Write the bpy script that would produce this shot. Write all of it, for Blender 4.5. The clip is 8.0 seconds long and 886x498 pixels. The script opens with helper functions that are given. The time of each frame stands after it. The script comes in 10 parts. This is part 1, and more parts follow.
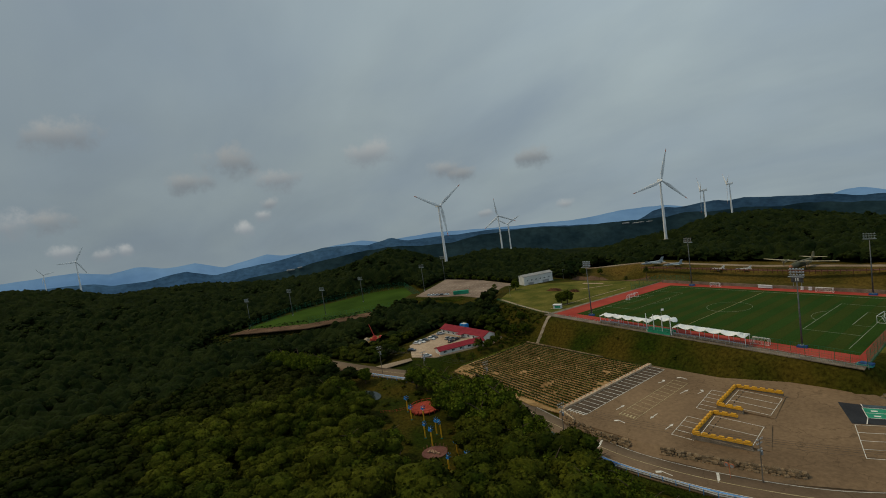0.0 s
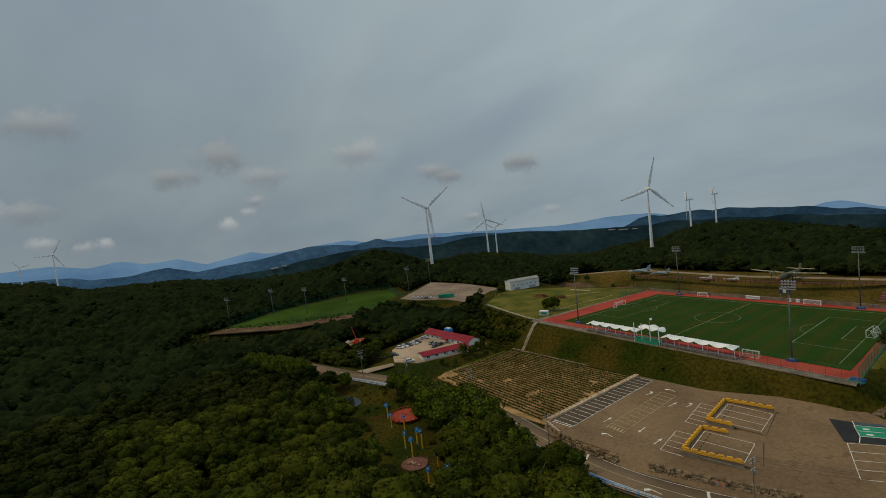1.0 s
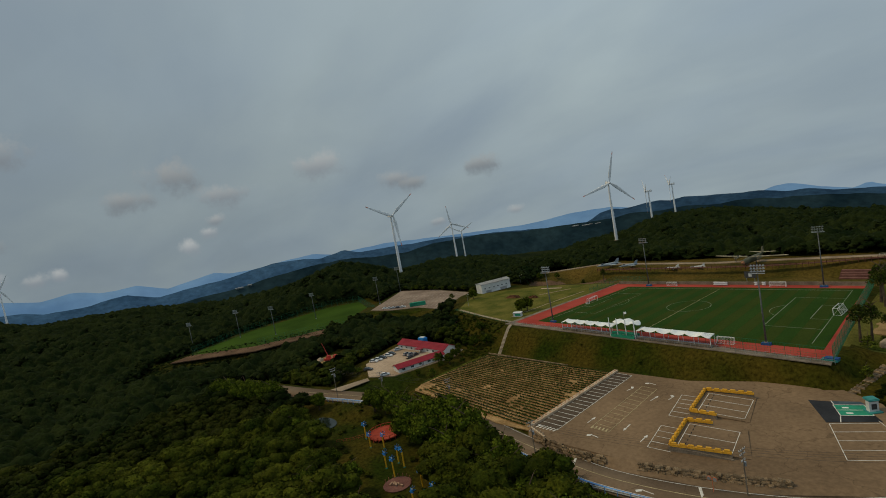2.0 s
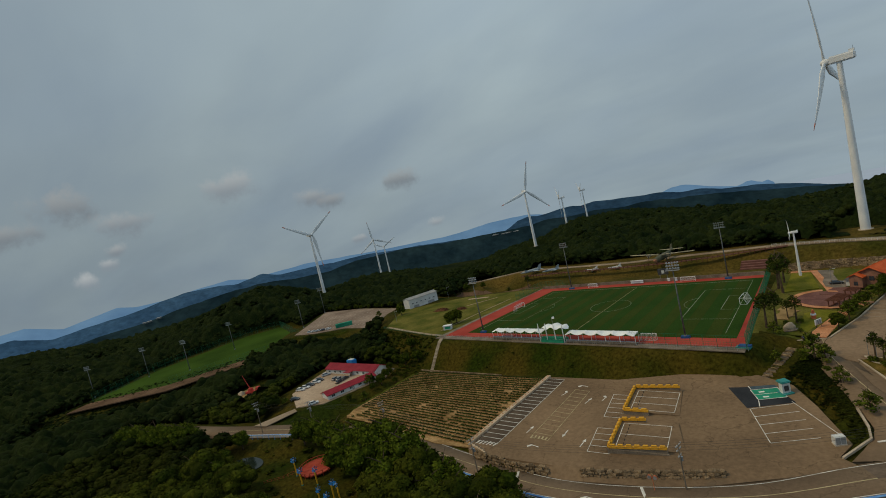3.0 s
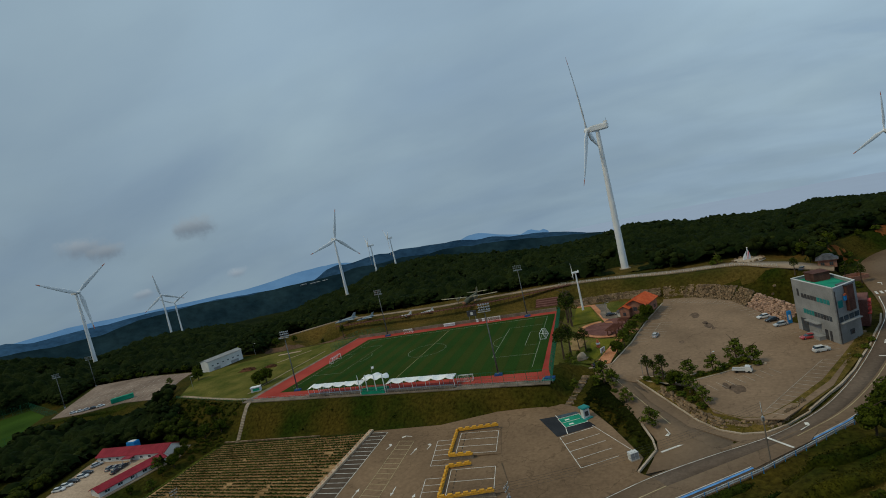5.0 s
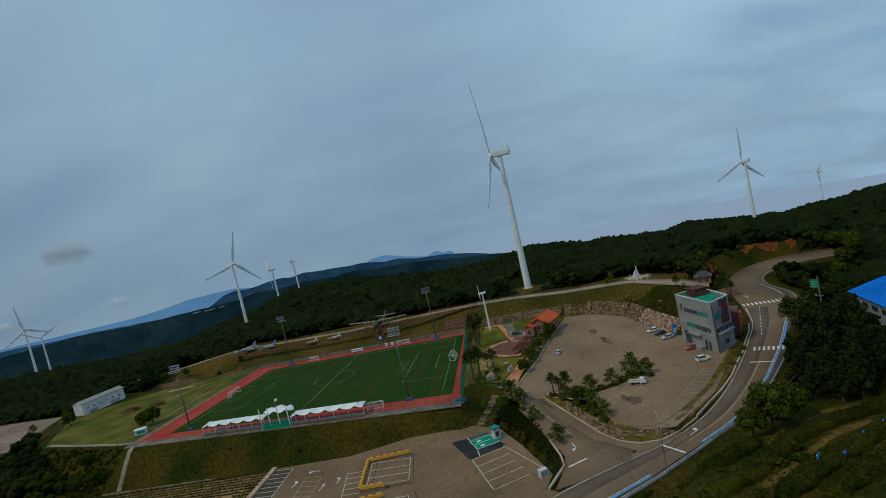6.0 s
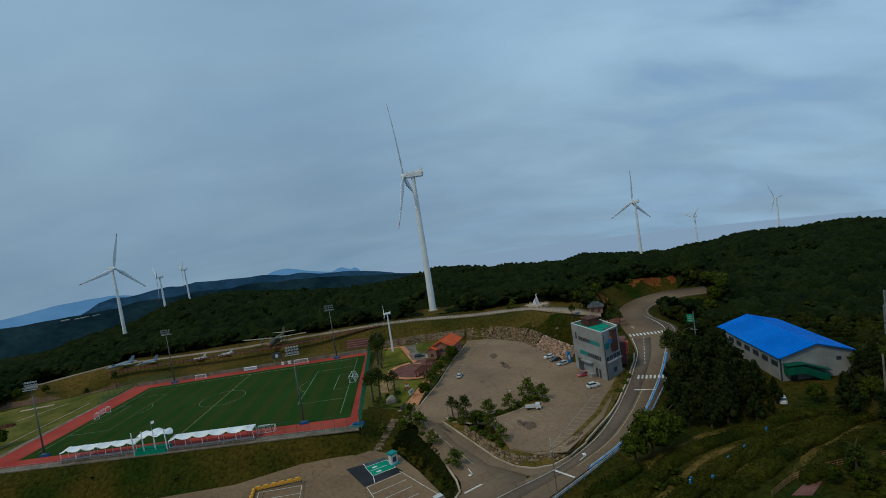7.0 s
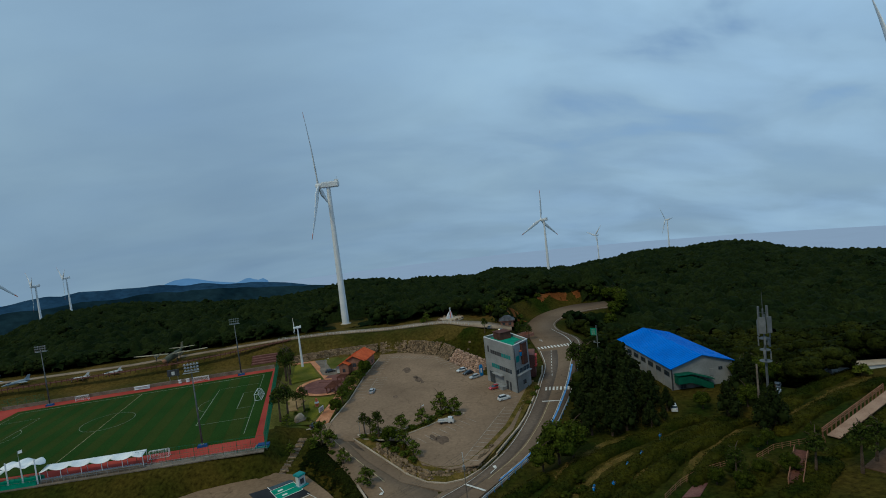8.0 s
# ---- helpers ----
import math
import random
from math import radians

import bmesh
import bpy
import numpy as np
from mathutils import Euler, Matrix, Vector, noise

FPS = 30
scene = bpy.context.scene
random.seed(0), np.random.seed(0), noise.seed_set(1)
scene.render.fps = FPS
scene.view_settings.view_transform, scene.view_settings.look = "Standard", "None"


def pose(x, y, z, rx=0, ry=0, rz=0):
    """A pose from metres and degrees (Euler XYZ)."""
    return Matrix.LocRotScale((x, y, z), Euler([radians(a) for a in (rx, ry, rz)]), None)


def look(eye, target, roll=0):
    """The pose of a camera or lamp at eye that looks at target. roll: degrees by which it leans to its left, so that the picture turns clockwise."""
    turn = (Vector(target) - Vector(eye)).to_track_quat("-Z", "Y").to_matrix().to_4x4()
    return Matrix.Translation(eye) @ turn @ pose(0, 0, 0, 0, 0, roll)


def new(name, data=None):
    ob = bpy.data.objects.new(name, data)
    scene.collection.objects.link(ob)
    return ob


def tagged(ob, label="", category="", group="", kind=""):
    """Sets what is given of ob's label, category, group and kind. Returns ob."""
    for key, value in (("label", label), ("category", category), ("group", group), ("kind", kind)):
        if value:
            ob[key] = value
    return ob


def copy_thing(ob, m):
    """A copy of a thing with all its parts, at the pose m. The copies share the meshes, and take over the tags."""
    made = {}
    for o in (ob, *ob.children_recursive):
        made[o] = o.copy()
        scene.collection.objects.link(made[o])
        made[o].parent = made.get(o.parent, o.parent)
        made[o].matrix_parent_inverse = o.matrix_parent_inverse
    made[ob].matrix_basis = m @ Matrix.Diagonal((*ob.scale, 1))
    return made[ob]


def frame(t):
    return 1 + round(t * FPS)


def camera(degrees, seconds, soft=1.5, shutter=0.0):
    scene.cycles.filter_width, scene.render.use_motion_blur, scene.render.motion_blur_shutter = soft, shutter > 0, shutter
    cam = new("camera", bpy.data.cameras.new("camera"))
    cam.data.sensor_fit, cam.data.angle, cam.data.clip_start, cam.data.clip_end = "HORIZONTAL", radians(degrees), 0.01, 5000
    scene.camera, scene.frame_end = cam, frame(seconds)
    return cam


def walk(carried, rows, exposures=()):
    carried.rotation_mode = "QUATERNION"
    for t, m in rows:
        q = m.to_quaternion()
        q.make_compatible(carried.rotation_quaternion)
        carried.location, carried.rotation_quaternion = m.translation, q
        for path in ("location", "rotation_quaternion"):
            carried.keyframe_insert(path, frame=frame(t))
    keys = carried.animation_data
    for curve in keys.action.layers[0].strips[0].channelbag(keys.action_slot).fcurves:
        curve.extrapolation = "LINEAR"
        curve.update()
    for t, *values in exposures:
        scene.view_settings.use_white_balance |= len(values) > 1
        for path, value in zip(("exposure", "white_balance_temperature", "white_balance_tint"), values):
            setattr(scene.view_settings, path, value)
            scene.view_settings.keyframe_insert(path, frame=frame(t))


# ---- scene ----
cam = camera(80.95, 8.0, soft=0.95)
# seconds, place, yaw, pitch, roll
ROWS = [
    (0.0, 109.25, -227.73, 63.03, 53.16, -4.99, 8.09),
    (0.5, 106.89, -225.88, 62.89, 52.15, -4.92, 6.09),
    (1.0, 104.56, -224.03, 62.77, 51.77, -4.92, 6.54),
    (1.2, 103.65, -223.34, 62.77, 51.60, -4.95, 6.98),
    (2.3, 98.73, -219.65, 62.77, 45.73, -4.89, 11.70),
    (2.5, 97.84, -218.98, 62.76, 43.98, -5.07, 12.37),
    (3.0, 95.65, -217.40, 62.69, 38.91, -5.07, 13.03),
    (3.5, 93.84, -216.10, 62.57, 33.48, -4.98, 12.93),
    (4.0, 92.25, -215.18, 62.44, 27.79, -4.84, 12.74),
    (4.5, 90.98, -214.18, 62.31, 22.60, -4.70, 12.57),
    (4.7, 90.58, -213.80, 62.33, 20.60, -4.68, 12.60),
    (5.8, 88.99, -212.07, 62.62, 8.83, -4.55, 13.31),
    (6.0, 88.81, -211.80, 62.69, 6.84, -4.53, 12.79),
    (6.5, 88.48, -211.18, 62.93, 1.58, -4.42, 10.68),
    (7.0, 88.27, -210.45, 63.23, -3.24, -4.28, 8.47),
    (7.5, 88.10, -209.95, 63.45, -7.82, -4.18, 7.71),
    (8.0, 87.82, -209.65, 63.57, -12.63, -4.12, 6.55),
]
walk(cam, [(t, pose(x, y, z, 90 + pitch, roll, yaw)) for t, x, y, z, yaw, pitch, roll in ROWS],
     ((0.0, 0.0, 6500, 10), (2.5, 0.0, 6450, 10), (3.5, -0.03, 6200, 9), (4.5, -0.06, 5900, 8), (6.0, -0.12, 5300, 5), (7.0, -0.14, 5150, 4), (8.0, -0.14, 5120, 4)))

# ---- sky and sun: a bright, mostly covered afternoon ----
SUN_ELEV, SUN_AZ = 52.0, 215.0
world = bpy.data.worlds.new("sky")
scene.world = world
world.use_nodes = True
wn, wl = world.node_tree.nodes, world.node_tree.links
wn.clear()


def wnode(kind, **kw):
    n = wn.new(kind)
    for key, value in kw.items():
        n.inputs[key].default_value = value
    return n


w_tc = wn.new("ShaderNodeTexCoord")
w_up = wn.new("ShaderNodeVectorMath")
w_up.operation = "ADD"
w_up.inputs[1].default_value = (0, 0, 0.10)
wl.new(w_tc.outputs["Generated"], w_up.inputs[0])
w_sky = wn.new("ShaderNodeTexSky")
w_sky.sky_type = "NISHITA"
w_sky.sun_disc = False
w_sky.sun_elevation, w_sky.sun_rotation = radians(SUN_ELEV), radians(90 - SUN_AZ)
w_sky.dust_density = 2.0
wl.new(w_up.outputs[0], w_sky.inputs["Vector"])
w_dim = wn.new("ShaderNodeVectorMath")
w_dim.operation = "SCALE"
w_dim.inputs["Scale"].default_value = 0.105
wl.new(w_sky.outputs[0], w_dim.inputs[0])
# sheet cloud: the way of sight meets a flat layer, so that it closes up towards the horizon
w_sep = wn.new("ShaderNodeSeparateXYZ")
wl.new(w_up.outputs[0], w_sep.inputs[0])
w_z = wn.new("ShaderNodeMath")
w_z.operation = "MAXIMUM"
w_z.inputs[1].default_value = 0.0
wl.new(w_sep.outputs["Z"], w_z.inputs[0])
w_za = wn.new("ShaderNodeMath")
w_za.operation = "ADD"
w_za.inputs[1].default_value = 0.28
wl.new(w_z.outputs[0], w_za.inputs[0])
w_div = wn.new("ShaderNodeVectorMath")
w_div.operation = "DIVIDE"
wl.new(w_up.outputs[0], w_div.inputs[0])
w_cmb = wn.new("ShaderNodeCombineXYZ")
for i in range(3):
    wl.new(w_za.outputs[0], w_cmb.inputs[i])
wl.new(w_cmb.outputs[0], w_div.inputs[1])
w_map = wn.new("ShaderNodeMapping")
w_map.inputs["Rotation"].default_value = (0, 0, radians(35))
w_map.inputs["Scale"].default_value = (0.8, 1.35, 0.0)
wl.new(w_div.outputs[0], w_map.inputs[0])


def wmath(op, a, b):
    n = wn.new("ShaderNodeMath")
    n.operation = op
    for i, v in enumerate((a, b)):
        if isinstance(v, (int, float)):
            n.inputs[i].default_value = v
        else:
            wl.new(v, n.inputs[i])
    return n.outputs[0]


def wrange(v, a, b, c, d, smooth=True):
    n = wn.new("ShaderNodeMapRange")
    n.interpolation_type = "SMOOTHSTEP" if smooth else "LINEAR"
    for i, k in enumerate((a, b, c, d)):
        n.inputs[i + 1].default_value = k
    wl.new(v, n.inputs["Value"])
    return n.outputs[0]


def wmix(f, a, b):
    n = wn.new("ShaderNodeMix")
    n.data_type = "RGBA"
    for key, v in (("Factor", f), ("A", a), ("B", b)):
        if isinstance(v, (int, float, tuple)):
            n.inputs[key].default_value = v
        else:
            wl.new(v, n.inputs[key])
    return n.outputs["Result"]


w_n1 = wnode("ShaderNodeTexNoise", Scale=1.3, Detail=5.0, Roughness=0.48, Distortion=0.3)
wl.new(w_map.outputs[0], w_n1.inputs["Vector"])
w_r1 = wn.new("ShaderNodeValToRGB")
w_r1.color_ramp.elements[0].position, w_r1.color_ramp.elements[1].position = 0.28, 0.74
w_r1.color_ramp.elements[0].color = (0.208, 0.262, 0.306, 1)
w_r1.color_ramp.elements[1].color = (0.276, 0.333, 0.348, 1)
wl.new(w_n1.outputs["Fac"], w_r1.inputs[0])
# the cover thins towards the sea, where it is brighter and lets blue through
w_dot = wn.new("ShaderNodeVectorMath")
w_dot.operation = "DOT_PRODUCT"
w_dot.inputs[1].default_value = (math.cos(radians(20)), math.sin(radians(20)), 0)
wl.new(w_tc.outputs["Generated"], w_dot.inputs[0])
w_side = w_dot.outputs["Value"]
w_bri = wmath("ADD", wrange(w_side, -0.95, -0.2, 0.96, 1.28, False), wrange(w_side, 0.2, 0.95, 0.0, 0.34, False))
w_bri = wmath("MULTIPLY", w_bri, wrange(w_sep.outputs["Z"], 0.02, 0.5, 0.86, 1.08))
w_cl = wn.new("ShaderNodeVectorMath")
w_cl.operation = "SCALE"
wl.new(w_r1.outputs[0], w_cl.inputs[0])
wl.new(w_bri, w_cl.inputs["Scale"])
w_n2 = wnode("ShaderNodeTexNoise", Scale=1.9, Detail=5.0, Roughness=0.5, Distortion=0.3)
wl.new(w_map.outputs[0], w_n2.inputs["Vector"])
w_streak = wmath("ADD", 1.0, wmath("MULTIPLY", wrange(w_n2.outputs["Fac"], 0.34, 0.66, -0.06, 0.17), wrange(w_side, 0.2, 0.95, 0.3, 1.0)))
w_cl2 = wn.new("ShaderNodeVectorMath")
w_cl2.operation = "SCALE"
wl.new(w_cl.outputs[0], w_cl2.inputs[0])
wl.new(w_streak, w_cl2.inputs["Scale"])
w_open = wmath("MULTIPLY", wrange(w_n2.outputs["Fac"], 0.50, 0.30, 0.0, 1.0), wrange(w_side, 0.3, 1.0, 0.05, 0.85))
w_open = wmath("MULTIPLY", w_open, wrange(w_sep.outputs["Z"], 0.08, 0.3, 0.15, 1.0))
w_all = wmix(w_open, w_cl2.outputs[0], w_dim.outputs[0])
# low fair-weather puffs over the western hills: bearing, height over the level, half width, half height in degrees, brightness
w_rag = wnode("ShaderNodeTexNoise", Scale=30.0, Detail=6.0, Roughness=0.62)
wl.new(w_tc.outputs["Generated"], w_rag.inputs["Vector"])
w_ro = wmath("MULTIPLY", wmath("SUBTRACT", w_rag.outputs["Fac"], 0.5), 2.4)
PUFFS = ((178.2, 10.7, 3.0, 1.2, 0.95), (164.3, 7.1, 2.6, 1.4, 0.86), (168.6, 5.5, 2.7, 0.9, 0.86), (160.2, 4.9, 2.5, 1.0, 0.98), (150.1, 6.4, 2.5, 1.25, 1.06), (142.3, 3.7, 2.2, 0.8, 0.95), (140.8, 2.9, 1.7, 0.7, 0.84), (133.0, 3.6, 1.9, 0.9, 0.84), (182.9, 3.3, 1.8, 1.0, 1.1),
         (180.2, 3.2, 1.9, 0.9, 0.9), (162.3, 1.4, 1.0, 0.5, 1.16), (161.4, 2.5, 1.3, 0.5, 1.0), (164.3, 0.2, 0.9, 0.7, 1.2), (130.1, -1.9, 0.9, 0.5, 1.1), (179.6, 0.4, 1.3, 0.55, 1.15), (176.7, -0.3, 1.0, 0.5, 1.1), (174.9, -0.2, 0.9, 0.5, 1.15), (138.6, -1.7, 1.2, 0.4, 1.05))
for p_az, p_el, p_w, p_h, p_b in PUFFS:
    d_i = Vector((math.cos(radians(p_az)) * math.cos(radians(p_el)), math.sin(radians(p_az)) * math.cos(radians(p_el)), math.sin(radians(p_el))))
    w_off = wn.new("ShaderNodeVectorMath")
    w_off.operation = "SUBTRACT"
    w_off.inputs[1].default_value = d_i
    wl.new(w_tc.outputs["Generated"], w_off.inputs[0])
    w_scl = wn.new("ShaderNodeVectorMath")
    w_scl.operation = "MULTIPLY"
    w_scl.inputs[1].default_value = (57.3 / p_w, 57.3 / p_w, 44.0 / p_h)
    wl.new(w_off.outputs[0], w_scl.inputs[0])
    w_len = wn.new("ShaderNodeVectorMath")
    w_len.operation = "LENGTH"
    wl.new(w_scl.outputs[0], w_len.inputs[0])
    w_sz = wn.new("ShaderNodeSeparateXYZ")
    wl.new(w_scl.outputs[0], w_sz.inputs[0])
    w_puff = wmix(wrange(w_sz.outputs["Z"], -0.5, 0.8, 0.0, 1.0), (0.205 * p_b, 0.232 * p_b, 0.255 * p_b, 1), (0.37 * p_b, 0.385 * p_b, 0.38 * p_b, 1))
    w_all = wmix(wrange(wmath("ADD", w_len.outputs["Value"], w_ro), 1.2, 0.1, 0.0, 0.85), w_all, w_puff)
w_bg = wn.new("ShaderNodeBackground")
w_bg.inputs["Strength"].default_value = 1.0
wl.new(w_all, w_bg.inputs["Color"])
w_out = wn.new("ShaderNodeOutputWorld")
wl.new(w_bg.outputs[0], w_out.inputs[0])

sun = new("sun", bpy.data.lights.new("sun", "SUN"))
sun.data.energy, sun.data.angle, sun.data.color = 1.4, radians(10), (1.0, 0.79, 0.45)
sa, se = radians(SUN_AZ), radians(SUN_ELEV)
sun.matrix_world = look((0, 0, 200), (-math.cos(sa) * math.cos(se), -math.sin(sa) * math.cos(se), 200 - math.sin(se)))

# ---- materials ----
def mat(name, c1, c2, scale=0.3, fine=4.0, rough=0.85, metal=0.0, bump=0.0, lo=0.35, hi=0.65, spec=0.1, vary=0.0, island=0.0, grain=0.35, stretch=(1, 1, 1)):
    """Two colours mixed by broad noise, darkened and lightened by fine noise, with relief from the fine noise."""
    m = bpy.data.materials.new(name)
    m.use_nodes = True
    n, l = m.node_tree.nodes, m.node_tree.links
    b = n["Principled BSDF"]
    tc = n.new("ShaderNodeTexCoord")
    mp = n.new("ShaderNodeMapping")
    mp.inputs["Scale"].default_value = stretch
    l.new(tc.outputs["Object"], mp.inputs[0])
    na = n.new("ShaderNodeTexNoise")
    na.inputs["Scale"].default_value, na.inputs["Detail"].default_value = scale, 5
    nb = n.new("ShaderNodeTexNoise")
    nb.inputs["Scale"].default_value, nb.inputs["Detail"].default_value, nb.inputs["Roughness"].default_value = fine, 6, 0.65
    l.new(mp.outputs[0], na.inputs["Vector"])
    l.new(mp.outputs[0], nb.inputs["Vector"])
    r = n.new("ShaderNodeValToRGB")
    r.color_ramp.elements[0].position, r.color_ramp.elements[1].position = lo, hi
    r.color_ramp.elements[0].color, r.color_ramp.elements[1].color = (*c1, 1), (*c2, 1)
    l.new(na.outputs["Fac"], r.inputs[0])
    hsv = n.new("ShaderNodeHueSaturation")
    l.new(r.outputs[0], hsv.inputs["Color"])
    mr = n.new("ShaderNodeMapRange")
    mr.inputs["From Min"].default_value, mr.inputs["From Max"].default_value = 0.3, 0.7
    mr.inputs["To Min"].default_value, mr.inputs["To Max"].default_value = 1 - grain, 1 + grain
    l.new(nb.outputs["Fac"], mr.inputs["Value"])
    value = mr.outputs[0]
    for amount, node, out in ((vary, "ShaderNodeObjectInfo", "Random"), (island, "ShaderNodeNewGeometry", "Random Per Island")):
        if amount:
            src = n.new(node)
            m2 = n.new("ShaderNodeMapRange")
            m2.inputs["To Min"].default_value, m2.inputs["To Max"].default_value = 1 - amount, 1 + amount
            l.new(src.outputs[out], m2.inputs["Value"])
            mul = n.new("ShaderNodeMath")
            mul.operation = "MULTIPLY"
            l.new(value, mul.inputs[0])
            l.new(m2.outputs[0], mul.inputs[1])
            value = mul.outputs[0]
    l.new(value, hsv.inputs["Value"])
    l.new(hsv.outputs[0], b.inputs["Base Color"])
    b.inputs["Roughness"].default_value, b.inputs["Metallic"].default_value = rough, metal
    b.inputs["Specular IOR Level"].default_value = spec
    if bump:
        bp = n.new("ShaderNodeBump")
        bp.inputs["Strength"].default_value, bp.inputs["Distance"].default_value = min(bump, 1.0), max(bump, 0.05)
        l.new(nb.outputs["Fac"], bp.inputs["Height"])
        l.new(bp.outputs[0], b.inputs["Normal"])
    return m


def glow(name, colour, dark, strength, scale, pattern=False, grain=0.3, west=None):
    """A plain backdrop of far hills or sea: haze painted as colour and emission."""
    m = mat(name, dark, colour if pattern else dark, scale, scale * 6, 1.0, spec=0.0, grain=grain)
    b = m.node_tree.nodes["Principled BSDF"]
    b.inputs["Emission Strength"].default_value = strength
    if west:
        # painted haze: emission strength changes along x, strongest in the west
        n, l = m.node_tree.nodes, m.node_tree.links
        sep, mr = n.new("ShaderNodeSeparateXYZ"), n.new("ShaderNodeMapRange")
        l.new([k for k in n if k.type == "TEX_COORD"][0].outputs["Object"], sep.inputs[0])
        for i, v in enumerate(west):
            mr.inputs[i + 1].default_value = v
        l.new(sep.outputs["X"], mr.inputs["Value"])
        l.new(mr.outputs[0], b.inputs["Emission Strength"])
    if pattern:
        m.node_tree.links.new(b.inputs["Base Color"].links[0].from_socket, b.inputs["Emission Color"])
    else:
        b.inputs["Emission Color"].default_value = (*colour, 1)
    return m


M_GRASS = mat("rough_grass", (0.017, 0.026, 0.0024), (0.054, 0.040, 0.0058), 0.05, 0.9, 0.95, bump=0.4, grain=0.65, spec=0.03)
M_LAWN = mat("lawn", (0.058, 0.070, 0.010), (0.140, 0.122, 0.027), 0.09, 1.5, 0.95, bump=0.1, grain=0.35, spec=0.03)
M_CANOPY = mat("far_woods", (0.006, 0.011, 0.003), (0.017, 0.022, 0.005), 0.008, 0.12, 0.95, bump=1.0, grain=0.6, spec=0.03)
M_TURF = mat("artificial_turf", (0.018, 0.046, 0.006), (0.025, 0.055, 0.008), 0.05, 2.0, 0.9, grain=0.28, spec=0.03)
M_TURF_B = mat("artificial_turf_worn", (0.027, 0.046, 0.006), (0.036, 0.052, 0.008), 0.05, 2.0, 0.9, grain=0.28, spec=0.03)
M_TRACK = mat("red_track", (0.29, 0.044, 0.032), (0.37, 0.066, 0.047), 0.08, 2.0, 0.9, grain=0.12, spec=0.03)
M_PAINT = mat("white_marking", (0.50, 0.47, 0.41), (0.80, 0.77, 0.70), 0.5, 3.0, 0.7, grain=0.2)
M_YPAINT = mat("yellow_marking", (0.34, 0.27, 0.14), (0.52, 0.43, 0.25), 0.5, 3.0, 0.7, grain=0.25)
M_BPAINT = mat("blue_marking", (0.10, 0.25, 0.55), (0.16, 0.36, 0.70), 0.5, 3.0, 0.6, grain=0.15)
M_ASPH = mat("asphalt_old", (0.125, 0.083, 0.050), (0.226, 0.150, 0.088), 0.045, 0.9, 0.9, lo=0.25, hi=0.66, grain=0.2, bump=0.02, spec=0.03)
M_ASPH_P = mat("asphalt_bleached", (0.160, 0.110, 0.070), (0.262, 0.180, 0.114), 0.045, 0.9, 0.9, lo=0.25, hi=0.66, grain=0.18, bump=0.02, spec=0.03)
M_REPAIR = mat("asphalt_repair", (0.085, 0.060, 0.043), (0.17, 0.118, 0.080), 0.3, 1.2, 0.9, lo=0.3, hi=0.7, grain=0.25, spec=0.03)
M_ASPH_D = mat("asphalt_fresh", (0.066, 0.048, 0.035), (0.105, 0.078, 0.056), 0.05, 1.0, 0.9, grain=0.2, spec=0.03)
M_CONC = mat("concrete", (0.34, 0.27, 0.195), (0.48, 0.395, 0.3), 0.2, 3.0, 0.9, grain=0.2, bump=0.02, spec=0.03)
M_CONC_D = mat("concrete_stained", (0.13, 0.105, 0.08), (0.24, 0.195, 0.15), 0.25, 3.0, 0.9, grain=0.3, bump=0.02)
M_GRAVEL = mat("gravel", (0.3, 0.215, 0.145), (0.44, 0.33, 0.235), 0.05, 1.2, 0.95, grain=0.25, spec=0.03)
M_SOIL = mat("dry_soil", (0.23, 0.140, 0.058), (0.39, 0.25, 0.115), 0.15, 1.5, 0.95, grain=0.35, bump=0.1, spec=0.03)
M_SAND = mat("sand", (0.19, 0.125, 0.055), (0.30, 0.20, 0.09), 0.3, 3.0, 0.95, grain=0.25, spec=0.03)
M_STONE = mat("granite_boulder", (0.085, 0.057, 0.032), (0.29, 0.205, 0.122), 0.8, 4.0, 0.9, vary=0.45, grain=0.4, bump=0.1)
M_WHITE = mat("white_paint", (0.70, 0.71, 0.72), (0.82, 0.82, 0.81), 0.15, 2.0, 0.45, grain=0.06)
M_WALLW = mat("white_wall", (0.52, 0.52, 0.51), (0.66, 0.66, 0.64), 0.15, 2.5, 0.8, grain=0.12)
M_GREYW = mat("grey_wall", (0.235, 0.235, 0.232), (0.32, 0.318, 0.315), 0.2, 2.5, 0.8, grain=0.12)
M_TIP = mat("orange_tip", (0.55, 0.14, 0.06), (0.65, 0.18, 0.08), 0.5, 3.0, 0.5, grain=0.08)
M_STEEL = mat("galvanised_steel", (0.30, 0.31, 0.32), (0.42, 0.43, 0.44), 0.8, 6.0, 0.45, metal=0.6, grain=0.15)
M_DSTEEL = mat("dark_steel", (0.05, 0.05, 0.055), (0.10, 0.10, 0.105), 0.8, 6.0, 0.5, metal=0.4, grain=0.2)
M_REDROOF = mat("red_roof_sheet", (0.21, 0.016, 0.026), (0.28, 0.026, 0.038), 0.3, 3.0, 0.5, grain=0.12)
M_ORANGE = mat("orange_roof_tile", (0.46, 0.085, 0.026), (0.58, 0.13, 0.042), 0.4, 3.0, 0.7, grain=0.22)
M_BRICK = mat("brown_brick", (0.21, 0.105, 0.075), (0.30, 0.155, 0.11), 0.5, 4.0, 0.9, grain=0.25)
M_BLUEROOF = mat("blue_roof_sheet", (0.010, 0.135, 0.60), (0.022, 0.185, 0.72), 0.10, 1.5, 0.45, grain=0.10)
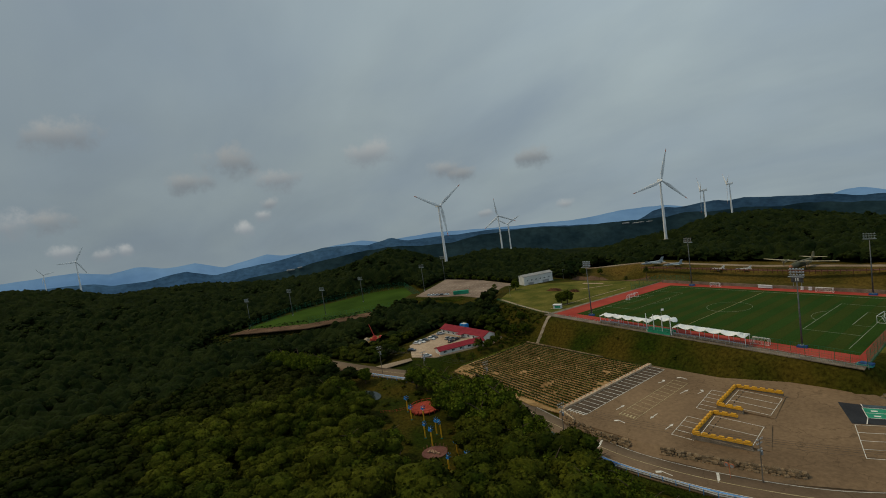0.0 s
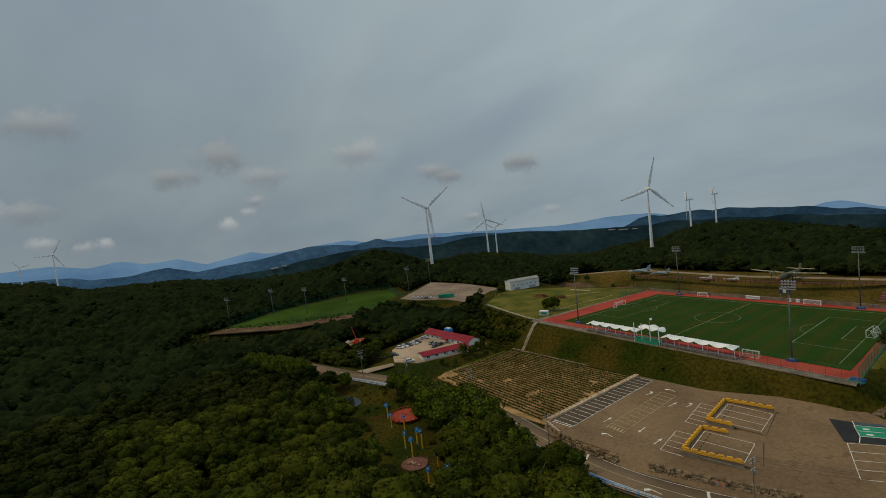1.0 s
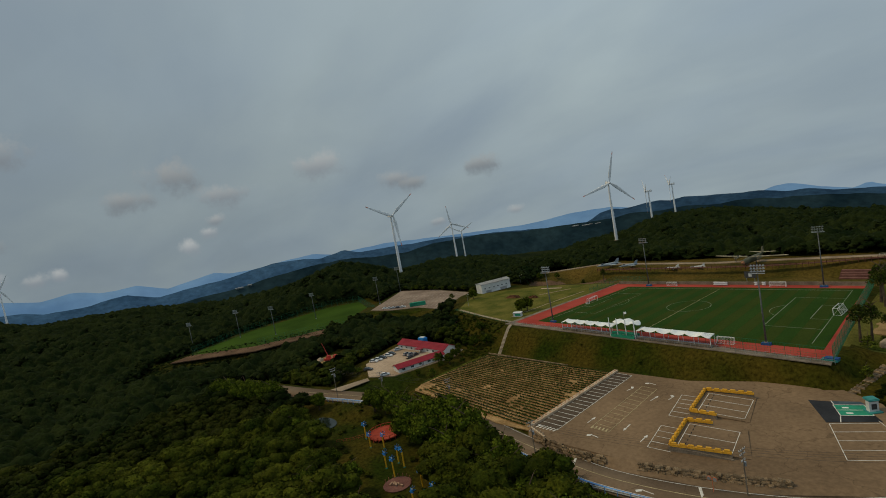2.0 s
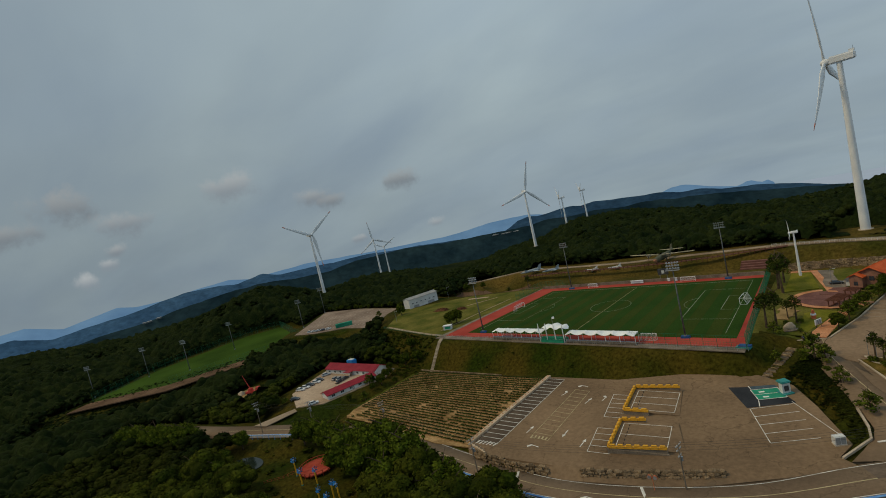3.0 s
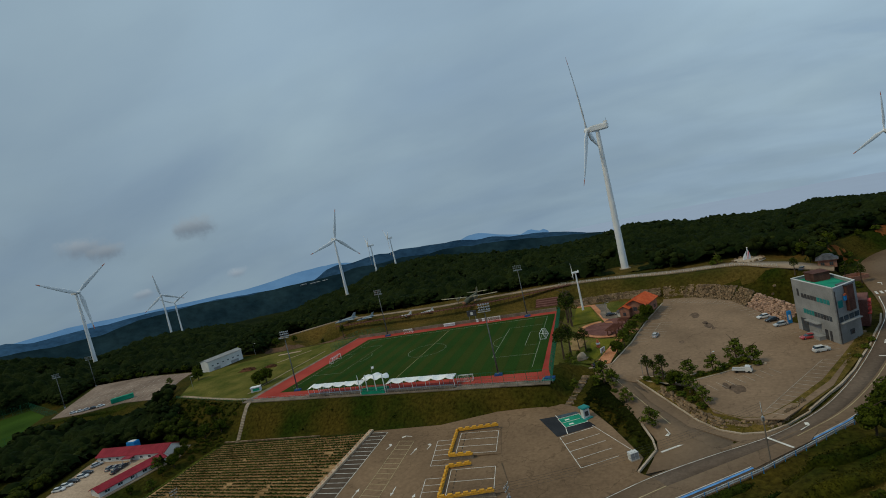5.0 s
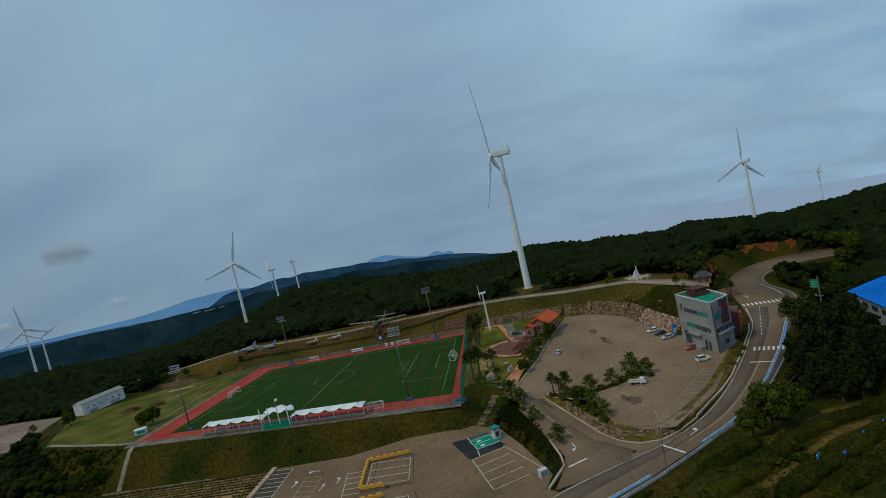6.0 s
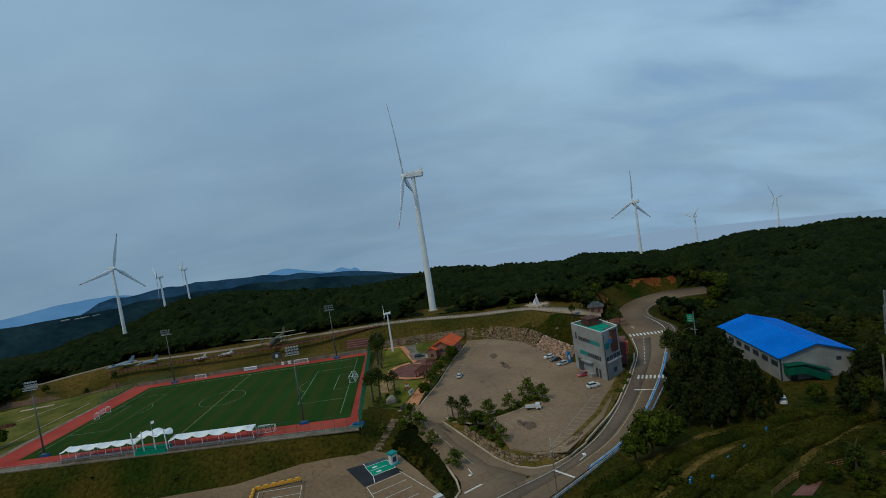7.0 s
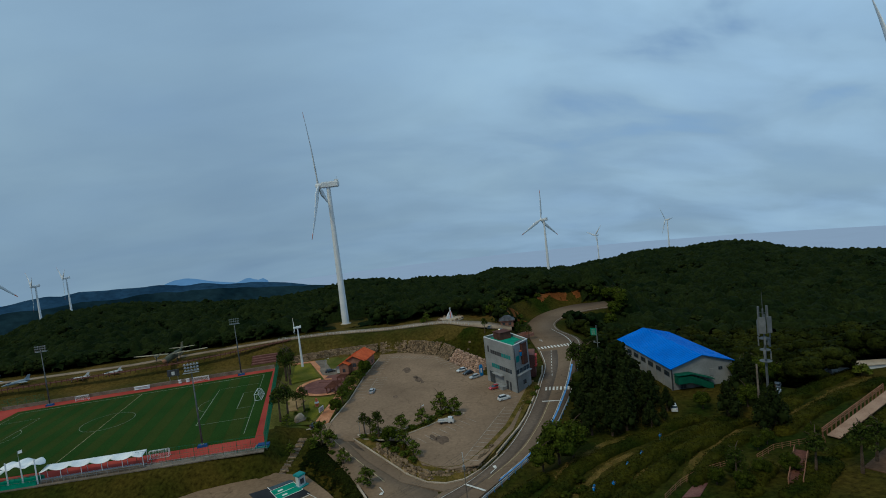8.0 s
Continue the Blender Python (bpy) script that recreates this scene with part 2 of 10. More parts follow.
M_PAVE = mat("red_brick_paving", (0.125, 0.055, 0.046), (0.185, 0.088, 0.070), 0.3, 3.0, 0.9, grain=0.3)
M_PAVEO = mat("orange_brick_paving", (0.42, 0.175, 0.078), (0.56, 0.265, 0.135), 0.3, 3.0, 0.9, grain=0.28)
M_BARRIER = mat("yellow_block", (0.58, 0.29, 0.025), (0.72, 0.38, 0.04), 0.5, 3.0, 0.6, grain=0.15)
M_TENT = mat("white_canopy", (0.72, 0.73, 0.72), (0.86, 0.86, 0.84), 0.2, 2.0, 0.6, grain=0.08)
M_SEAT = mat("red_seat", (0.33, 0.07, 0.06), (0.42, 0.11, 0.09), 0.5, 4.0, 0.6, grain=0.25)
M_SEATB = mat("blue_seat", (0.16, 0.20, 0.28), (0.24, 0.28, 0.36), 0.5, 4.0, 0.6, grain=0.25)
M_GREEN = mat("green_paint", (0.02, 0.20, 0.12), (0.035, 0.30, 0.18), 0.3, 3.0, 0.7, grain=0.15)
M_TEAL = mat("teal_paint", (0.03, 0.19, 0.18), (0.05, 0.26, 0.25), 0.3, 3.0, 0.5, grain=0.1)
M_NET = mat("green_netting", (0.02, 0.11, 0.06), (0.04, 0.17, 0.09), 0.5, 6.0, 0.9, grain=0.2)
M_GLASS = mat("window_glass", (0.02, 0.03, 0.04), (0.05, 0.07, 0.09), 0.5, 3.0, 0.12, spec=0.6, grain=0.1)
M_RUBBER = mat("black_rubber", (0.012, 0.012, 0.012), (0.03, 0.03, 0.03), 1.0, 6.0, 0.8)
M_BARK = mat("bark", (0.055, 0.038, 0.026), (0.12, 0.085, 0.058), 1.0, 8.0, 0.95, grain=0.35)
M_LEAF = mat("leaves", (0.012, 0.021, 0.0022), (0.042, 0.049, 0.0053), 0.04, 1.3, 0.9, spec=0.03, island=0.35, grain=0.5, bump=0.9)
M_LEAF_D = mat("dark_wood_leaves", (0.0078, 0.0138, 0.0018), (0.029, 0.033, 0.0042), 0.04, 1.3, 0.9, spec=0.03, island=0.35, grain=0.5, bump=0.9)
# cooler and darker than the near leaves: distance haze put into the colour
M_LEAF_E = mat("haze_toned_edge_leaves", (0.0058, 0.0115, 0.0028), (0.0215, 0.028, 0.0062), 0.05, 1.2, 0.9, spec=0.02, island=0.4, grain=0.5, bump=0.3)
M_LEAF_B = mat("broadleaf_foliage", (0.028, 0.046, 0.0040), (0.088, 0.100, 0.0090), 0.06, 1.3, 0.9, spec=0.03, island=0.4, grain=0.5, bump=0.9)
M_LEAF_G = mat("bright_broadleaf_foliage", (0.034, 0.058, 0.0045), (0.105, 0.122, 0.0105), 0.06, 1.3, 0.9, spec=0.03, island=0.4, grain=0.5, bump=0.9)
M_LEAF_M = mat("park_leaves", (0.020, 0.031, 0.0027), (0.063, 0.068, 0.0063), 0.06, 1.3, 0.9, spec=0.03, island=0.4, grain=0.5, bump=0.9)
# red drawn down, blue up: the far slopes' haze is painted in
M_LEAF_F = mat("haze_toned_leaves", (0.0048, 0.0100, 0.0028), (0.0180, 0.0250, 0.0060), 0.07, 0.8, 0.9, spec=0.02, grain=0.6, bump=0.2, lo=0.3, hi=0.7)
M_LEAF_L = mat("young_leaves", (0.045, 0.072, 0.006), (0.115, 0.118, 0.014), 0.10, 1.0, 0.75, spec=0.04, island=0.4, grain=0.3)
M_NEEDLE = mat("needles", (0.008, 0.0145, 0.0033), (0.025, 0.032, 0.0065), 0.10, 1.0, 0.8, spec=0.04, island=0.4, grain=0.25)
M_HEDGE = mat("hedge_leaves", (0.012, 0.017, 0.0012), (0.038, 0.035, 0.0028), 0.12, 1.5, 0.9, spec=0.03, island=0.4, grain=0.45, bump=0.3)
M_CROP = mat("crop_leaves", (0.024, 0.044, 0.006), (0.052, 0.072, 0.012), 0.2, 2.0, 0.8, island=0.4, grain=0.25)
M_TIMBER = mat("brown_timber", (0.22, 0.10, 0.055), (0.34, 0.17, 0.095), 0.6, 5.0, 0.8, grain=0.25, stretch=(1, 1, 4))
M_DECK = mat("pale_deck_boards", (0.30, 0.185, 0.12), (0.40, 0.26, 0.175), 0.3, 4.0, 0.8, grain=0.2)
M_REDDECK = mat("red_deck_boards", (0.30, 0.045, 0.028), (0.40, 0.075, 0.045), 0.3, 4.0, 0.8, grain=0.2)
M_WATER = mat("pond_water", (0.012, 0.018, 0.014), (0.022, 0.03, 0.024), 0.2, 1.0, 0.08, spec=0.12, grain=0.1)
# the sea's pale haze is put into its emission, over a dark base
M_SEA = glow("sea_haze_glow", (0.285, 0.325, 0.365), (0.02, 0.03, 0.04), 1.0, 0.0008)
M_PAD = mat("dark_blue_pad", (0.02, 0.06, 0.18), (0.03, 0.09, 0.25), 0.5, 3.0, 0.6, grain=0.15)
M_EARTH = mat("bare_orange_earth", (0.13, 0.044, 0.011), (0.29, 0.105, 0.028), 0.1, 1.0, 0.95, grain=0.35, bump=0.2, spec=0.03)
M_BLUE = mat("blue_plastic", (0.03, 0.20, 0.52), (0.05, 0.27, 0.62), 0.5, 3.0, 0.5, grain=0.1)
M_YELLOW = mat("yellow_post", (0.68, 0.36, 0.02), (0.80, 0.46, 0.04), 0.5, 3.0, 0.5, grain=0.1)
M_CAMO = mat("military_grey", (0.22, 0.26, 0.29), (0.34, 0.38, 0.41), 0.15, 2.0, 0.6, grain=0.1)
M_OLIVE = mat("military_olive", (0.07, 0.075, 0.045), (0.13, 0.12, 0.08), 0.15, 2.0, 0.6, grain=0.1)
M_RED = mat("red_paint", (0.45, 0.05, 0.04), (0.55, 0.08, 0.06), 0.5, 3.0, 0.5, grain=0.1)

M_TURF_2 = mat("field_grass", (0.024, 0.050, 0.005), (0.042, 0.080, 0.009), 0.03, 1.0, 0.95, grain=0.25, spec=0.03)
M_LAWN_B = mat("bright_lawn", (0.105, 0.112, 0.010), (0.185, 0.160, 0.022), 0.12, 2.0, 0.95, grain=0.3, spec=0.03, bump=0.05)
M_PINE = mat("pine_needles", (0.028, 0.043, 0.006), (0.082, 0.090, 0.014), 0.2, 2.0, 0.85, spec=0.04, island=0.4, grain=0.35)
M_ROAD = mat("road_asphalt", (0.140, 0.097, 0.063), (0.206, 0.146, 0.095), 0.04, 1.2, 0.9, grain=0.14, bump=0.01, spec=0.03)
M_ROAD_D = mat("patched_road_asphalt", (0.115, 0.085, 0.063), (0.165, 0.124, 0.092), 0.06, 1.2, 0.9, grain=0.2, spec=0.03)
# set very dark so that gaps between the crowns don't show olive grass
M_FLOOR = mat("dark_woodland_floor", (0.007, 0.010, 0.002), (0.022, 0.024, 0.005), 0.05, 0.8, 0.95, bump=0.3, grain=0.5, spec=0.02)
M_STRIP = mat("dull_brown_earth", (0.085, 0.050, 0.030), (0.150, 0.092, 0.056), 0.08, 1.0, 0.95, grain=0.35, bump=0.1, spec=0.03)
M_PANEL = mat("weathered_grey_panel", (0.14, 0.145, 0.15), (0.21, 0.215, 0.22), 0.5, 3.0, 0.6, grain=0.15)
M_DGREEN = mat("dark_green_sheet", (0.010, 0.075, 0.045), (0.018, 0.115, 0.068), 0.4, 3.0, 0.6, grain=0.2)
M_DBRICK = mat("dark_brown_cladding", (0.075, 0.034, 0.026), (0.125, 0.058, 0.044), 0.5, 4.0, 0.8, grain=0.25)
M_REDSTONE = mat("reddish_granite", (0.21, 0.125, 0.085), (0.46, 0.31, 0.22), 0.8, 4.0, 0.9, vary=0.4, grain=0.35, bump=0.1)
M_VERGE = mat("dry_verge", (0.060, 0.052, 0.008), (0.150, 0.100, 0.026), 0.3, 2.5, 0.95, grain=0.45, bump=0.2, spec=0.03)
M_MAST = mat("weathered_mast_steel", (0.10, 0.105, 0.11), (0.17, 0.175, 0.18), 0.8, 6.0, 0.6, metal=0.3, grain=0.15)
M_REDTIMBER = mat("red_stained_timber", (0.085, 0.034, 0.022), (0.14, 0.058, 0.038), 0.5, 4.0, 0.8, grain=0.3)
M_PAINT_F = mat("faded_marking", (0.25, 0.21, 0.16), (0.42, 0.37, 0.30), 0.4, 2.0, 0.8, grain=0.3)
M_TLINE = mat("worn_pitch_line", (0.17, 0.20, 0.13), (0.34, 0.36, 0.27), 0.15, 2.0, 0.8, grain=0.25)
M_FARLOT = mat("far_lot_surface", (0.175, 0.128, 0.098), (0.27, 0.205, 0.158), 0.05, 0.6, 0.95, grain=0.3, spec=0.03)
M_SHRUBRED = mat("reddish_shrub_leaves", (0.060, 0.030, 0.016), (0.130, 0.058, 0.030), 0.4, 2.0, 0.9, spec=0.04, island=0.4, grain=0.35)
M_PARAPET = mat("cream_parapet", (0.40, 0.29, 0.19), (0.56, 0.43, 0.30), 0.3, 3.0, 0.85, grain=0.2)
M_APRON = mat("dark_coated_apron", (0.018, 0.019, 0.022), (0.034, 0.035, 0.039), 0.2, 2.0, 0.7, grain=0.2)
M_SLATE = mat("slate_bay_paint", (0.045, 0.070, 0.085), (0.070, 0.100, 0.115), 0.3, 2.0, 0.7, grain=0.2)
M_BANK = mat("dry_bank_grass", (0.036, 0.036, 0.0055), (0.106, 0.069, 0.0155), 0.04, 0.8, 0.95, bump=0.3, grain=0.5, spec=0.03)
M_DRAB = mat("faded_desert_paint", (0.16, 0.14, 0.085), (0.34, 0.29, 0.19), 0.25, 2.0, 0.6, lo=0.42, hi=0.58, grain=0.15)
M_UROAD = mat("service_road_concrete", (0.21, 0.155, 0.105), (0.33, 0.255, 0.18), 0.1, 1.5, 0.95, grain=0.25, spec=0.03)


def crack(m, scale, width, depth, warp):
    """Thin dark cracks and tar lines over a surface, along the edges of large uneven cells."""
    n, l = m.node_tree.nodes, m.node_tree.links
    b = n["Principled BSDF"]
    src = b.inputs["Base Color"].links[0].from_socket
    tc = [k for k in n if k.type == "TEX_COORD"][0]
    nz, add, vor, mr, mul = n.new("ShaderNodeTexNoise"), n.new("ShaderNodeVectorMath"), n.new("ShaderNodeTexVoronoi"), n.new("ShaderNodeMapRange"), n.new("ShaderNodeHueSaturation")
    nz.inputs["Scale"].default_value, nz.inputs["Detail"].default_value = 0.35, 4
    add.operation = "MULTIPLY_ADD"
    add.inputs[1].default_value = (warp, warp, 0)
    l.new(tc.outputs["Object"], nz.inputs["Vector"])
    l.new(nz.outputs["Color"], add.inputs[0])
    l.new(tc.outputs["Object"], add.inputs[2])
    vor.feature = "DISTANCE_TO_EDGE"
    vor.inputs["Scale"].default_value = scale
    l.new(add.outputs[0], vor.inputs["Vector"])
    mr.inputs["From Max"].default_value = width * scale
    mr.inputs["To Min"].default_value, mr.inputs["To Max"].default_value = 1 - depth, 1.0
    l.new(vor.outputs["Distance"], mr.inputs["Value"])
    l.new(src, mul.inputs["Color"])
    l.new(mr.outputs[0], mul.inputs["Value"])
    l.new(mul.outputs[0], b.inputs["Base Color"])


crack(M_ASPH, 0.075, 0.16, 0.32, 6.0)
crack(M_ASPH_P, 0.075, 0.16, 0.28, 6.0)
crack(M_ROAD, 0.06, 0.14, 0.3, 5.0)

# ---- helpers for meshes ----
def link(name, me, material, parent=None, label=""):
    ob = new(name, me)
    if material is not None and not me.materials:
        me.materials.append(material)
    if parent is not None:
        ob.parent = parent
    if label:
        ob["label"] = label
    return ob


def part(name, bm, material, parent=None, label="", smooth=False):
    me = bpy.data.meshes.new(name)
    bm.to_mesh(me)
    bm.free()
    if smooth:
        me.shade_smooth()
    return link(name, me, material, parent, label)


def thing(name, m, label, category, group="", kind=""):
    ob = new(name)
    ob.empty_display_size = 0.3
    ob.matrix_basis = m
    return tagged(ob, label, category, group, kind)


def mesh_np(name, verts, quads):
    """A mesh of quads from arrays."""
    verts, quads = np.asarray(verts, np.float32), np.asarray(quads, np.int32)
    me = bpy.data.meshes.new(name)
    me.vertices.add(len(verts))
    me.vertices.foreach_set("co", verts.ravel())
    me.loops.add(quads.size)
    me.loops.foreach_set("vertex_index", quads.ravel())
    me.polygons.add(len(quads))
    me.polygons.foreach_set("loop_start", np.arange(0, quads.size, quads.shape[1], dtype=np.int32))
    me.update(calc_edges=True)
    me.validate()
    return me


def box(bm, cx, cy, cz, sx, sy, sz, rz=0.0, top=1.0):
    """A block centred at cx, cy, standing on cz; top: how far its top is drawn in."""
    m = Matrix.Translation((cx, cy, cz)) @ Matrix.Rotation(radians(rz), 4, "Z")
    v = [bm.verts.new(m @ Vector((sx / 2 * i * k, sy / 2 * j * k, h))) for h, k in ((0, 1.0), (sz, top)) for i, j in ((-1, -1), (1, -1), (1, 1), (-1, 1))]
    for f in ((3, 2, 1, 0), (4, 5, 6, 7), (0, 1, 5, 4), (1, 2, 6, 5), (2, 3, 7, 6), (3, 0, 4, 7)):
        bm.faces.new([v[i] for i in f])
    return v


def rod(bm, a, b, r0, r1=None, n=8):
    a, b = Vector(a), Vector(b)
    r1 = r0 if r1 is None else r1
    q = (b - a).to_track_quat("Z", "Y").to_matrix()
    rings = []
    for p, r in ((a, r0), (b, r1)):
        rings.append([bm.verts.new(p + q @ Vector((r * math.cos(2 * math.pi * i / n), r * math.sin(2 * math.pi * i / n), 0))) for i in range(n)])
    for i in range(n):
        bm.faces.new((rings[0][i], rings[0][(i + 1) % n], rings[1][(i + 1) % n], rings[1][i]))
    bm.faces.new(rings[0][::-1])
    bm.faces.new(rings[1])


def bar(bm, a, b, w, h):
    """A square bar from a to b, w wide and h high, lying on the line."""
    a, b = Vector(a), Vector(b)
    d = (b - a).normalized()
    s = Vector((-d.y, d.x, 0))
    s = s.normalized() * w / 2 if s.length > 1e-6 else Vector((w / 2, 0, 0))
    u = Vector((0, 0, h)) if abs(d.z) < 0.9 else Vector((0, w, 0))
    v = [bm.verts.new(p + q) for p in (a, b) for q in (-s, s, s + u, -s + u)]
    for f in ((3, 2, 1, 0), (4, 5, 6, 7), (0, 1, 5, 4), (1, 2, 6, 5), (2, 3, 7, 6), (3, 0, 4, 7)):
        bm.faces.new([v[i] for i in f])


def one(fn, *a, **k):
    bm = bmesh.new()
    fn(bm, *a, **k)
    return bm


def slab(poly, z, depth=0.3):
    """A plate with thickness, its top at z (a number or a function of x, y)."""
    bm = bmesh.new()
    zf = z if callable(z) else (lambda x, y: z)
    top = [bm.verts.new((x, y, zf(x, y))) for x, y in poly]
    low = [bm.verts.new((x, y, zf(x, y) - depth)) for x, y in poly]
    f = bm.faces.new(top)
    n = len(poly)
    for i in range(n):
        bm.faces.new((top[i], low[i], low[(i + 1) % n], top[(i + 1) % n]))
    f.normal_update()
    if f.normal.z < 0:
        bmesh.ops.reverse_faces(bm, faces=bm.faces[:])
    bmesh.ops.triangulate(bm, faces=[f])
    return bm


# ---- the lie of the land ----
EYE = (95.0, -215.0, 63.0)


def vnoise(x, y, scale, seed):
    """Smooth noise between -1 and 1."""
    x, y = x / scale + seed * 17.3, y / scale - seed * 9.7
    xi, yi = np.floor(x), np.floor(y)
    fx, fy = x - xi, y - yi
    fx, fy = fx * fx * (3 - 2 * fx), fy * fy * (3 - 2 * fy)

    def h(a, b):
        v = np.sin(a * 127.1 + b * 311.7 + seed * 74.7) * 43758.5453
        return (v - np.floor(v)) * 2 - 1
    return (h(xi, yi) * (1 - fx) + h(xi + 1, yi) * fx) * (1 - fy) + (h(xi, yi + 1) * (1 - fx) + h(xi + 1, yi + 1) * fx) * fy


def sdist(x, y, poly):
    """Distance to a polygon, below nought inside it."""
    x, y = np.asarray(x, float), np.asarray(y, float)
    best, inside = np.full(x.shape, 1e9), np.zeros(x.shape, bool)
    n = len(poly)
    for i in range(n):
        (ax, ay), (bx, by) = poly[i], poly[(i + 1) % n]
        ex, ey = bx - ax, by - ay
        k = np.clip(((x - ax) * ex + (y - ay) * ey) / (ex * ex + ey * ey + 1e-9), 0, 1)
        best = np.minimum(best, np.hypot(x - ax - k * ex, y - ay - k * ey))
        cross = (ay > y) != (by > y)
        inside ^= cross & (x < (bx - ax) * (y - ay) / (by - ay + 1e-12) + ax)
    return np.where(inside, -best, best)


def lerp_zone(h, d, z, width):
    k = np.clip(1 - d / width, 0, 1)
    k = k * k * (3 - 2 * k)
    return h * (1 - k) + z * k


# roads: left edge and right edge with the height, going east
ROAD_S = [((-175, -128), (-175, -138), -10.0), ((-117, -120), (-116, -130), -8.6), ((-74, -110), (-73, -120), -8.2), ((-45, -107), (-45, -118), -8.1), ((-26, -107.5), (-26, -118), -8.0), ((0, -112.5), (-1, -122.5), -7.9),
          ((31, -117), (30, -126.5), -7.7), ((52, -114), (54, -124), -7.4), ((70, -108), (75, -117.5), -7.0), ((87, -97), (94, -107), -6.5), ((98, -91.5), (109, -98), -6.1), ((115, -84), (124, -87.5), -5.4), ((125.5, -76.5), (136, -79), -4.7),
          ((136.4, -64.3), (148.5, -65), -4.1), ((147.7, -47.5), (158, -52.2), -3.7), ((157.3, -30.9), (168.3, -36.9), -3.5), ((166.4, -13.5), (179, -19), -3.5), ((172.5, 6.3), (191, -1), -3.5), ((177.5, 28), (197, 15), -3.4), ((184, 50), (196.5, 36), -3.2),
          ((195, 67), (201, 49), -3.0), ((209, 78), (212, 59), -2.8), ((228, 84), (226, 63), -2.6), ((248, 80), (243, 62), -2.6)]
EXIT_ROAD = [((75.5, -31.5), (81, -31), -3.5), ((74.5, -40), (86.5, -48), -3.75), ((81, -57), (92, -60), -4.85), ((87, -74), (100, -75), -5.8), ((89.5, -86), (110, -85), -6.2), ((86, -96.5), (114, -87.5), -6.3)]
UPPER_ROAD = [((-165, 78), (-165, 74), -1.6), ((-130, 86), (-130, 82), 1.0), ((-95, 91), (-95, 87), 4.0), ((-60, 88), (-60, 84), 4.1), ((-20, 87.5), (-20, 83), 3.2), ((24, 84.5), (24, 80), 4.5), ((55, 79.5), (55, 74.5), 5.8), ((80, 75.5), (80, 69.5), 6.0), ((114, 64.5), (113, 57.5), 6.0), ((140, 60), (140, 52), 6.0), ((158, 48), (152, 40), 5.0), ((167, 42), (163, 33), 3.4), ((172, 38), (169, 29.5), 2.4)]

STAIR_WAY = [((64.2, -55.2), (67.6, -55.8), -6.5), ((67.4, -47.2), (70.8, -48.0), -4.9), ((69.8, -39.6), (73.2, -40.4), -3.4)]
PAD = [(-128, -18), (-81, -33), (-70, -36.5), (62, -51.5), (68, -47), (72, -33), (80, -31), (90, -6), (97, 15), (104, 42), (96, 50), (60, 54), (-60, 60), (-64, 56), (-118, 44), (-152, 48), (-158, 18)]
PLAZA = [(63, -30), (79.5, -31.5), (87, -11), (95, 15), (103.5, 40), (98, 48), (64, 50)]
LOT_W = [(0.1, -61.6), (25, -61.5), (43, -55.3), (64, -54), (73, -60), (79, -72), (86, -89), (84, -95), (76, -101), (60, -107), (50, -110), (28, -114), (10, -114.3), (-0.8, -111.5)]
LOT_E = [(80.5, -31.3), (88, -11.5), (95.5, 15.5), (104, 40), (105, 47), (117, 42.8), (129.7, 28.7), (134.6, 8.6), (140, -10.3), (156, -28), (146, -45), (134, -65), (118.5, -81), (111, -80), (104.5, -74.5), (102, -57.5), (88, -48.2), (82, -40)]
CROP = [(-68, -97.4), (-65, -60.8), (-1.0, -61.5), (-1.6, -110), (-14.5, -110.6), (-42, -105.4), (-65.5, -103.2)]
YARD_RED = [(-131, -58), (-86, -56), (-82, -66), (-90.5, -95), (-102, -101), (-121, -90), (-128, -70)]
TERRACE_W = [(-160, 62), (-122, 68), (-122, 102), (-160, 98)]
TERRACE = [(-90, 82), (-60, 73), (8, 69), (50, 74), (80, 69), (114, 57), (140, 50), (168, 62), (160, 100), (60, 118), (-90, 118)]
GRAVEL_LOT = [(-248, -1), (-290, 62), (-248, 67), (-211, 62), (-183, 58), (-172, 33), (-162, 12), (-180, 12), (-205, 13), (-226, 2)]
FIELD_2 = [(-320, -126), (-273, -85), (-240, -14), (-252, 16), (-331, 47), (-353, 18), (-351, -64), (-327, -113)]
TERRACES_E = [(128, -90), (150, -68), (172, -60), (215, -90), (270, -80), (270, -150), (140, -150), (118, -108)]
HALL_YARD = [(178, -82), (188, -26), (216, -30), (212, -84), (196, -92)]
TRACK_PAD = [(-71.5, -36), (62.5, -51.2), (63, -44), (58, 46), (-62, 56)]
CUT_HILL = [(172, 52), (183, 68), (196, 83), (212, 92), (232, 97), (252, 94), (266, 118), (232, 150), (190, 132), (166, 96), (164, 66)]
CUTS = ([(176, 50), (184, 60), (191, 70), (186, 75), (176, 62)], [(206, 87), (222, 92), (240, 93), (238, 100), (216, 100)])
PLOUGHED = [(-134, 62), (-100, 70), (-84, 70), (-66, 62), (-66, 52), (-92, 50), (-128, 50)]
PARK_W = [(-70, -150), (-95, -140), (-100, -122), (-62, -122), (-40, -126), (5, -150), (12, -165), (-10, -165)]

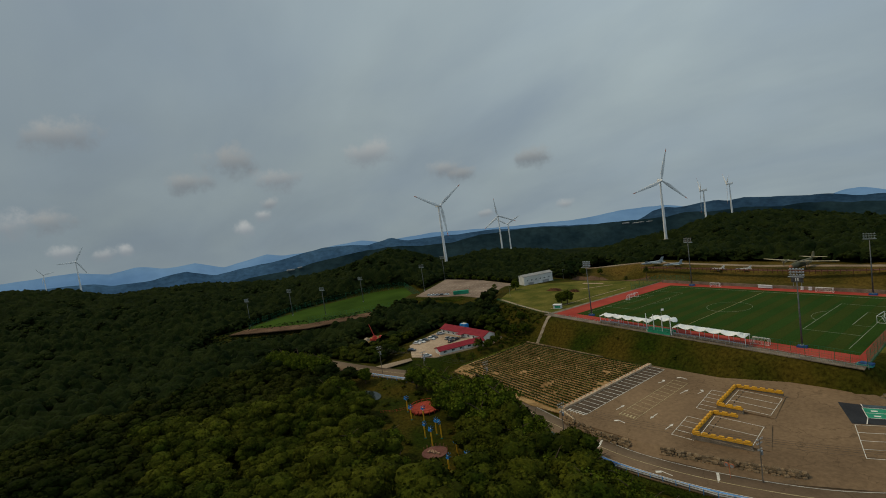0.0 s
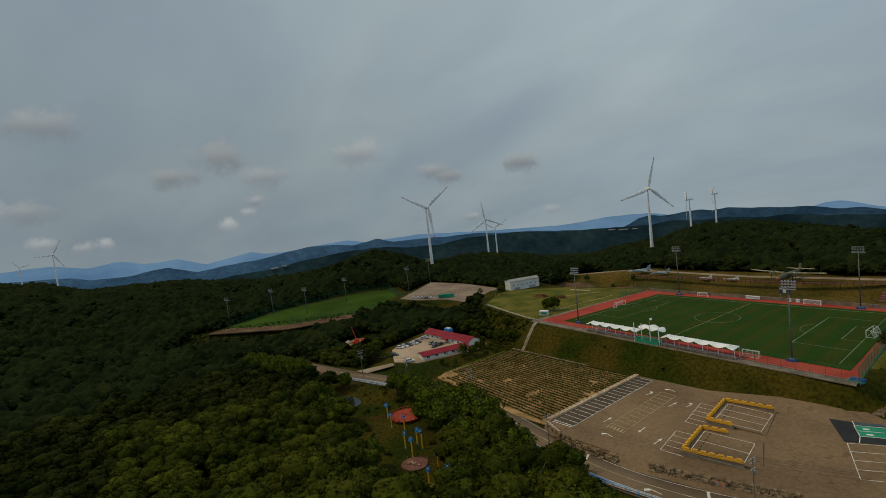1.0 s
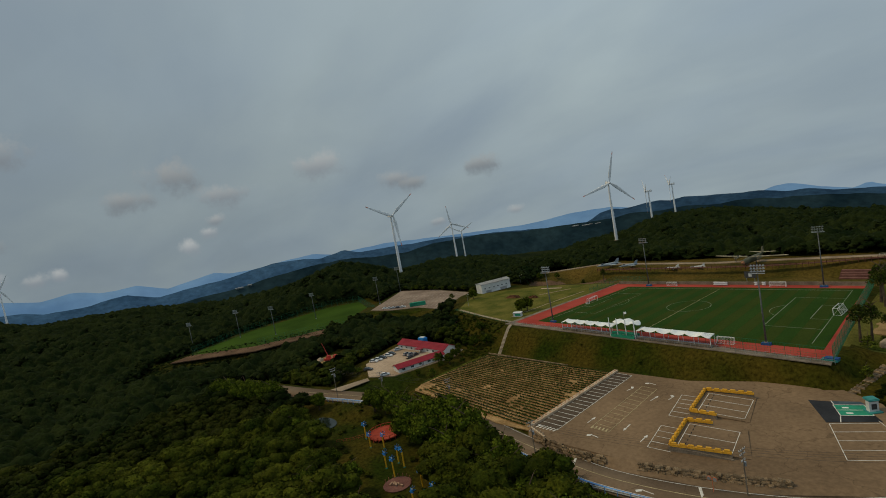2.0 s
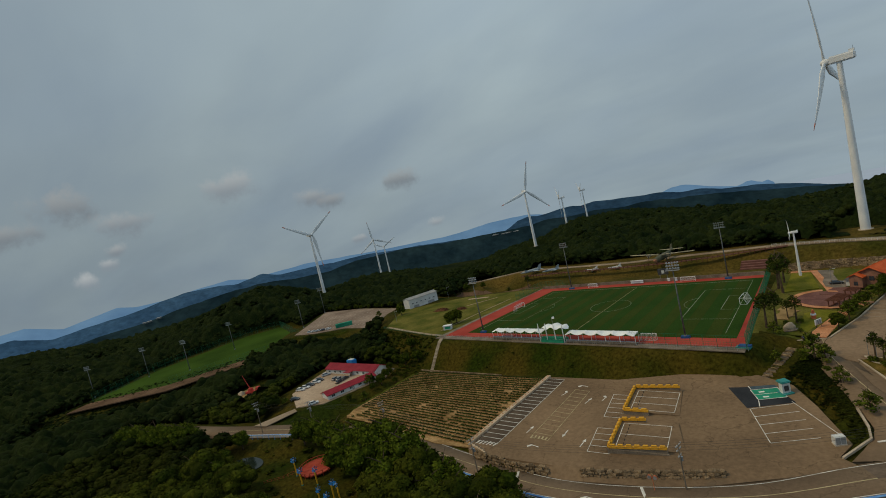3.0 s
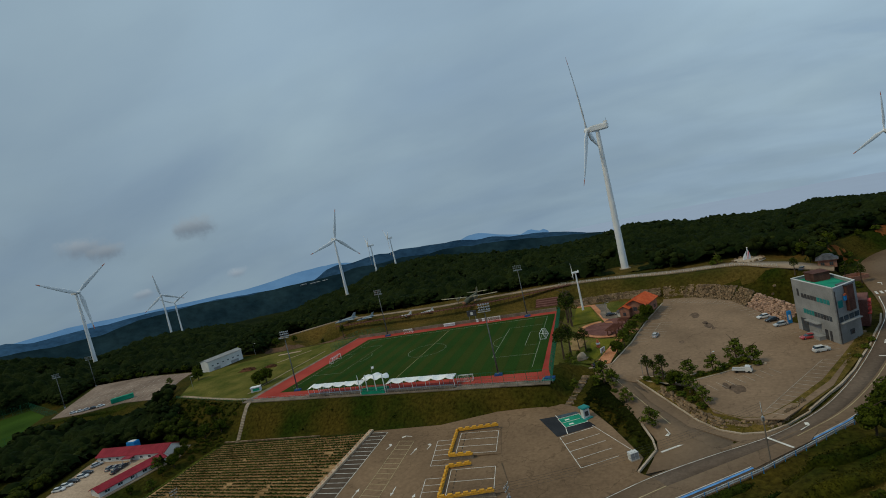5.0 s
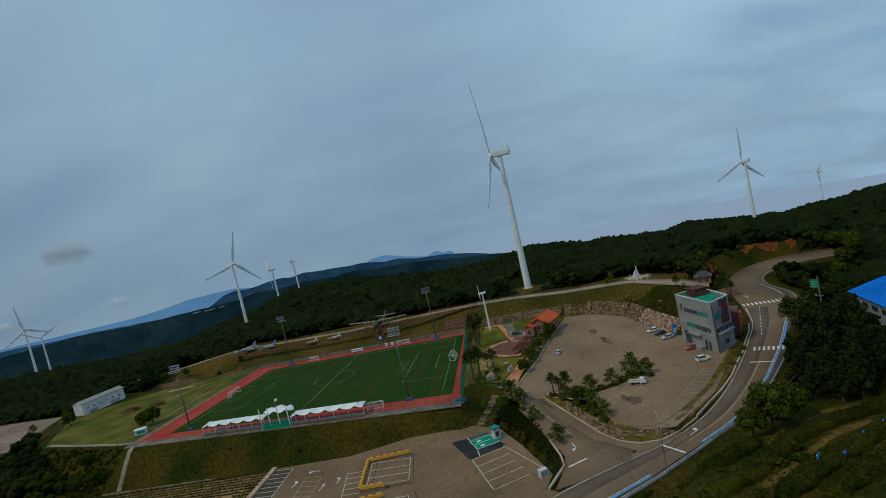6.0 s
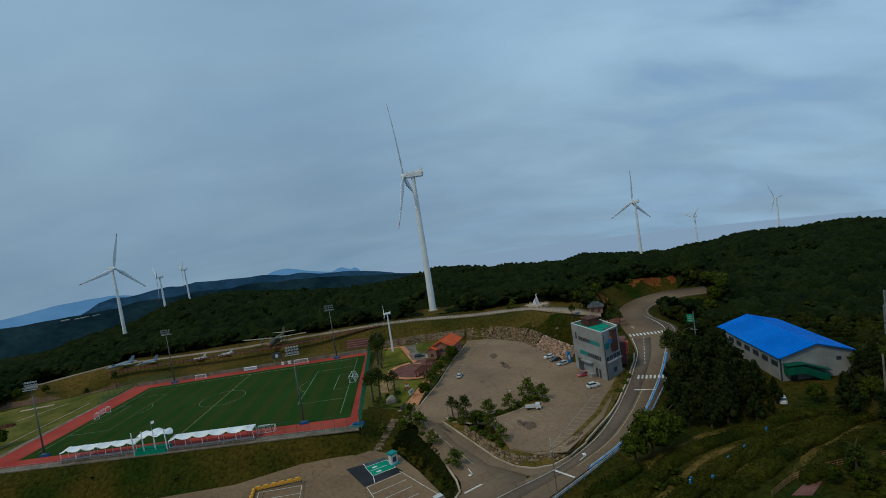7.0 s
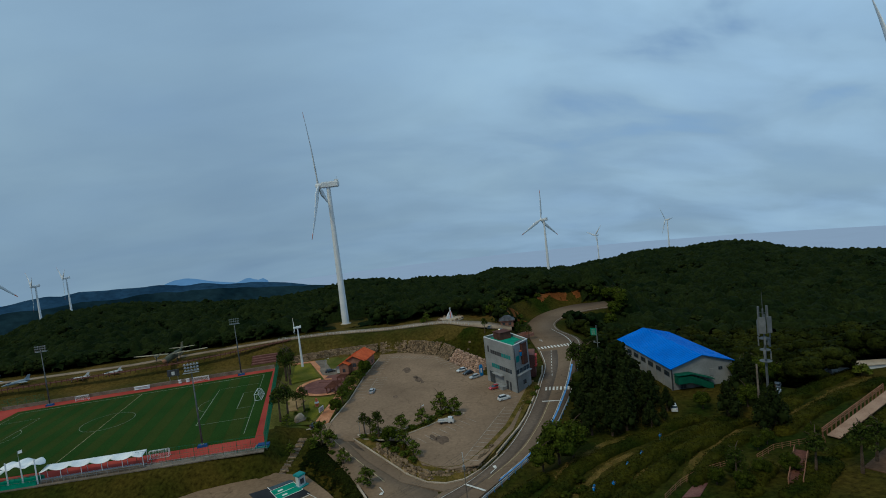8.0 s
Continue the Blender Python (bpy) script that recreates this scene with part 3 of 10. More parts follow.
AZ = [0, 38, 41, 45, 49, 52, 56, 58, 63, 65, 68, 73, 75, 78, 82, 85, 89, 93, 99, 105, 110, 113, 115, 117, 119, 124, 127, 130, 133, 138, 144, 148, 150, 153, 156, 160, 165, 170, 174, 178, 181, 186, 200, 360]
CREST_EL = [-8.0, -7.7, -7.4, -7.0, -6.3, -6.5, -6.7, -6.5, -7.0, -7.4, -7.1, -6.7, -7.4, -7.6, -7.3, -7.0, -6.7, -7.3, -7.2, -6.6, -5.9, -5.6, -5.3, -5.8, -6.6, -7.2, -8.1, -8.3, -7.5, -6.5, -6.4, -5.4, -5.0, -5.4, -5.9, -6.2, -5.8, -4.9, -4.2, -3.8, -3.0, -2.6, -2.4, -8.0]
CREST_D = np.interp(AZ, [0, 37, 42, 48, 65, 70, 77, 86, 99, 111, 123, 131, 140, 152, 161, 172, 180, 200, 360], [500, 620, 700, 760, 760, 860, 760, 620, 520, 700, 700, 560, 640, 560, 640, 700, 760, 760, 500])
FAR_EL = np.interp(AZ, [0, 99, 111, 123, 140, 152, 161, 172, 180, 200, 360], [-6.5, -6.3, -5.6, -6.0, -5.6, -5.4, -5.3, -4.9, -4.6, -4.4, -6.5])


# asphalt between the exit road and the kerb of the planted verge
FILL = [(84.5, -46.6), (88.0, -47.6), (92.2, -56.8), (96.7, -65.8), (100.7, -73.8), (104.7, -79.4), (109.2, -82.4), (114, -83.0), (119, -80.6), (120.5, -83.5), (114, -87.5), (108, -86.0), (98, -76.5), (90.0, -61.5)]


def kerb_z(x, y):
    """Height of the carriageway along that kerb: down the exit road, then up round the corner."""
    return np.maximum(np.interp(-np.asarray(y, float), [40, 48, 60, 75, 85, 88], [-3.5, -3.80, -4.86, -5.81, -6.21, -6.3]), -6.14 + np.maximum(np.asarray(x, float) - 103, -50) * 0.052)


def plaza_z(x, y):
    """The plaza falls gently to the kerb of the lot."""
    return -1.6 - 1.7 * np.clip((x - (90.7 + 0.332 * y) + 19) / 18, 0, 1)


def polyline_zone(h, x, y, road, margin, width):
    for (l0, r0, z0), (l1, r1, z1) in zip(road[:-1], road[1:]):
        ax, ay, bx, by = (l0[0] + r0[0]) / 2, (l0[1] + r0[1]) / 2, (l1[0] + r1[0]) / 2, (l1[1] + r1[1]) / 2
        ex, ey = bx - ax, by - ay
        near = (abs(x - (ax + bx) / 2) < abs(ex) / 2 + width + 20) & (abs(y - (ay + by) / 2) < abs(ey) / 2 + width + 20)
        if not near.any():
            continue
        k = np.clip(((x - ax) * ex + (y - ay) * ey) / (ex * ex + ey * ey), 0, 1)
        half = (math.dist(l0, r0) * (1 - k) + math.dist(l1, r1) * k) / 2
        d = np.maximum(np.hypot(x - ax - k * ex, y - ay - k * ey) - half - margin, 0)
        h = np.where(near, lerp_zone(h, d, z0 + (z1 - z0) * k - 0.45, width), h)
    return h


# where the turbines of the nearer ridges stand: place and height of the foot
STANDS = ((-447, 181, -19.0), (-271, 417, -25.4), (91, 93, 5.9), (-375, 734, -59.5), (-419, 934, -60.5), (375, 453, -41.0))


def land(x, y):
    x, y = np.asarray(x, float), np.asarray(y, float)
    d = np.hypot(x - EYE[0], y - EYE[1])
    az = np.degrees(np.arctan2(y - EYE[1], x - EYE[0])) % 360
    dc = np.interp(az, AZ, CREST_D)
    zc = EYE[2] + dc * np.tan(np.radians(np.interp(az, AZ, CREST_EL))) - 8
    zf = EYE[2] + 2600 * np.tan(np.radians(np.interp(az, AZ, FAR_EL)))
    sea = np.clip((az - 25) / 10, 0, 1) * np.clip((100 - az) / 8, 0, 1)
    near = -13.0 - 5.0 * np.clip((az - 140) / 25, 0, 1)
    h = np.where(d < 260, near, near + (zc - near) * np.clip((d - 260) / (dc - 260), 0, 1) ** 1.3)
    k = np.clip((d - dc) / 1100, 0, 1)
    k = k * k * (3 - 2 * k)
    h = np.where(d > dc, zc * (1 - k) + (zf * (1 - sea) - 430 * sea - 20) * k, h)
    h = np.where(d > 2900, h - (d - 2900) * 0.12, h)
    far = np.clip((d - 220) / 500, 0, 1)
    h = h + vnoise(x, y, 75, 6) * 5.5 * np.clip((az - 128) / 15, 0, 1) * np.clip((d - 90) / 60, 0, 1) * np.clip((560 - d) / 200, 0, 1)
    h = h + vnoise(x, y, 130, 1) * 7 * far + vnoise(x, y, 420, 2) * 16 * np.clip((d - 900) / 900, 0, 1) + vnoise(x, y, 45, 3) * (0.8 + 1.6 * far)
    for sx_, sy_, sz_ in STANDS:
        h = lerp_zone(h, np.maximum(np.hypot(x - sx_, y - sy_) - 8, 0), sz_ - 0.2, 45)
    h = lerp_zone(h, sdist(x, y, PARK_W), -11.0, 30)
    h = lerp_zone(h, sdist(x, y, YARD_RED), -8.3, 25)
    h = lerp_zone(h, sdist(x, y, FIELD_2), -14.3, 18)
    h = lerp_zone(h, sdist(x, y, GRAVEL_LOT), -9.3, 25)
    h = lerp_zone(h, sdist(x, y, TERRACE_W), -1.0, 40)
    h = lerp_zone(h, sdist(x, y, TERRACE), np.interp(x, [-90, -20, 24, 58], [3.9, 3.0, 4.2, 5.8]), 26)
    slope = -3.6 + np.clip((x - 150) * 0.035 + (-75 - y) * 0.12, -2, 9)
    h = lerp_zone(h, sdist(x, y, TERRACES_E), slope, 30)
    h = lerp_zone(h, sdist(x, y, HALL_YARD), -0.6, 14)
    h = lerp_zone(h, sdist(x, y, PAD), -0.35, 19)
    h = lerp_zone(h, sdist(x, y, PLAZA), plaza_z(x, y) - 0.3, 8)
    h = lerp_zone(h, sdist(x, y, CROP), -7.4 + 0.012 * np.clip(y + 61, -51, 0), 10)
    h = lerp_zone(h, sdist(x, y, LOT_E), -3.9, 6)
    h = lerp_zone(h, sdist(x, y, CUT_HILL), 4.5 + 2.0 * vnoise(x, y, 14, 12), 20)
    h = polyline_zone(h, x, y, UPPER_ROAD, 1.0, 7)
    h = lerp_zone(h, sdist(x, y, LOT_W), -6.95, 3.5)
    h = lerp_zone(h, sdist(x, y, TRACK_PAD), -0.35, 5)
    h = polyline_zone(h, x, y, EXIT_ROAD, 1.0, 5)
    h = np.where((x > 84) & (x < 127) & (sdist(x, y, FILL) < 1.5), np.minimum(h, kerb_z(x, y) - 0.6), h)
    h = polyline_zone(h, x, y, STAIR_WAY, 0.6, 4)
    h = polyline_zone(h, x, y, ROAD_S, 1.5, 9)
    return h


def zat(x, y):
    return float(land(np.array([x]), np.array([y]))[0])


def graded(lo, hi, step, limit, ratio):
    mid = list(np.arange(lo, hi + step / 2, step))
    s, a = step, []
    while (a[-1] if a else hi) < limit:
        s *= ratio
        a.append((a[-1] if a else hi) + s)
    s, b = step, []
    while (b[-1] if b else lo) > -limit:
        s *= ratio
        b.append((b[-1] if b else lo) - s)
    return np.array(b[::-1] + mid + a)


gx, gy = graded(-365, 285, 2.5, 4950, 1.055), graded(-190, 130, 2.5, 4950, 1.055)
GX, GY = np.meshgrid(gx, gy)
GZ = land(GX, GY)
nx, ny = len(gx), len(gy)
idx = np.arange(nx * ny).reshape(ny, nx)
quads = np.stack([idx[:-1, :-1], idx[:-1, 1:], idx[1:, 1:], idx[1:, :-1]], -1).reshape(-1, 4)
g_me = mesh_np("ground", np.stack([GX, GY, GZ], -1).reshape(-1, 3), quads)
g_me.materials.append(M_GRASS)
g_me.materials.append(M_CANOPY)
g_me.materials.append(M_BANK)
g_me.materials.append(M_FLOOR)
g_me.materials.append(M_STRIP)
g_me.materials.append(M_LAWN)
g_cx, g_cy = (GX[:-1, :-1] + GX[1:, 1:]) / 2, (GY[:-1, :-1] + GY[1:, 1:]) / 2
g_me.polygons.foreach_set("material_index", np.where(np.hypot(g_cx - EYE[0], g_cy - EYE[1]) > 900, 1, np.where((g_cx > -150) & (g_cx < 172) & (g_cy > 44 - 0.02 * g_cx) & (g_cy < 100) & ~((g_cx > 130) & (g_cy < 0)), 2, 0)).astype(np.int32).ravel())
g_me.shade_smooth()
ground = tagged(link("ground", g_me, None), "rolling ground of rough olive grass and woods reaching the horizon", "ground", kind="structure")

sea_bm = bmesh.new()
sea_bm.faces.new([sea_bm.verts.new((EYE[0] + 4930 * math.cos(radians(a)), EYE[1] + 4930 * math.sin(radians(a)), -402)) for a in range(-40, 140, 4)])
tagged(part("water", sea_bm, M_SEA), "calm grey-blue sea with haze painted as glow", "sea", kind="structure")


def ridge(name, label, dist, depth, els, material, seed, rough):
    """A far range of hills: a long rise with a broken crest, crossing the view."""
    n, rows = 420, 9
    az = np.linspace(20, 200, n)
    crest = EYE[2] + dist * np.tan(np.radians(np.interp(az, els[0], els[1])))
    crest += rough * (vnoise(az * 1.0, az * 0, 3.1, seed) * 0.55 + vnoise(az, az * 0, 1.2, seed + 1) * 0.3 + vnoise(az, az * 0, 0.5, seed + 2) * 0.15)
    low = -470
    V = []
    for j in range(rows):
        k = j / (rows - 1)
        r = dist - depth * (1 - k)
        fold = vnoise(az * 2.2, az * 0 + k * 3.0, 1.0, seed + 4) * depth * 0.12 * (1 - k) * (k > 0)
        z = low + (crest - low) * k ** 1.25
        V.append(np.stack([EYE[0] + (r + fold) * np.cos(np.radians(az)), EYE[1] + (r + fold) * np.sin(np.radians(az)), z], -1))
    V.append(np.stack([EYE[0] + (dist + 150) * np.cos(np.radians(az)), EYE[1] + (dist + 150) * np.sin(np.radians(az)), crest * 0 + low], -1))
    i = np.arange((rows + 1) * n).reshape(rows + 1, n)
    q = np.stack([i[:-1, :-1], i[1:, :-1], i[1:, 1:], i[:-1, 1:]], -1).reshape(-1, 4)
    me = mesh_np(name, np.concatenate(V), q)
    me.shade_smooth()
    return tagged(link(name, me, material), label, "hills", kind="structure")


# three ranges, each tinted and made to glow for its depth of haze
ridge("backdrop", "farthest pale blue mountain range with painted haze", 4550, 600, (
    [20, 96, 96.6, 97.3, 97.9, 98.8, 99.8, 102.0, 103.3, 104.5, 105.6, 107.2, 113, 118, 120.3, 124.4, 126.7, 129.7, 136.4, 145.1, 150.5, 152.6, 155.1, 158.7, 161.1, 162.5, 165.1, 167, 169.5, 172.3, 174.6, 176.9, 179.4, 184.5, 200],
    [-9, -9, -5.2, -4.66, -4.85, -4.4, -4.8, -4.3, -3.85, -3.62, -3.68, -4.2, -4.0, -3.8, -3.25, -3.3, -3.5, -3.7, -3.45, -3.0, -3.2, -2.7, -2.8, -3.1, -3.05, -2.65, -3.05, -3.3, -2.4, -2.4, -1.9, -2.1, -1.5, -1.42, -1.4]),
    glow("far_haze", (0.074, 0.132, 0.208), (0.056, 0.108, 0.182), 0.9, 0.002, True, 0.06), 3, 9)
ridge("backdrop", "blue wooded mountains with painted haze", 3500, 900, (
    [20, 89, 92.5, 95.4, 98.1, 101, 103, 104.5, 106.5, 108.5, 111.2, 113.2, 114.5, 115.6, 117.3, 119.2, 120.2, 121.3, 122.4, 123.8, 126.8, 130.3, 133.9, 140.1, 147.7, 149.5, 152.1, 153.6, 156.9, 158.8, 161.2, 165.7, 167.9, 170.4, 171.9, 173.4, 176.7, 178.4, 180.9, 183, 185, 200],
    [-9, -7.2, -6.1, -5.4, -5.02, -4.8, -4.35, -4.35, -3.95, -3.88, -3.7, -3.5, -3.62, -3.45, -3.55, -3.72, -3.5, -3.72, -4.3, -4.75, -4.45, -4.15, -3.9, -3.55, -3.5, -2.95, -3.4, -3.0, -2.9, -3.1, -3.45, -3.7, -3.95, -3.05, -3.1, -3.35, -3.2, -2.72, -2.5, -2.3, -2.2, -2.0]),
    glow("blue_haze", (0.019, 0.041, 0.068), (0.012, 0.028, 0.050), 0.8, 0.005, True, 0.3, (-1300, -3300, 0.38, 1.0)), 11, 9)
ridge("backdrop", "dark wooded hills with cleared slopes and painted green-blue haze", 2500, 700, (
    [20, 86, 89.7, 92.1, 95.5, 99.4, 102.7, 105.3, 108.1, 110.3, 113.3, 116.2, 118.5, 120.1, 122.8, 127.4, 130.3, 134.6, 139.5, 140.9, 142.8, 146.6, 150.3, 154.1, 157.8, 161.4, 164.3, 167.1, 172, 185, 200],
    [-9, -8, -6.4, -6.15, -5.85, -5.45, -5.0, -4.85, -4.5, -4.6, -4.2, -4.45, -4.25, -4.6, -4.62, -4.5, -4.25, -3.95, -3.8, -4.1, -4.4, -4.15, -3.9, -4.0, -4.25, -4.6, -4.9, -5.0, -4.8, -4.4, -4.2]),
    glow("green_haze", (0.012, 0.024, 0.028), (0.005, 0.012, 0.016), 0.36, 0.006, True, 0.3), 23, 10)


def far_roof(az, el, length, turn):
    """A pale works building near the crest of the dark range."""
    a, r = radians(az), 2485.0
    o = thing("factory", pose(EYE[0] + r * math.cos(a), EYE[1] + r * math.sin(a), EYE[2] + r * math.tan(radians(el)) - 3, 0, 0, az + 90 + turn), "distant pale works building on a wooded slope", "factory", "distant works")
    part("hall", one(box, 0, 0, 0, length, 14, 4), M_PANEL, o)
    part("roof", one(box, 0, 0, 4, length + 2, 16, 1.2, 0, 0.7), M_GREYW, o)


for az_, el_, len_, turn_ in ((124.1, -4.70, 30, 4), (122.9, -4.78, 48, 2), (121.8, -4.80, 26, 6), (160.6, -4.68, 34, 4), (159.6, -4.58, 20, -6)):
    far_roof(az_, el_, len_, turn_)

# ---- roads, lots and pads laid on the ground ----
def road_mesh(name, road, material, label, lift=0.0, inset=(0.0, 1.0), depth=0.5, step=3.0, kind="structure", parent=None):
    """A strip between two lines of a road; inset: which share of its width it takes."""
    L = np.array([a for a, b, z in road], float)
    R = np.array([b for a, b, z in road], float)
    Z = np.array([z for a, b, z in road], float)
    s = np.concatenate([[0], np.cumsum(np.hypot(*np.diff((L + R) / 2, axis=0).T))])
    u = np.linspace(0, s[-1], max(2, int(s[-1] / step)))

    def glide(v):
        # a curve through the stations with even bends
        m = np.gradient(v, s)
        i = np.clip(np.searchsorted(s, u) - 1, 0, len(s) - 2)
        h = s[i + 1] - s[i]
        t = (u - s[i]) / h
        return (2 * t**3 - 3 * t**2 + 1) * v[i] + (t**3 - 2 * t**2 + t) * h * m[i] + (-2 * t**3 + 3 * t**2) * v[i + 1] + (t**3 - t**2) * h * m[i + 1]
    l, r, z = np.stack([glide(L[:, 0]), glide(L[:, 1])], 1), np.stack([glide(R[:, 0]), glide(R[:, 1])], 1), np.interp(u, s, Z) + lift
    a, b = l + (r - l) * inset[0], l + (r - l) * inset[1]
    n = len(u)
    V = np.concatenate([np.c_[a, z], np.c_[b, z], np.c_[b, z - depth], np.c_[a, z - depth]])
    i = np.arange(n - 1)
    q = np.concatenate([np.stack([i + k * n, i + ((k + 1) % 4) * n, i + 1 + ((k + 1) % 4) * n, i + 1 + k * n], 1) for k in range(4)])
    ob = link(name, mesh_np(name, V, q[:, ::-1]), material, parent)
    return tagged(ob, label, "road" if kind else "", kind=kind) if parent is None else ob


road = road_mesh("road", ROAD_S, M_ROAD, "two-lane asphalt road curving past the lots")
road_mesh("road", EXIT_ROAD, M_ROAD, "short asphalt exit road with turn arrows", lift=-0.02)
upper = road_mesh("road", UPPER_ROAD, M_UROAD, "pale concrete service road along the upper bank")
lot_w = tagged(part("parking_lot", slab(LOT_W, -6.5), M_ASPH), "worn brown-grey asphalt parking lot below the grass bank", "parking lot", kind="structure")
lot_e = tagged(part("parking_lot", slab(LOT_E, -3.48), M_ASPH_P), "wide worn asphalt parking lot with faded bays", "parking lot", kind="structure")
tagged(part("yard", slab(YARD_RED, lambda x, y: -8.0), M_GRAVEL), "pale gravel yard beside red-roofed sheds", "yard", kind="structure")
gravel = tagged(part("gravel_lot", slab(GRAVEL_LOT, lambda x, y: -9.0), M_FARLOT), "broad pale gravel and concrete lot", "lot", kind="structure")
tagged(part("sports_field", slab([(-316, -118), (-275, -84), (-247, -16), (-256, 8), (-328, 38), (-346, 14), (-344, -62), (-326, -108)], lambda x, y: -14.0), M_TURF_2), "second long green sports field among woods", "sports field", kind="structure")


# ---- the football ground ----
HF = (0.9774663, 0.0526418, -1.0131716, -0.0651811, 0.9744897, 3.8237751, -0.000783, 0.0014234)


def fld(u, v):
    """From the pitch's own metres, from its centre spot, to the plan."""
    w = HF[6] * u + HF[7] * v + 1
    return (HF[0] * u + HF[1] * v + HF[2]) / w, (HF[3] * u + HF[4] * v + HF[5]) / w


def frect(u0, v0, u1, v1):
    return [fld(u0, v0), fld(u1, v0), fld(u1, v1), fld(u0, v1)]


pad = tagged(part("pavement", slab([fld(-71, -46.0), fld(59.2, -47.6), fld(57.4, 45.4), fld(-71, 48)], -0.06), M_CONC_D), "concrete apron round the running track", "pavement", kind="structure")
track = tagged(part("running_track", slab([fld(-67.5, -42.6), fld(58.8, -44.6), fld(57.2, 43.2), fld(-69.5, 46.6)], 0.0, 0.2), M_TRACK), "brick-red synthetic running track strip", "track", kind="structure")
pitch = tagged(part("football_pitch", slab(frect(-56.2, -38, 56, 38), 0.04, 0.1), M_TURF), "green artificial football pitch with white markings", "pitch", kind="structure")
strips = 26
for i in range(strips):
    u0, u1 = -55.9 + 111.6 * i / strips, -55.9 + 111.6 * (i + 1) / strips
    part("turf_strip", slab(frect(u0 + 0.02, -37.7, u1 - 0.02, 37.7), 0.075, 0.03), M_TURF if i % 2 else M_TURF_B, pitch)


def fline(u0, v0, u1, v1, w=0.15, material=M_TLINE, z=0.10):
    d = math.dist((u0, v0), (u1, v1))
    a, b = (u1 - u0) / d * w / 2, (v1 - v0) / d * w / 2
    part("line", slab([fld(u0 - a + b, v0 - b - a), fld(u0 - a - b, v0 - b + a), fld(u1 + a - b, v1 + b + a), fld(u1 + a + b, v1 + b - a)], z, 0.02), material, pitch)


def farc(cu, cv, r, a0, a1, w=0.13, n=40):
    bm = bmesh.new()
    ring = []
    for i in range(n + 1):
        a = radians(a0 + (a1 - a0) * i / n)
        ring.append([bm.verts.new((*fld(cu + rr * math.cos(a), cv + rr * math.sin(a)), 0.105)) for rr in (r - w / 2, r + w / 2)])
    for p, q in zip(ring[:-1], ring[1:]):
        bm.faces.new((p[0], p[1], q[1], q[0]))
    part("line", bm, M_TLINE, pitch)


for s in (-1, 1):
    fline(52.5 * s, -34, 52.5 * s, 34)
    fline(-52.5, 34 * s, 52.5, 34 * s, 0.2, M_TURF_B if s < 0 else M_TLINE, 0.1)
    for depth, half in ((16.5, 20.16), (5.5, 9.16)):
        fline((52.5 - depth) * s, -half, (52.5 - depth) * s, half, 0.17 if s > 0 else 0.09)
        for side in (-1, 1):
            fline(52.5 * s, half * side, (52.5 - depth) * s, half * side, 0.1)
    farc(41.5 * s, 0, 9.15, 127 if s > 0 else -53, 233 if s > 0 else 53, 0.13)
fline(0, -34, 0, 34, 0.14, M_YPAINT)
farc(0, 0, 9.15, 0, 360, 0.14, 60)


def goal(u, v, ang, w, h, d, label):
    x, y = fld(u, v)
    g = thing("football_goal", pose(x, y, 0.08, 0, 0, ang), label, "goal")
    bm = bmesh.new()
    for s in (-1, 1):
        rod(bm, (0, s * w / 2, 0), (0, s * w / 2, h), 0.09)
        rod(bm, (0, s * w / 2, h), (d * 0.55, s * w / 2, h), 0.05)
        rod(bm, (d * 0.55, s * w / 2, h), (d, s * w / 2, 0.05), 0.05)
        rod(bm, (d, s * w / 2, 0.05), (0, s * w / 2, 0.05), 0.05)
    rod(bm, (0, -w / 2, h), (0, w / 2, h), 0.09)
    rod(bm, (d, -w / 2, 0.05), (d, w / 2, 0.05), 0.05)
    rod(bm, (d * 0.55, -w / 2, h), (d * 0.55, w / 2, h), 0.05)
    part("frame", bm, M_WHITE, g)
    bm = bmesh.new()
    n = int(w / 0.45)
    for i in range(n + 1):
        y0 = -w / 2 + w * i / n
        rod(bm, (d * 0.55, y0, h), (d, y0, 0.05), 0.018, n=3)
    for k in range(1, 6):
        f = k / 6
        rod(bm, (d * (0.55 + 0.45 * f), -w / 2, h * (1 - f)), (d * (0.55 + 0.45 * f), w / 2, h * (1 - f)), 0.018, n=3)
    part("net", bm, M_WHITE, g, "white cord net")
    return g


goal(52.7, 0, -3, 7.32, 2.44, 2.4, "white full-size football goal with net")
goal(-52.7, 0, 177, 7.32, 2.44, 2.4, "white full-size football goal beside the red track")
goal(-29, 40.2, 88, 5.0, 2.0, 1.3, "small white training goal beside the far wall")
goal(24, 40.2, 88, 6.5, 2.1, 1.4, "white training goal standing on the red track")
goal(31.5, -40.5, -93, 5.5, 2.1, 1.3, "white spare goal beside the spectator canopies")
goal(-29, -40.0, -93, 5.5, 2.0, 1.3, "white spare goal behind the canopy roofs")


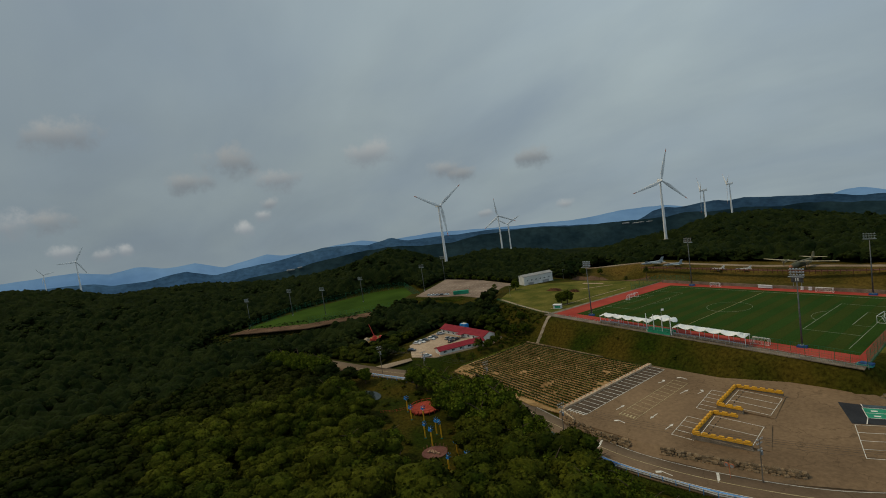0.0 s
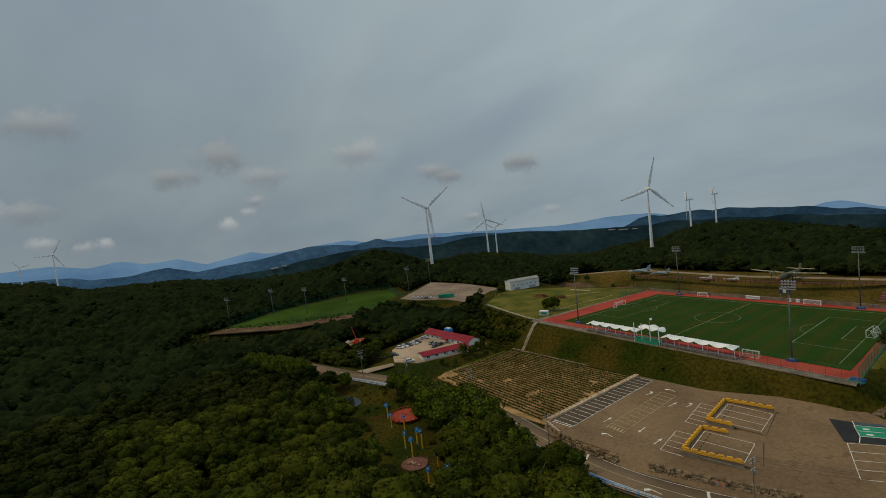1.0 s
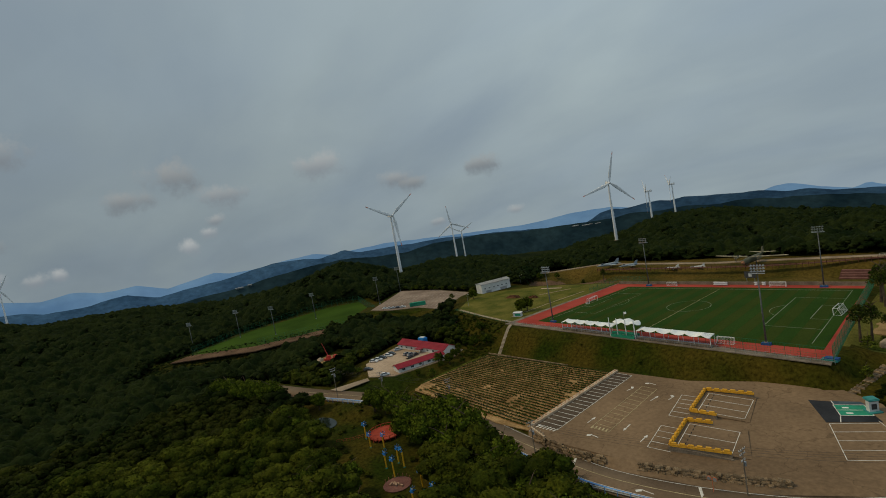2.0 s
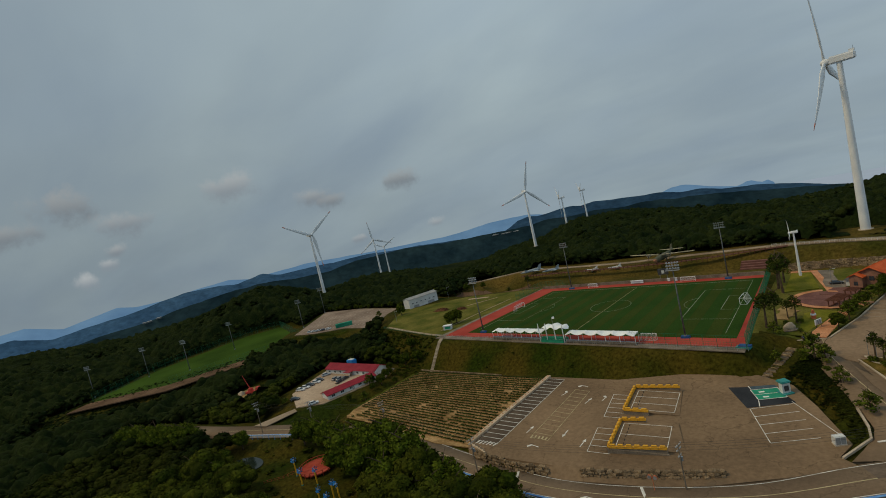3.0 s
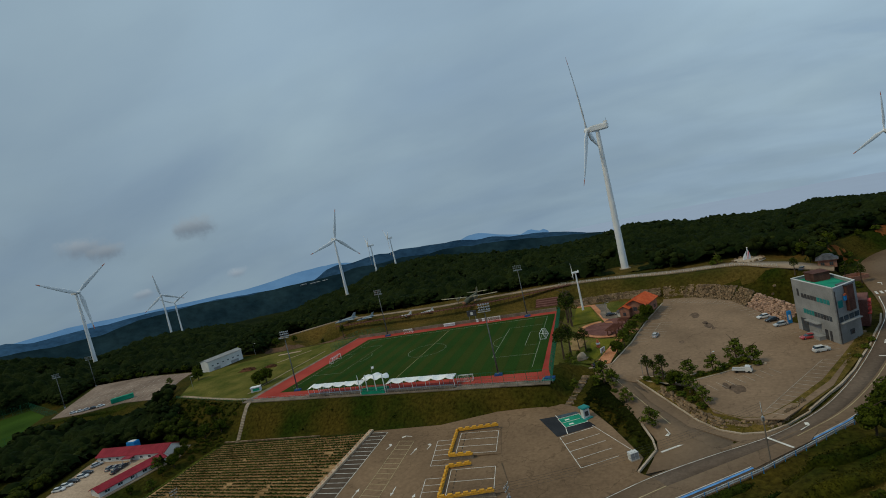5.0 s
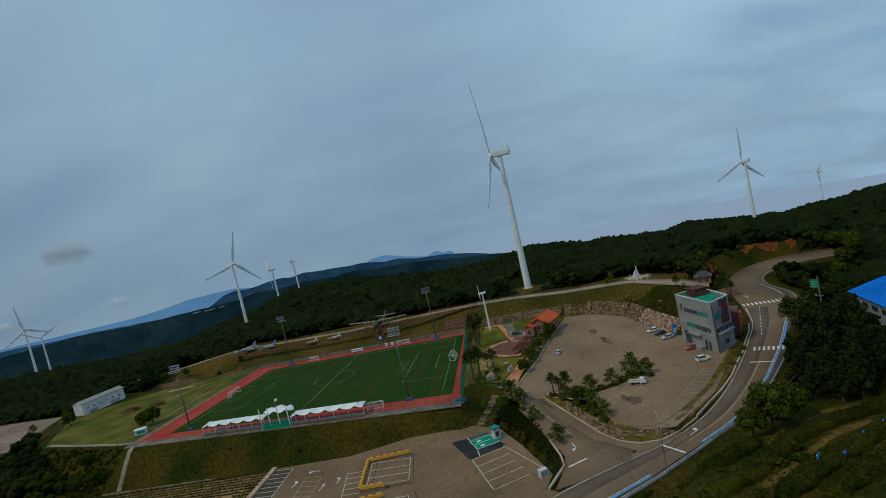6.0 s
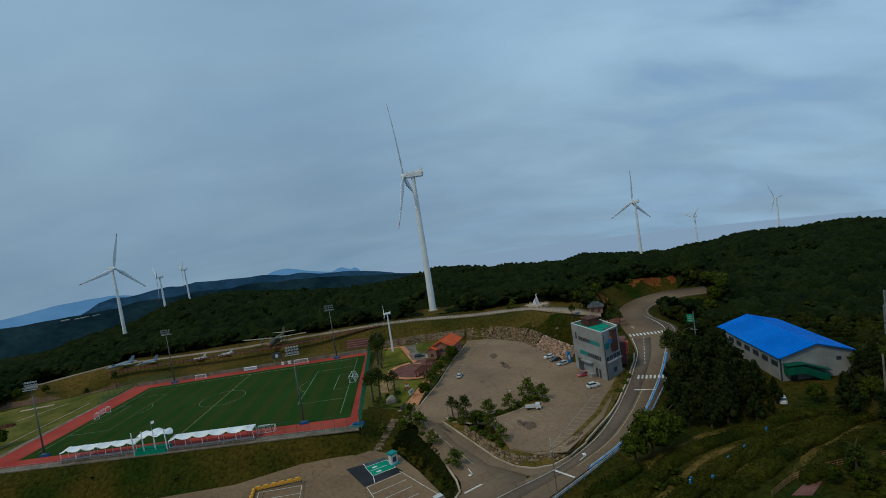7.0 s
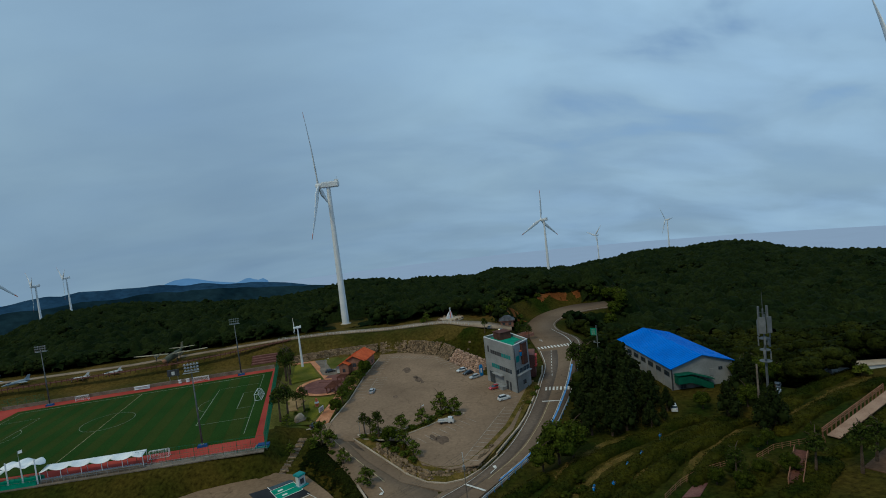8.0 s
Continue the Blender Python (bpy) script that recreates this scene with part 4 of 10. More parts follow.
# floodlights
def floodlight(x, y, z, h, ang, group, pads=True):
    f = thing("floodlight_mast", pose(x, y, z, 0, 0, ang), "tall grey steel floodlight mast with lamp rack", "floodlight", group)
    part("pole", one(rod, (0, 0, 0), (0, 0, h), 0.30, 0.15, 12), M_MAST, f, smooth=True)
    bm = bmesh.new()
    for k in range(3):
        bar(bm, (-2.2, 0, h - 0.2 + k * 0.95), (2.2, 0, h - 0.2 + k * 0.95), 0.16, 0.14)
    for s in (-1, 0, 1):
        rod(bm, (s * 1.6, 0, h - 0.3), (s * 1.6, 0, h + 1.9), 0.06, n=6)
    bar(bm, (-2.3, 0.5, h - 0.6), (2.3, 0.5, h - 0.6), 1.0, 0.08)
    part("rack", bm, M_STEEL, f)
    me = None
    for k in range(3):
        for i in range(5):
            if me is None:
                bm = bmesh.new()
                rod(bm, (0, 0.1, 0), (0, -0.35, -0.12), 0.16, 0.34, 8)
                lamp = part("lamp", bm, M_STEEL, f)
                me = lamp.data
            else:
                lamp = link("lamp", me, M_STEEL, f)
            lamp.location = (-1.8 + i * 0.9, -0.15, h + 0.05 + k * 0.95)
    if pads:
        part("base_pad", one(box, 0, 0, 0, 3.0, 1.5, 0.7, 0, 0.9), M_PAD, f, "blue crash pad round the foot")
    part("collar", one(rod, (0, 0, 0), (0, 0, 1.0), 0.5, 0.46, 12), M_STEEL, f)
    return f


for u, v, ang in ((-46.6, -37.2, 180), (42.1, -38.3, 180), (41.9, 40.3, 0), (-43.5, 40.6, 0)):
    x, y = fld(u, v)
    floodlight(x, y, 0.0, 24.2, ang, "floodlights round the pitch")
for x, y in ((-336.4, -110.5), (-330.2, -76.1), (-296.4, -60.5), (-309.5, -17.9), (-263.3, 18.4), (-291.5, 62.1)):
    floodlight(x, y, zat(x, y), 21.0, 30, "floodlights by the second field", False)


# spectator canopies
def canopy(u0, u1, v0, v1, peaks, group):
    c = thing("spectator_canopy", pose(0, 0, 0), "white tensile canopy with scalloped peaks over red bench rows", "canopy", group)
    n, m = peaks * 8, 8
    V, Q = [], []
    for j in range(m + 1):
        b = j / m
        for i in range(n + 1):
            a = i / n
            p = abs(((a * peaks) % 1.0) - 0.5) * 2
            x, y = fld(u0 + (u1 - u0) * a, v0 + (v1 - v0) * b)
            z = 3.3 + 1.25 * (1 - p) ** 2.2 * math.sin(math.pi * min(1, b * 0.9 + 0.22)) + 0.35 * b
            V.append((x, y, z))
    for j in range(m):
        for i in range(n):
            k = j * (n + 1) + i
            Q.append((k, k + 1, k + n + 2, k + n + 1))
    me = mesh_np("roof", V, Q)
    me.shade_smooth()
    r = link("roof", me, M_TENT, c)
    r.modifiers.new("thick", "SOLIDIFY").thickness = 0.05
    for i in range(peaks + 1):
        u = u0 + (u1 - u0) * (i / peaks)
        x, y = fld(u, v0 + (v1 - v0) * 0.12)
        x2, y2 = fld(u, v0 + (v1 - v0) * 0.85)
        part("post", one(rod, (x, y, 0), (x, y, 3.3), 0.1, n=6), M_WHITE, c)
        part("post", one(rod, (x2, y2, 0), (x2, y2, 3.6), 0.1, n=6), M_WHITE, c)
    for k in range(3):
        a, b = v0 + 0.35 + k * 0.85, v0 + 1.15 + k * 0.85
        part("step", slab(frect(u0, a, u1, b), 0.75 - k * 0.3, 0.75 - k * 0.3), M_CONC_D, c)
    n = int((u1 - u0) / 0.62)
    seat_me = {}
    for k in range(3):
        for i in range(n):
            key = k
            if key not in seat_me:
                bm = bmesh.new()
                box(bm, 0, 0, 0, 0.46, 0.42, 0.08)
                box(bm, 0, -0.2, 0.08, 0.46, 0.07, 0.42)
                o = part("seat", bm, M_SEATB if k == 0 else M_SEAT, c)
                seat_me[key] = o.data
            else:
                o = link("seat", seat_me[key], None, c)
            x, y = fld(u0 + 0.35 + i * 0.62, v0 + 0.75 + k * 0.85)
            o.matrix_basis = pose(x, y, 0.8 - k * 0.3, 0, 0, -5)
    bm = bmesh.new()
    for z in (0.5, 1.0):
        bar(bm, (*fld(u0, v0 + 0.1), z), (*fld(u1, v0 + 0.1), z), 0.05, 0.05)
    for i in range(int((u1 - u0) / 1.5) + 1):
        x, y = fld(u0 + i * 1.5, v0 + 0.1)
        rod(bm, (x, y, 0), (x, y, 1.05), 0.03, n=5)
    part("back_rail", bm, M_STEEL, c, "grey tube back rail")
    return c


canopy(-33.6, -8.0, -45.2, -41.2, 5, "canopies beside the pitch")
canopy(3.2, 29.0, -46.2, -42.2, 5, "canopies beside the pitch")

main = thing("main_stand", pose(0, 0, 0), "small green stand with rounded white shell roof", "stand")
V, Q = [], []
for j in range(11):
    for i in range(25):
        a, b = i / 24 * 2 - 1, j / 10 * 2 - 1
        # an oval shell
        k = math.sqrt(max(0.0, 1 - abs(a) ** 3))
        x, y = fld(-2.4 + a * 5.9, -43.4 + b * 2.7 * max(k, 0.05))
        V.append((x, y, 5.1 + 1.1 * (1 - a * a) * (1 - 0.5 * b * b) + 0.4 * math.cos(a * 9)))
for j in range(10):
    for i in range(24):
        k = j * 25 + i
        Q.append((k, k + 1, k + 26, k + 25))
me = mesh_np("roof", V, Q)
me.shade_smooth()
r = link("roof", me, M_TENT, main)
r.modifiers.new("thick", "SOLIDIFY").thickness = 0.08
for u in (-8.2, -4.9, -1.2, 2.4):
    x, y = fld(u, -45.8)
    part("mast", one(rod, (x, y, 0), (x, y, 7.4), 0.22, 0.16, 8), M_WHITE, main)
part("platform", slab(frect(-7.6, -46.4, 2.2, -42.5), 1.0, 1.0), M_GREEN, main, "green painted platform")
for k in range(3):
    part("step", slab(frect(-7.4, -45.8 + k * 1.0, 2.0, -44.9 + k * 1.0), 1.9 - k * 0.3, 0.9 - k * 0.3), M_GREEN, main)
bm = bmesh.new()
for z in (1.7, 2.4, 3.1):
    bar(bm, (*fld(-7.8, -46.5), z), (*fld(2.4, -46.5), z), 0.06, 0.06)
for i in range(9):
    x, y = fld(-7.8 + i * 1.275, -46.5)
    rod(bm, (x, y, 0.9), (x, y, 3.15), 0.05, n=5)
part("rail", bm, M_GREEN, main)
flag = thing("flag_pole", pose(*fld(-4.3, -41.5), 0), "thin flag pole with a small white flag", "flag pole")
part("pole", one(rod, (0, 0, 0), (0, 0, 8.8), 0.07, 0.04, 6), M_STEEL, flag)
bm = bmesh.new()
w = [[bm.verts.new((0.1 + 0.22 * i, 0.12 * math.sin(i * 1.3), 8.7 - j * 0.45 + 0.06 * i)) for i in range(6)] for j in range(3)]
for j in range(2):
    for i in range(5):
        bm.faces.new((w[j][i], w[j + 1][i], w[j + 1][i + 1], w[j][i + 1]))
part("flag", bm, M_WHITE, flag)


# fences and low walls round the ground
def fence(name, pts, h, step, material, netmat, label, rails=(0.1, 0.5, 1.0), wires=0.0, category="fence"):
    """Posts, rails and, where wires is set, upright mesh wires that far apart."""
    f = thing(name, pose(0, 0, 0), label, category)
    pts = [Vector(p) for p in pts]
    net = bmesh.new()
    post = None
    for a, b in zip(pts[:-1], pts[1:]):
        n = max(1, round((b - a).length / step))
        for i in range(n + (b == pts[-1])):
            p = a.lerp(b, i / n)
            if post is None:
                o = part("post", one(rod, (0, 0, 0), (0, 0, h), 0.06, n=6), material, f)
                post = o.data
            else:
                o = link("post", post, None, f)
            o.location = p
        for r in rails:
            if wires:
                bar(net, a + Vector((0, 0, h * r)), b + Vector((0, 0, h * r)), 0.05, 0.05)
            else:
                part("rail", one(bar, a + Vector((0, 0, h * r)), b + Vector((0, 0, h * r)), 0.05, 0.05), netmat, f)
        if wires:
            m = int((b - a).length / wires)
            for i in range(m):
                p = a.lerp(b, i / m)
                rod(net, p, p + Vector((0, 0, h)), 0.02, n=3)
            for k in range(1, int(h / wires / 1.6)):
                bar(net, a + Vector((0, 0, k * wires * 1.6)), b + Vector((0, 0, k * wires * 1.6)), 0.03, 0.03)
    if wires:
        part("mesh", net, netmat, f)
    return f


def f3(u, v, z=0.0):
    return (*fld(u, v), z)


fence("ball_fence", [f3(59.6, -46.5), f3(58.2, 44.5)], 5.0, 4.0, M_NET, M_NET, "tall green mesh ball fence beside the track", wires=0.33)
fence("ball_fence", [f3(27, -44.6), f3(59.6, -46.5)], 4.2, 4.0, M_NET, M_NET, "green mesh ball fence along the near track", wires=0.9)
fence("low_fence", [f3(-72, -44.8), f3(60, -47.2)], 1.3, 3.0, M_STEEL, M_STEEL, "low grey tube fence along the bank top", rails=(0.55, 0.98))
fence("ball_fence", [f3(-71.5, 20), f3(-71.5, 48.5), f3(-50, 48.0)], 4.0, 3.5, M_NET, M_NET, "green mesh fence at the pitch corner", wires=0.35)
fence("low_fence", [(-128, -19, -0.3), (-100, -27.5, -0.3), (-82, -33, -0.3), (-72, -34.5, -0.3)], 1.2, 3.0, M_NET, M_NET, "low green fence along the lawn edge", rails=(0.5, 0.98), wires=0.4)

wall = thing("boundary_wall", pose(0, 0, 0), "low stained concrete wall along the far track edge", "wall", kind="structure")
for i in range(22):
    u0, u1 = -68 + 124.5 * i / 22, -68 + 124.5 * (i + 1) / 22
    part("panel", slab([fld(u0 + 0.06, 45.2 - 1.3 * i / 22), fld(u1 - 0.06, 45.2 - 1.3 * i / 22), fld(u1 - 0.06, 45.7 - 1.3 * i / 22), fld(u0 + 0.06, 45.7 - 1.3 * i / 22)], 1.5, 1.6), M_CONC_D, wall)
sx, sy = fld(8.5, 52.5)
score = thing("scoreboard", pose(sx, sy, zat(sx, sy), 0, 0, -4), "dark scoreboard on two posts on the grass bank", "scoreboard")
part("panel", one(box, 0, 0, 2.2, 5.2, 0.4, 3.0), M_DSTEEL, score)
for s in (-1, 1):
    part("leg", one(rod, (s * 1.8, 0, -0.6), (s * 1.8, 0, 2.3), 0.14, n=8), M_STEEL, score)
part("display", one(box, 0, -0.22, 2.8, 1.4, 0.04, 1.6), M_WALLW, score, "pale display field")
for u, w in ((-3.0, 6.5), (17.5, 1.4), (14.0, 1.2)):
    x, y = fld(u, 42.3)
    b = thing("team_bench", pose(x, y, 0.05, 0, 0, -4), "white team bench shelter beside the wall", "bench", "benches along the far track")
    part("seat", one(box, 0, 0, 0.4, w, 0.5, 0.08), M_WHITE, b)
    part("back", one(box, 0, 0.4, 0.1, w, 0.08, 1.5), M_WHITE, b)
    part("roof", one(box, 0, 0.1, 1.6, w, 1.0, 0.08), M_WHITE, b)

# lawn, court and paths west of the pitch
lawn = tagged(part("lawn", slab([(-127, -18.5), (-81, -32.5), (-71.8, -34.2), fld(-72.5, 49), (-112, 43), (-134, 30), (-150, 20)], -0.12), M_LAWN), "mown yellow-green lawn beside the pitch", "lawn", kind="structure")
for pts, w in (([(-126, -17.5), (-100, -26), (-81, -31.5), (-73, -33.2)], 1.6), ([(-96, 20), (-84, 36)], 0.7), ([(-79, -26), (-76, 0), (-71, 30)], 0.5), ([(-106, 36), (-92, 38)], 2.2)):
    bm = bmesh.new()
    for a, b in zip(pts[:-1], pts[1:]):
        bar(bm, (*a, -0.1), (*b, -0.1), w, 0.06)
    tagged(part("path", bm, M_GRAVEL), "narrow pale concrete path across the lawn", "path", kind="structure")
b = thing("ticket_booth", pose(-76, -23.5, -0.1, 0, 0, 20), "small white cabin with a green front", "cabin")
part("body", one(box, 0, 0, 0, 4.2, 2.2, 2.0), M_WALLW, b)
part("front", one(box, 0.3, -1.15, 0.5, 3.0, 0.1, 1.1), M_GREEN, b)
part("roof", one(box, 0, 0, 2.0, 4.6, 2.6, 0.2), M_WHITE, b)

# stairs down the bank
st = thing("bank_stairs", pose(0, 0, 0), "narrow pale concrete stairs down the grass bank", "stairs", kind="structure")
for i in range(36):
    k = i / 36
    x, y = -69.2 + 2.4 * k, -37.2 - 17.5 * k
    part("step", one(box, x, y, min(zat(x, y) + 0.05, -0.1) - 0.2, 1.7, 0.52, 0.34, 8), M_CONC, st)


# ---- markings and furniture of the lots ----
def strip(a, b, w, z, material, parent, name="line"):
    a, b = Vector(a), Vector(b)
    d = (b - a).normalized()
    s = Vector((-d.y, d.x)) * w / 2
    zf = z if callable(z) else (lambda x, y: z)
    return part(name, slab([tuple(a - s), tuple(b - s), tuple(b + s), tuple(a + s)], zf, 0.02), material, parent)


def bays(o, along, across, n, z, parent, closed=True, w=0.14, paint=M_PAINT):
    """n parking bays: o the corner, along the row's whole length, across one bay's depth."""
    o, along, across = Vector(o), Vector(along), Vector(across)
    for i in range(n + 1):
        p = o + along * (i / n)
        strip(p, p + across, w, z, paint, parent)
    if closed:
        strip(o, o + along, w, z, paint, parent)


def arrow(x, y, ang, length, z, parent, bend=0):
    c, s = math.cos(radians(ang)), math.sin(radians(ang))

    def at(p, q):
        return (x + p * c - q * s, y + p * s + q * c)
    bm = slab([at(-length / 2, -0.12), at(length * 0.15, -0.12), at(length * 0.15, 0.12), at(-length / 2, 0.12)], z, 0.02)
    part("arrow_shaft", bm, M_PAINT, parent)
    if bend:
        part("arrow_head", slab([at(length * 0.15, -0.1), at(length * 0.32, bend * 0.9), at(length * 0.2, bend * 1.6), at(length * 0.02, bend * 0.5)], z, 0.02), M_PAINT, parent)
    else:
        part("arrow_head", slab([at(length * 0.15, -0.5), at(length / 2, 0), at(length * 0.15, 0.5)], z, 0.02), M_PAINT, parent)


ZW = -6.46
part("bay_surface", slab([(0.4, -62.6), (6.7, -63.4), (7.2, -108.6), (-0.3, -108.8)], -6.475, 0.02), M_ASPH_D, lot_w)
for i in range(19):
    y = -63.2 - 44.6 * i / 18
    strip((0.5 - 0.7 * i / 18, y), (6.6 + 0.5 * i / 18, y - 0.3), 0.17, ZW, M_PAINT, lot_w)
strip((6.6, -63.4), (7.1, -108.4), 0.15, ZW, M_PAINT, lot_w)
for i in range(6):
    strip((0.4 + i * 1.2, -109.4), (0.9 + i * 1.2, -107.6), 0.45, ZW, M_PAINT, lot_w)
for i in range(13):
    y = -70.6 - 31.8 * i / 12
    strip((14.0 + 0.7 * i / 12, y), (19.2 + 1.3 * i / 12, y - 0.8), 0.13, ZW, M_YPAINT, lot_w)
strip((14.0, -70.5), (14.7, -102.4), 0.13, ZW, M_YPAINT, lot_w)
strip((19.2, -71.3), (20.5, -103.2), 0.13, ZW, M_YPAINT, lot_w)
for i in range(5):
    strip((15.0 + i * 1.15, -103.0), (14.8 + i * 1.15, -101.4), 0.45, ZW, M_YPAINT, lot_w)
for x, y, a, b in ((12.0, -73.6, 70, 0.9), (21.6, -77.9, 82, 0), (26.0, -75.2, 80, 0.9), (12.4, -98.5, 88, 0), (23.5, -98.5, -88, 0), (30.3, -102.0, 90, 0), (17.6, -106.4, 165, 0.9), (15.2, -67.5, 165, 0.9)):
    arrow(x, y, a, 4.2, ZW, lot_w, b)
bays((27.6, -72.6), (2.5, -14.4), (6.2, 0.1), 5, ZW, lot_w)
bays((30.9, -93.5), (2.1, -12.2), (6.0, 0.2), 4, ZW, lot_w)
bays((65.0, -76.0), (6.4, -16.2), (9.0, 4.6), 4, ZW, lot_w)
strip((73.6, -70.2), (84.0, -85.8), 0.14, ZW, M_PAINT, lot_w)
# charging bays
part("charging_apron", slab([(57.8, -63.6), (64.3, -75.6), (74.6, -70.6), (68.5, -61.5)], -6.47, 0.02), M_APRON, lot_w, "dark coated apron of the charging bays")
part("charging_bay", slab([(63.6, -64.8), (66.2, -70.2), (72.3, -67.6), (69.6, -62.3)], -6.45, 0.02), M_GREEN, lot_w, "bright green charging bay")
part("charging_bay", slab([(62.8, -62.4), (63.8, -64.0), (69.8, -61.8), (68.6, -60.4)], -6.45, 0.02), M_SLATE, lot_w, "slate blue charging bay")
for a, b in (((63.5, -64.6), (69.7, -62.1)), ((63.5, -64.6), (66.2, -70.4)), ((66.2, -70.4), (72.4, -67.7)), ((64.9, -67.5), (71.0, -64.9)), ((62.6, -62.2), (63.6, -64.2)), ((66.2, -70.4), (67.0, -74.3)), ((69.6, -62.2), (72.4, -67.7))):
    strip(a, b, 0.2, -6.43, M_PAINT, lot_w)
for x, y in ((66.3, -65.4), (67.7, -68.3)):
    part("bay_symbol", one(box, x, y, -6.45, 1.4, 0.7, 0.02, 24), M_PAINT, lot_w)
bth = thing("charging_kiosk", pose(71.8, -65.2, -6.5, 0, 0, -48), "white and turquoise charging kiosk with a rounded roof", "charger")
part("body", one(box, 0, 0, 0, 1.3, 2.2, 2.9), M_WALLW, bth)
bm = one(box, -0.25, 0, 2.9, 2.6, 2.7, 0.55)
bmesh.ops.bevel(bm, geom=bm.edges[:], offset=0.22, segments=3, affect="EDGES")
part("roof", bm, M_TEAL, bth)
part("screen", one(box, 0.68, 0, 0.8, 0.08, 1.2, 1.4), M_DSTEEL, bth, "dark screen panel")
part("plinth", one(box, 0, 0, 0, 3.0, 3.0, 0.25), M_TEAL, bth)
bx = thing("utility_cabinet", pose(83.8, -89.6, -6.5, 0, 0, 30), "grey steel utility cabinet on a plinth", "cabinet")
bm = one(box, 0, 0, 0.2, 2.2, 1.5, 1.8)
bmesh.ops.bevel(bm, geom=bm.edges[:], offset=0.05, segments=2, affect="EDGES")
part("body", bm, M_WALLW, bx)
part("plinth", one(box, 0, 0, 0, 2.4, 1.7, 0.2), M_CONC, bx)
part("door", one(box, -0.5, -0.77, 0.35, 0.9, 0.04, 1.5), M_GREYW, bx)
part("door", one(box, 0.5, -0.77, 0.35, 0.9, 0.04, 1.5), M_GREYW, bx)


# yellow barrier walls stepping round the raised bays
def barrier(pts, z0, h, label):
    b = thing("block_barrier", pose(0, 0, 0), label, "barrier", "yellow block barriers")
    pts = [Vector(p) for p in pts]
    me = None
    for a, c in zip(pts[:-1], pts[1:]):
        n = max(1, round((c - a).length / 2.0))
        ang = math.degrees(math.atan2(c.y - a.y, c.x - a.x))
        bm = bmesh.new()
        bar(bm, (a.x, a.y, z0 - h), (c.x, c.y, z0 - h), 0.5, h - 0.02)
        part("kerb", bm, M_CONC_D, b)
        for i in range(n):
            p = a.lerp(c, (i + 0.5) / n)
            if me is None:
                bm = bmesh.new()
                box(bm, 0, 0, 0, 1.86, 0.75, 0.5, 0)
                box(bm, 0, 0, 0.5, 1.3, 0.62, 0.42, 0, 0.86)
                o = part("block", bm, M_BARRIER, b)
                me = o.data
            else:
                o = link("block", me, None, b)
            o.matrix_basis = pose(p.x, p.y, z0, 0, 0, ang) @ Matrix.Diagonal(((c - a).length / n / 1.93, 1, 1, 1))
    return b


barrier([(46.0, -67.6), (33.3, -69.2), (35.2, -84.4), (42.0, -84.2)], -5.4, 1.1, "chunky yellow plastic block barrier on a concrete kerb")
barrier([(43.0, -89.4), (36.6, -90.6), (38.6, -104.8), (52.0, -102.4)], -5.2, 1.5, "yellow plastic block barrier above a stained concrete wall")
ramp_w = thing("raised_bay_wall", pose(0, 0, 0), "stained concrete wall holding up raised parking bays", "wall", kind="structure")
part("face", slab([(38.3, -105.3), (52.5, -102.9), (50.8, -101.5), (38.9, -104.2)], lambda x, y: -5.25 - max(0, (x - 38.5)) * 0.075, 1.5), M_CONC_D, ramp_w)
part("face", slab([(36.0, -90.3), (36.8, -90.2), (39.2, -104.6), (38.3, -105.2)], -5.25, 1.5), M_CONC_D, ramp_w)
part("deck", slab([(36.9, -90.9), (50.5, -87.6), (55.5, -100.8), (39.0, -104.3)], lambda x, y: -5.3 - max(0, (x - 37)) * 0.06, 0.8), M_ASPH, ramp_w)
part("deck", slab([(33.7, -69.6), (46.5, -67.6), (49.5, -82.8), (35.4, -84.0)], lambda x, y: -5.55 - max(0, (x - 34)) * 0.055, 0.8), M_ASPH, ramp_w)
for o, al, ac, n, g in (((37.9, -91.7), (1.8, -11.2), (11.6, 1.9), 2, 0), ((34.9, -70.6), (1.6, -12.2), (11.4, 1.2), 3, 1)):
    o, al, ac = Vector(o), Vector(al), Vector(ac)
    zf = (lambda x, y: -5.26 - max(0, (x - 37)) * 0.06) if g == 0 else (lambda x, y: -5.51 - max(0, (x - 34)) * 0.055)
    for i in range(n + 1):
        strip(o + al * i / n, o + al * i / n + ac, 0.14, zf, M_PAINT, ramp_w)
    strip(o, o + al, 0.14, zf, M_PAINT, ramp_w)
    strip(o + ac, o + al + ac, 0.14, zf, M_PAINT, ramp_w)
    for i in range(6):
        strip(o + ac * 0.13 + al * (i + 0.2) / 6, o + ac * 0.13 + al * (i + 0.7) / 6, 0.2, zf, M_RUBBER, ramp_w, "wheel_stop")
manhole = part("planter", one(rod, (39.6, -83.0, -6.5), (39.6, -83.0, -5.2), 0.9, 1.0, 12), M_CONC_D)
tagged(manhole, "round stained concrete ring beside the barrier", "planter")
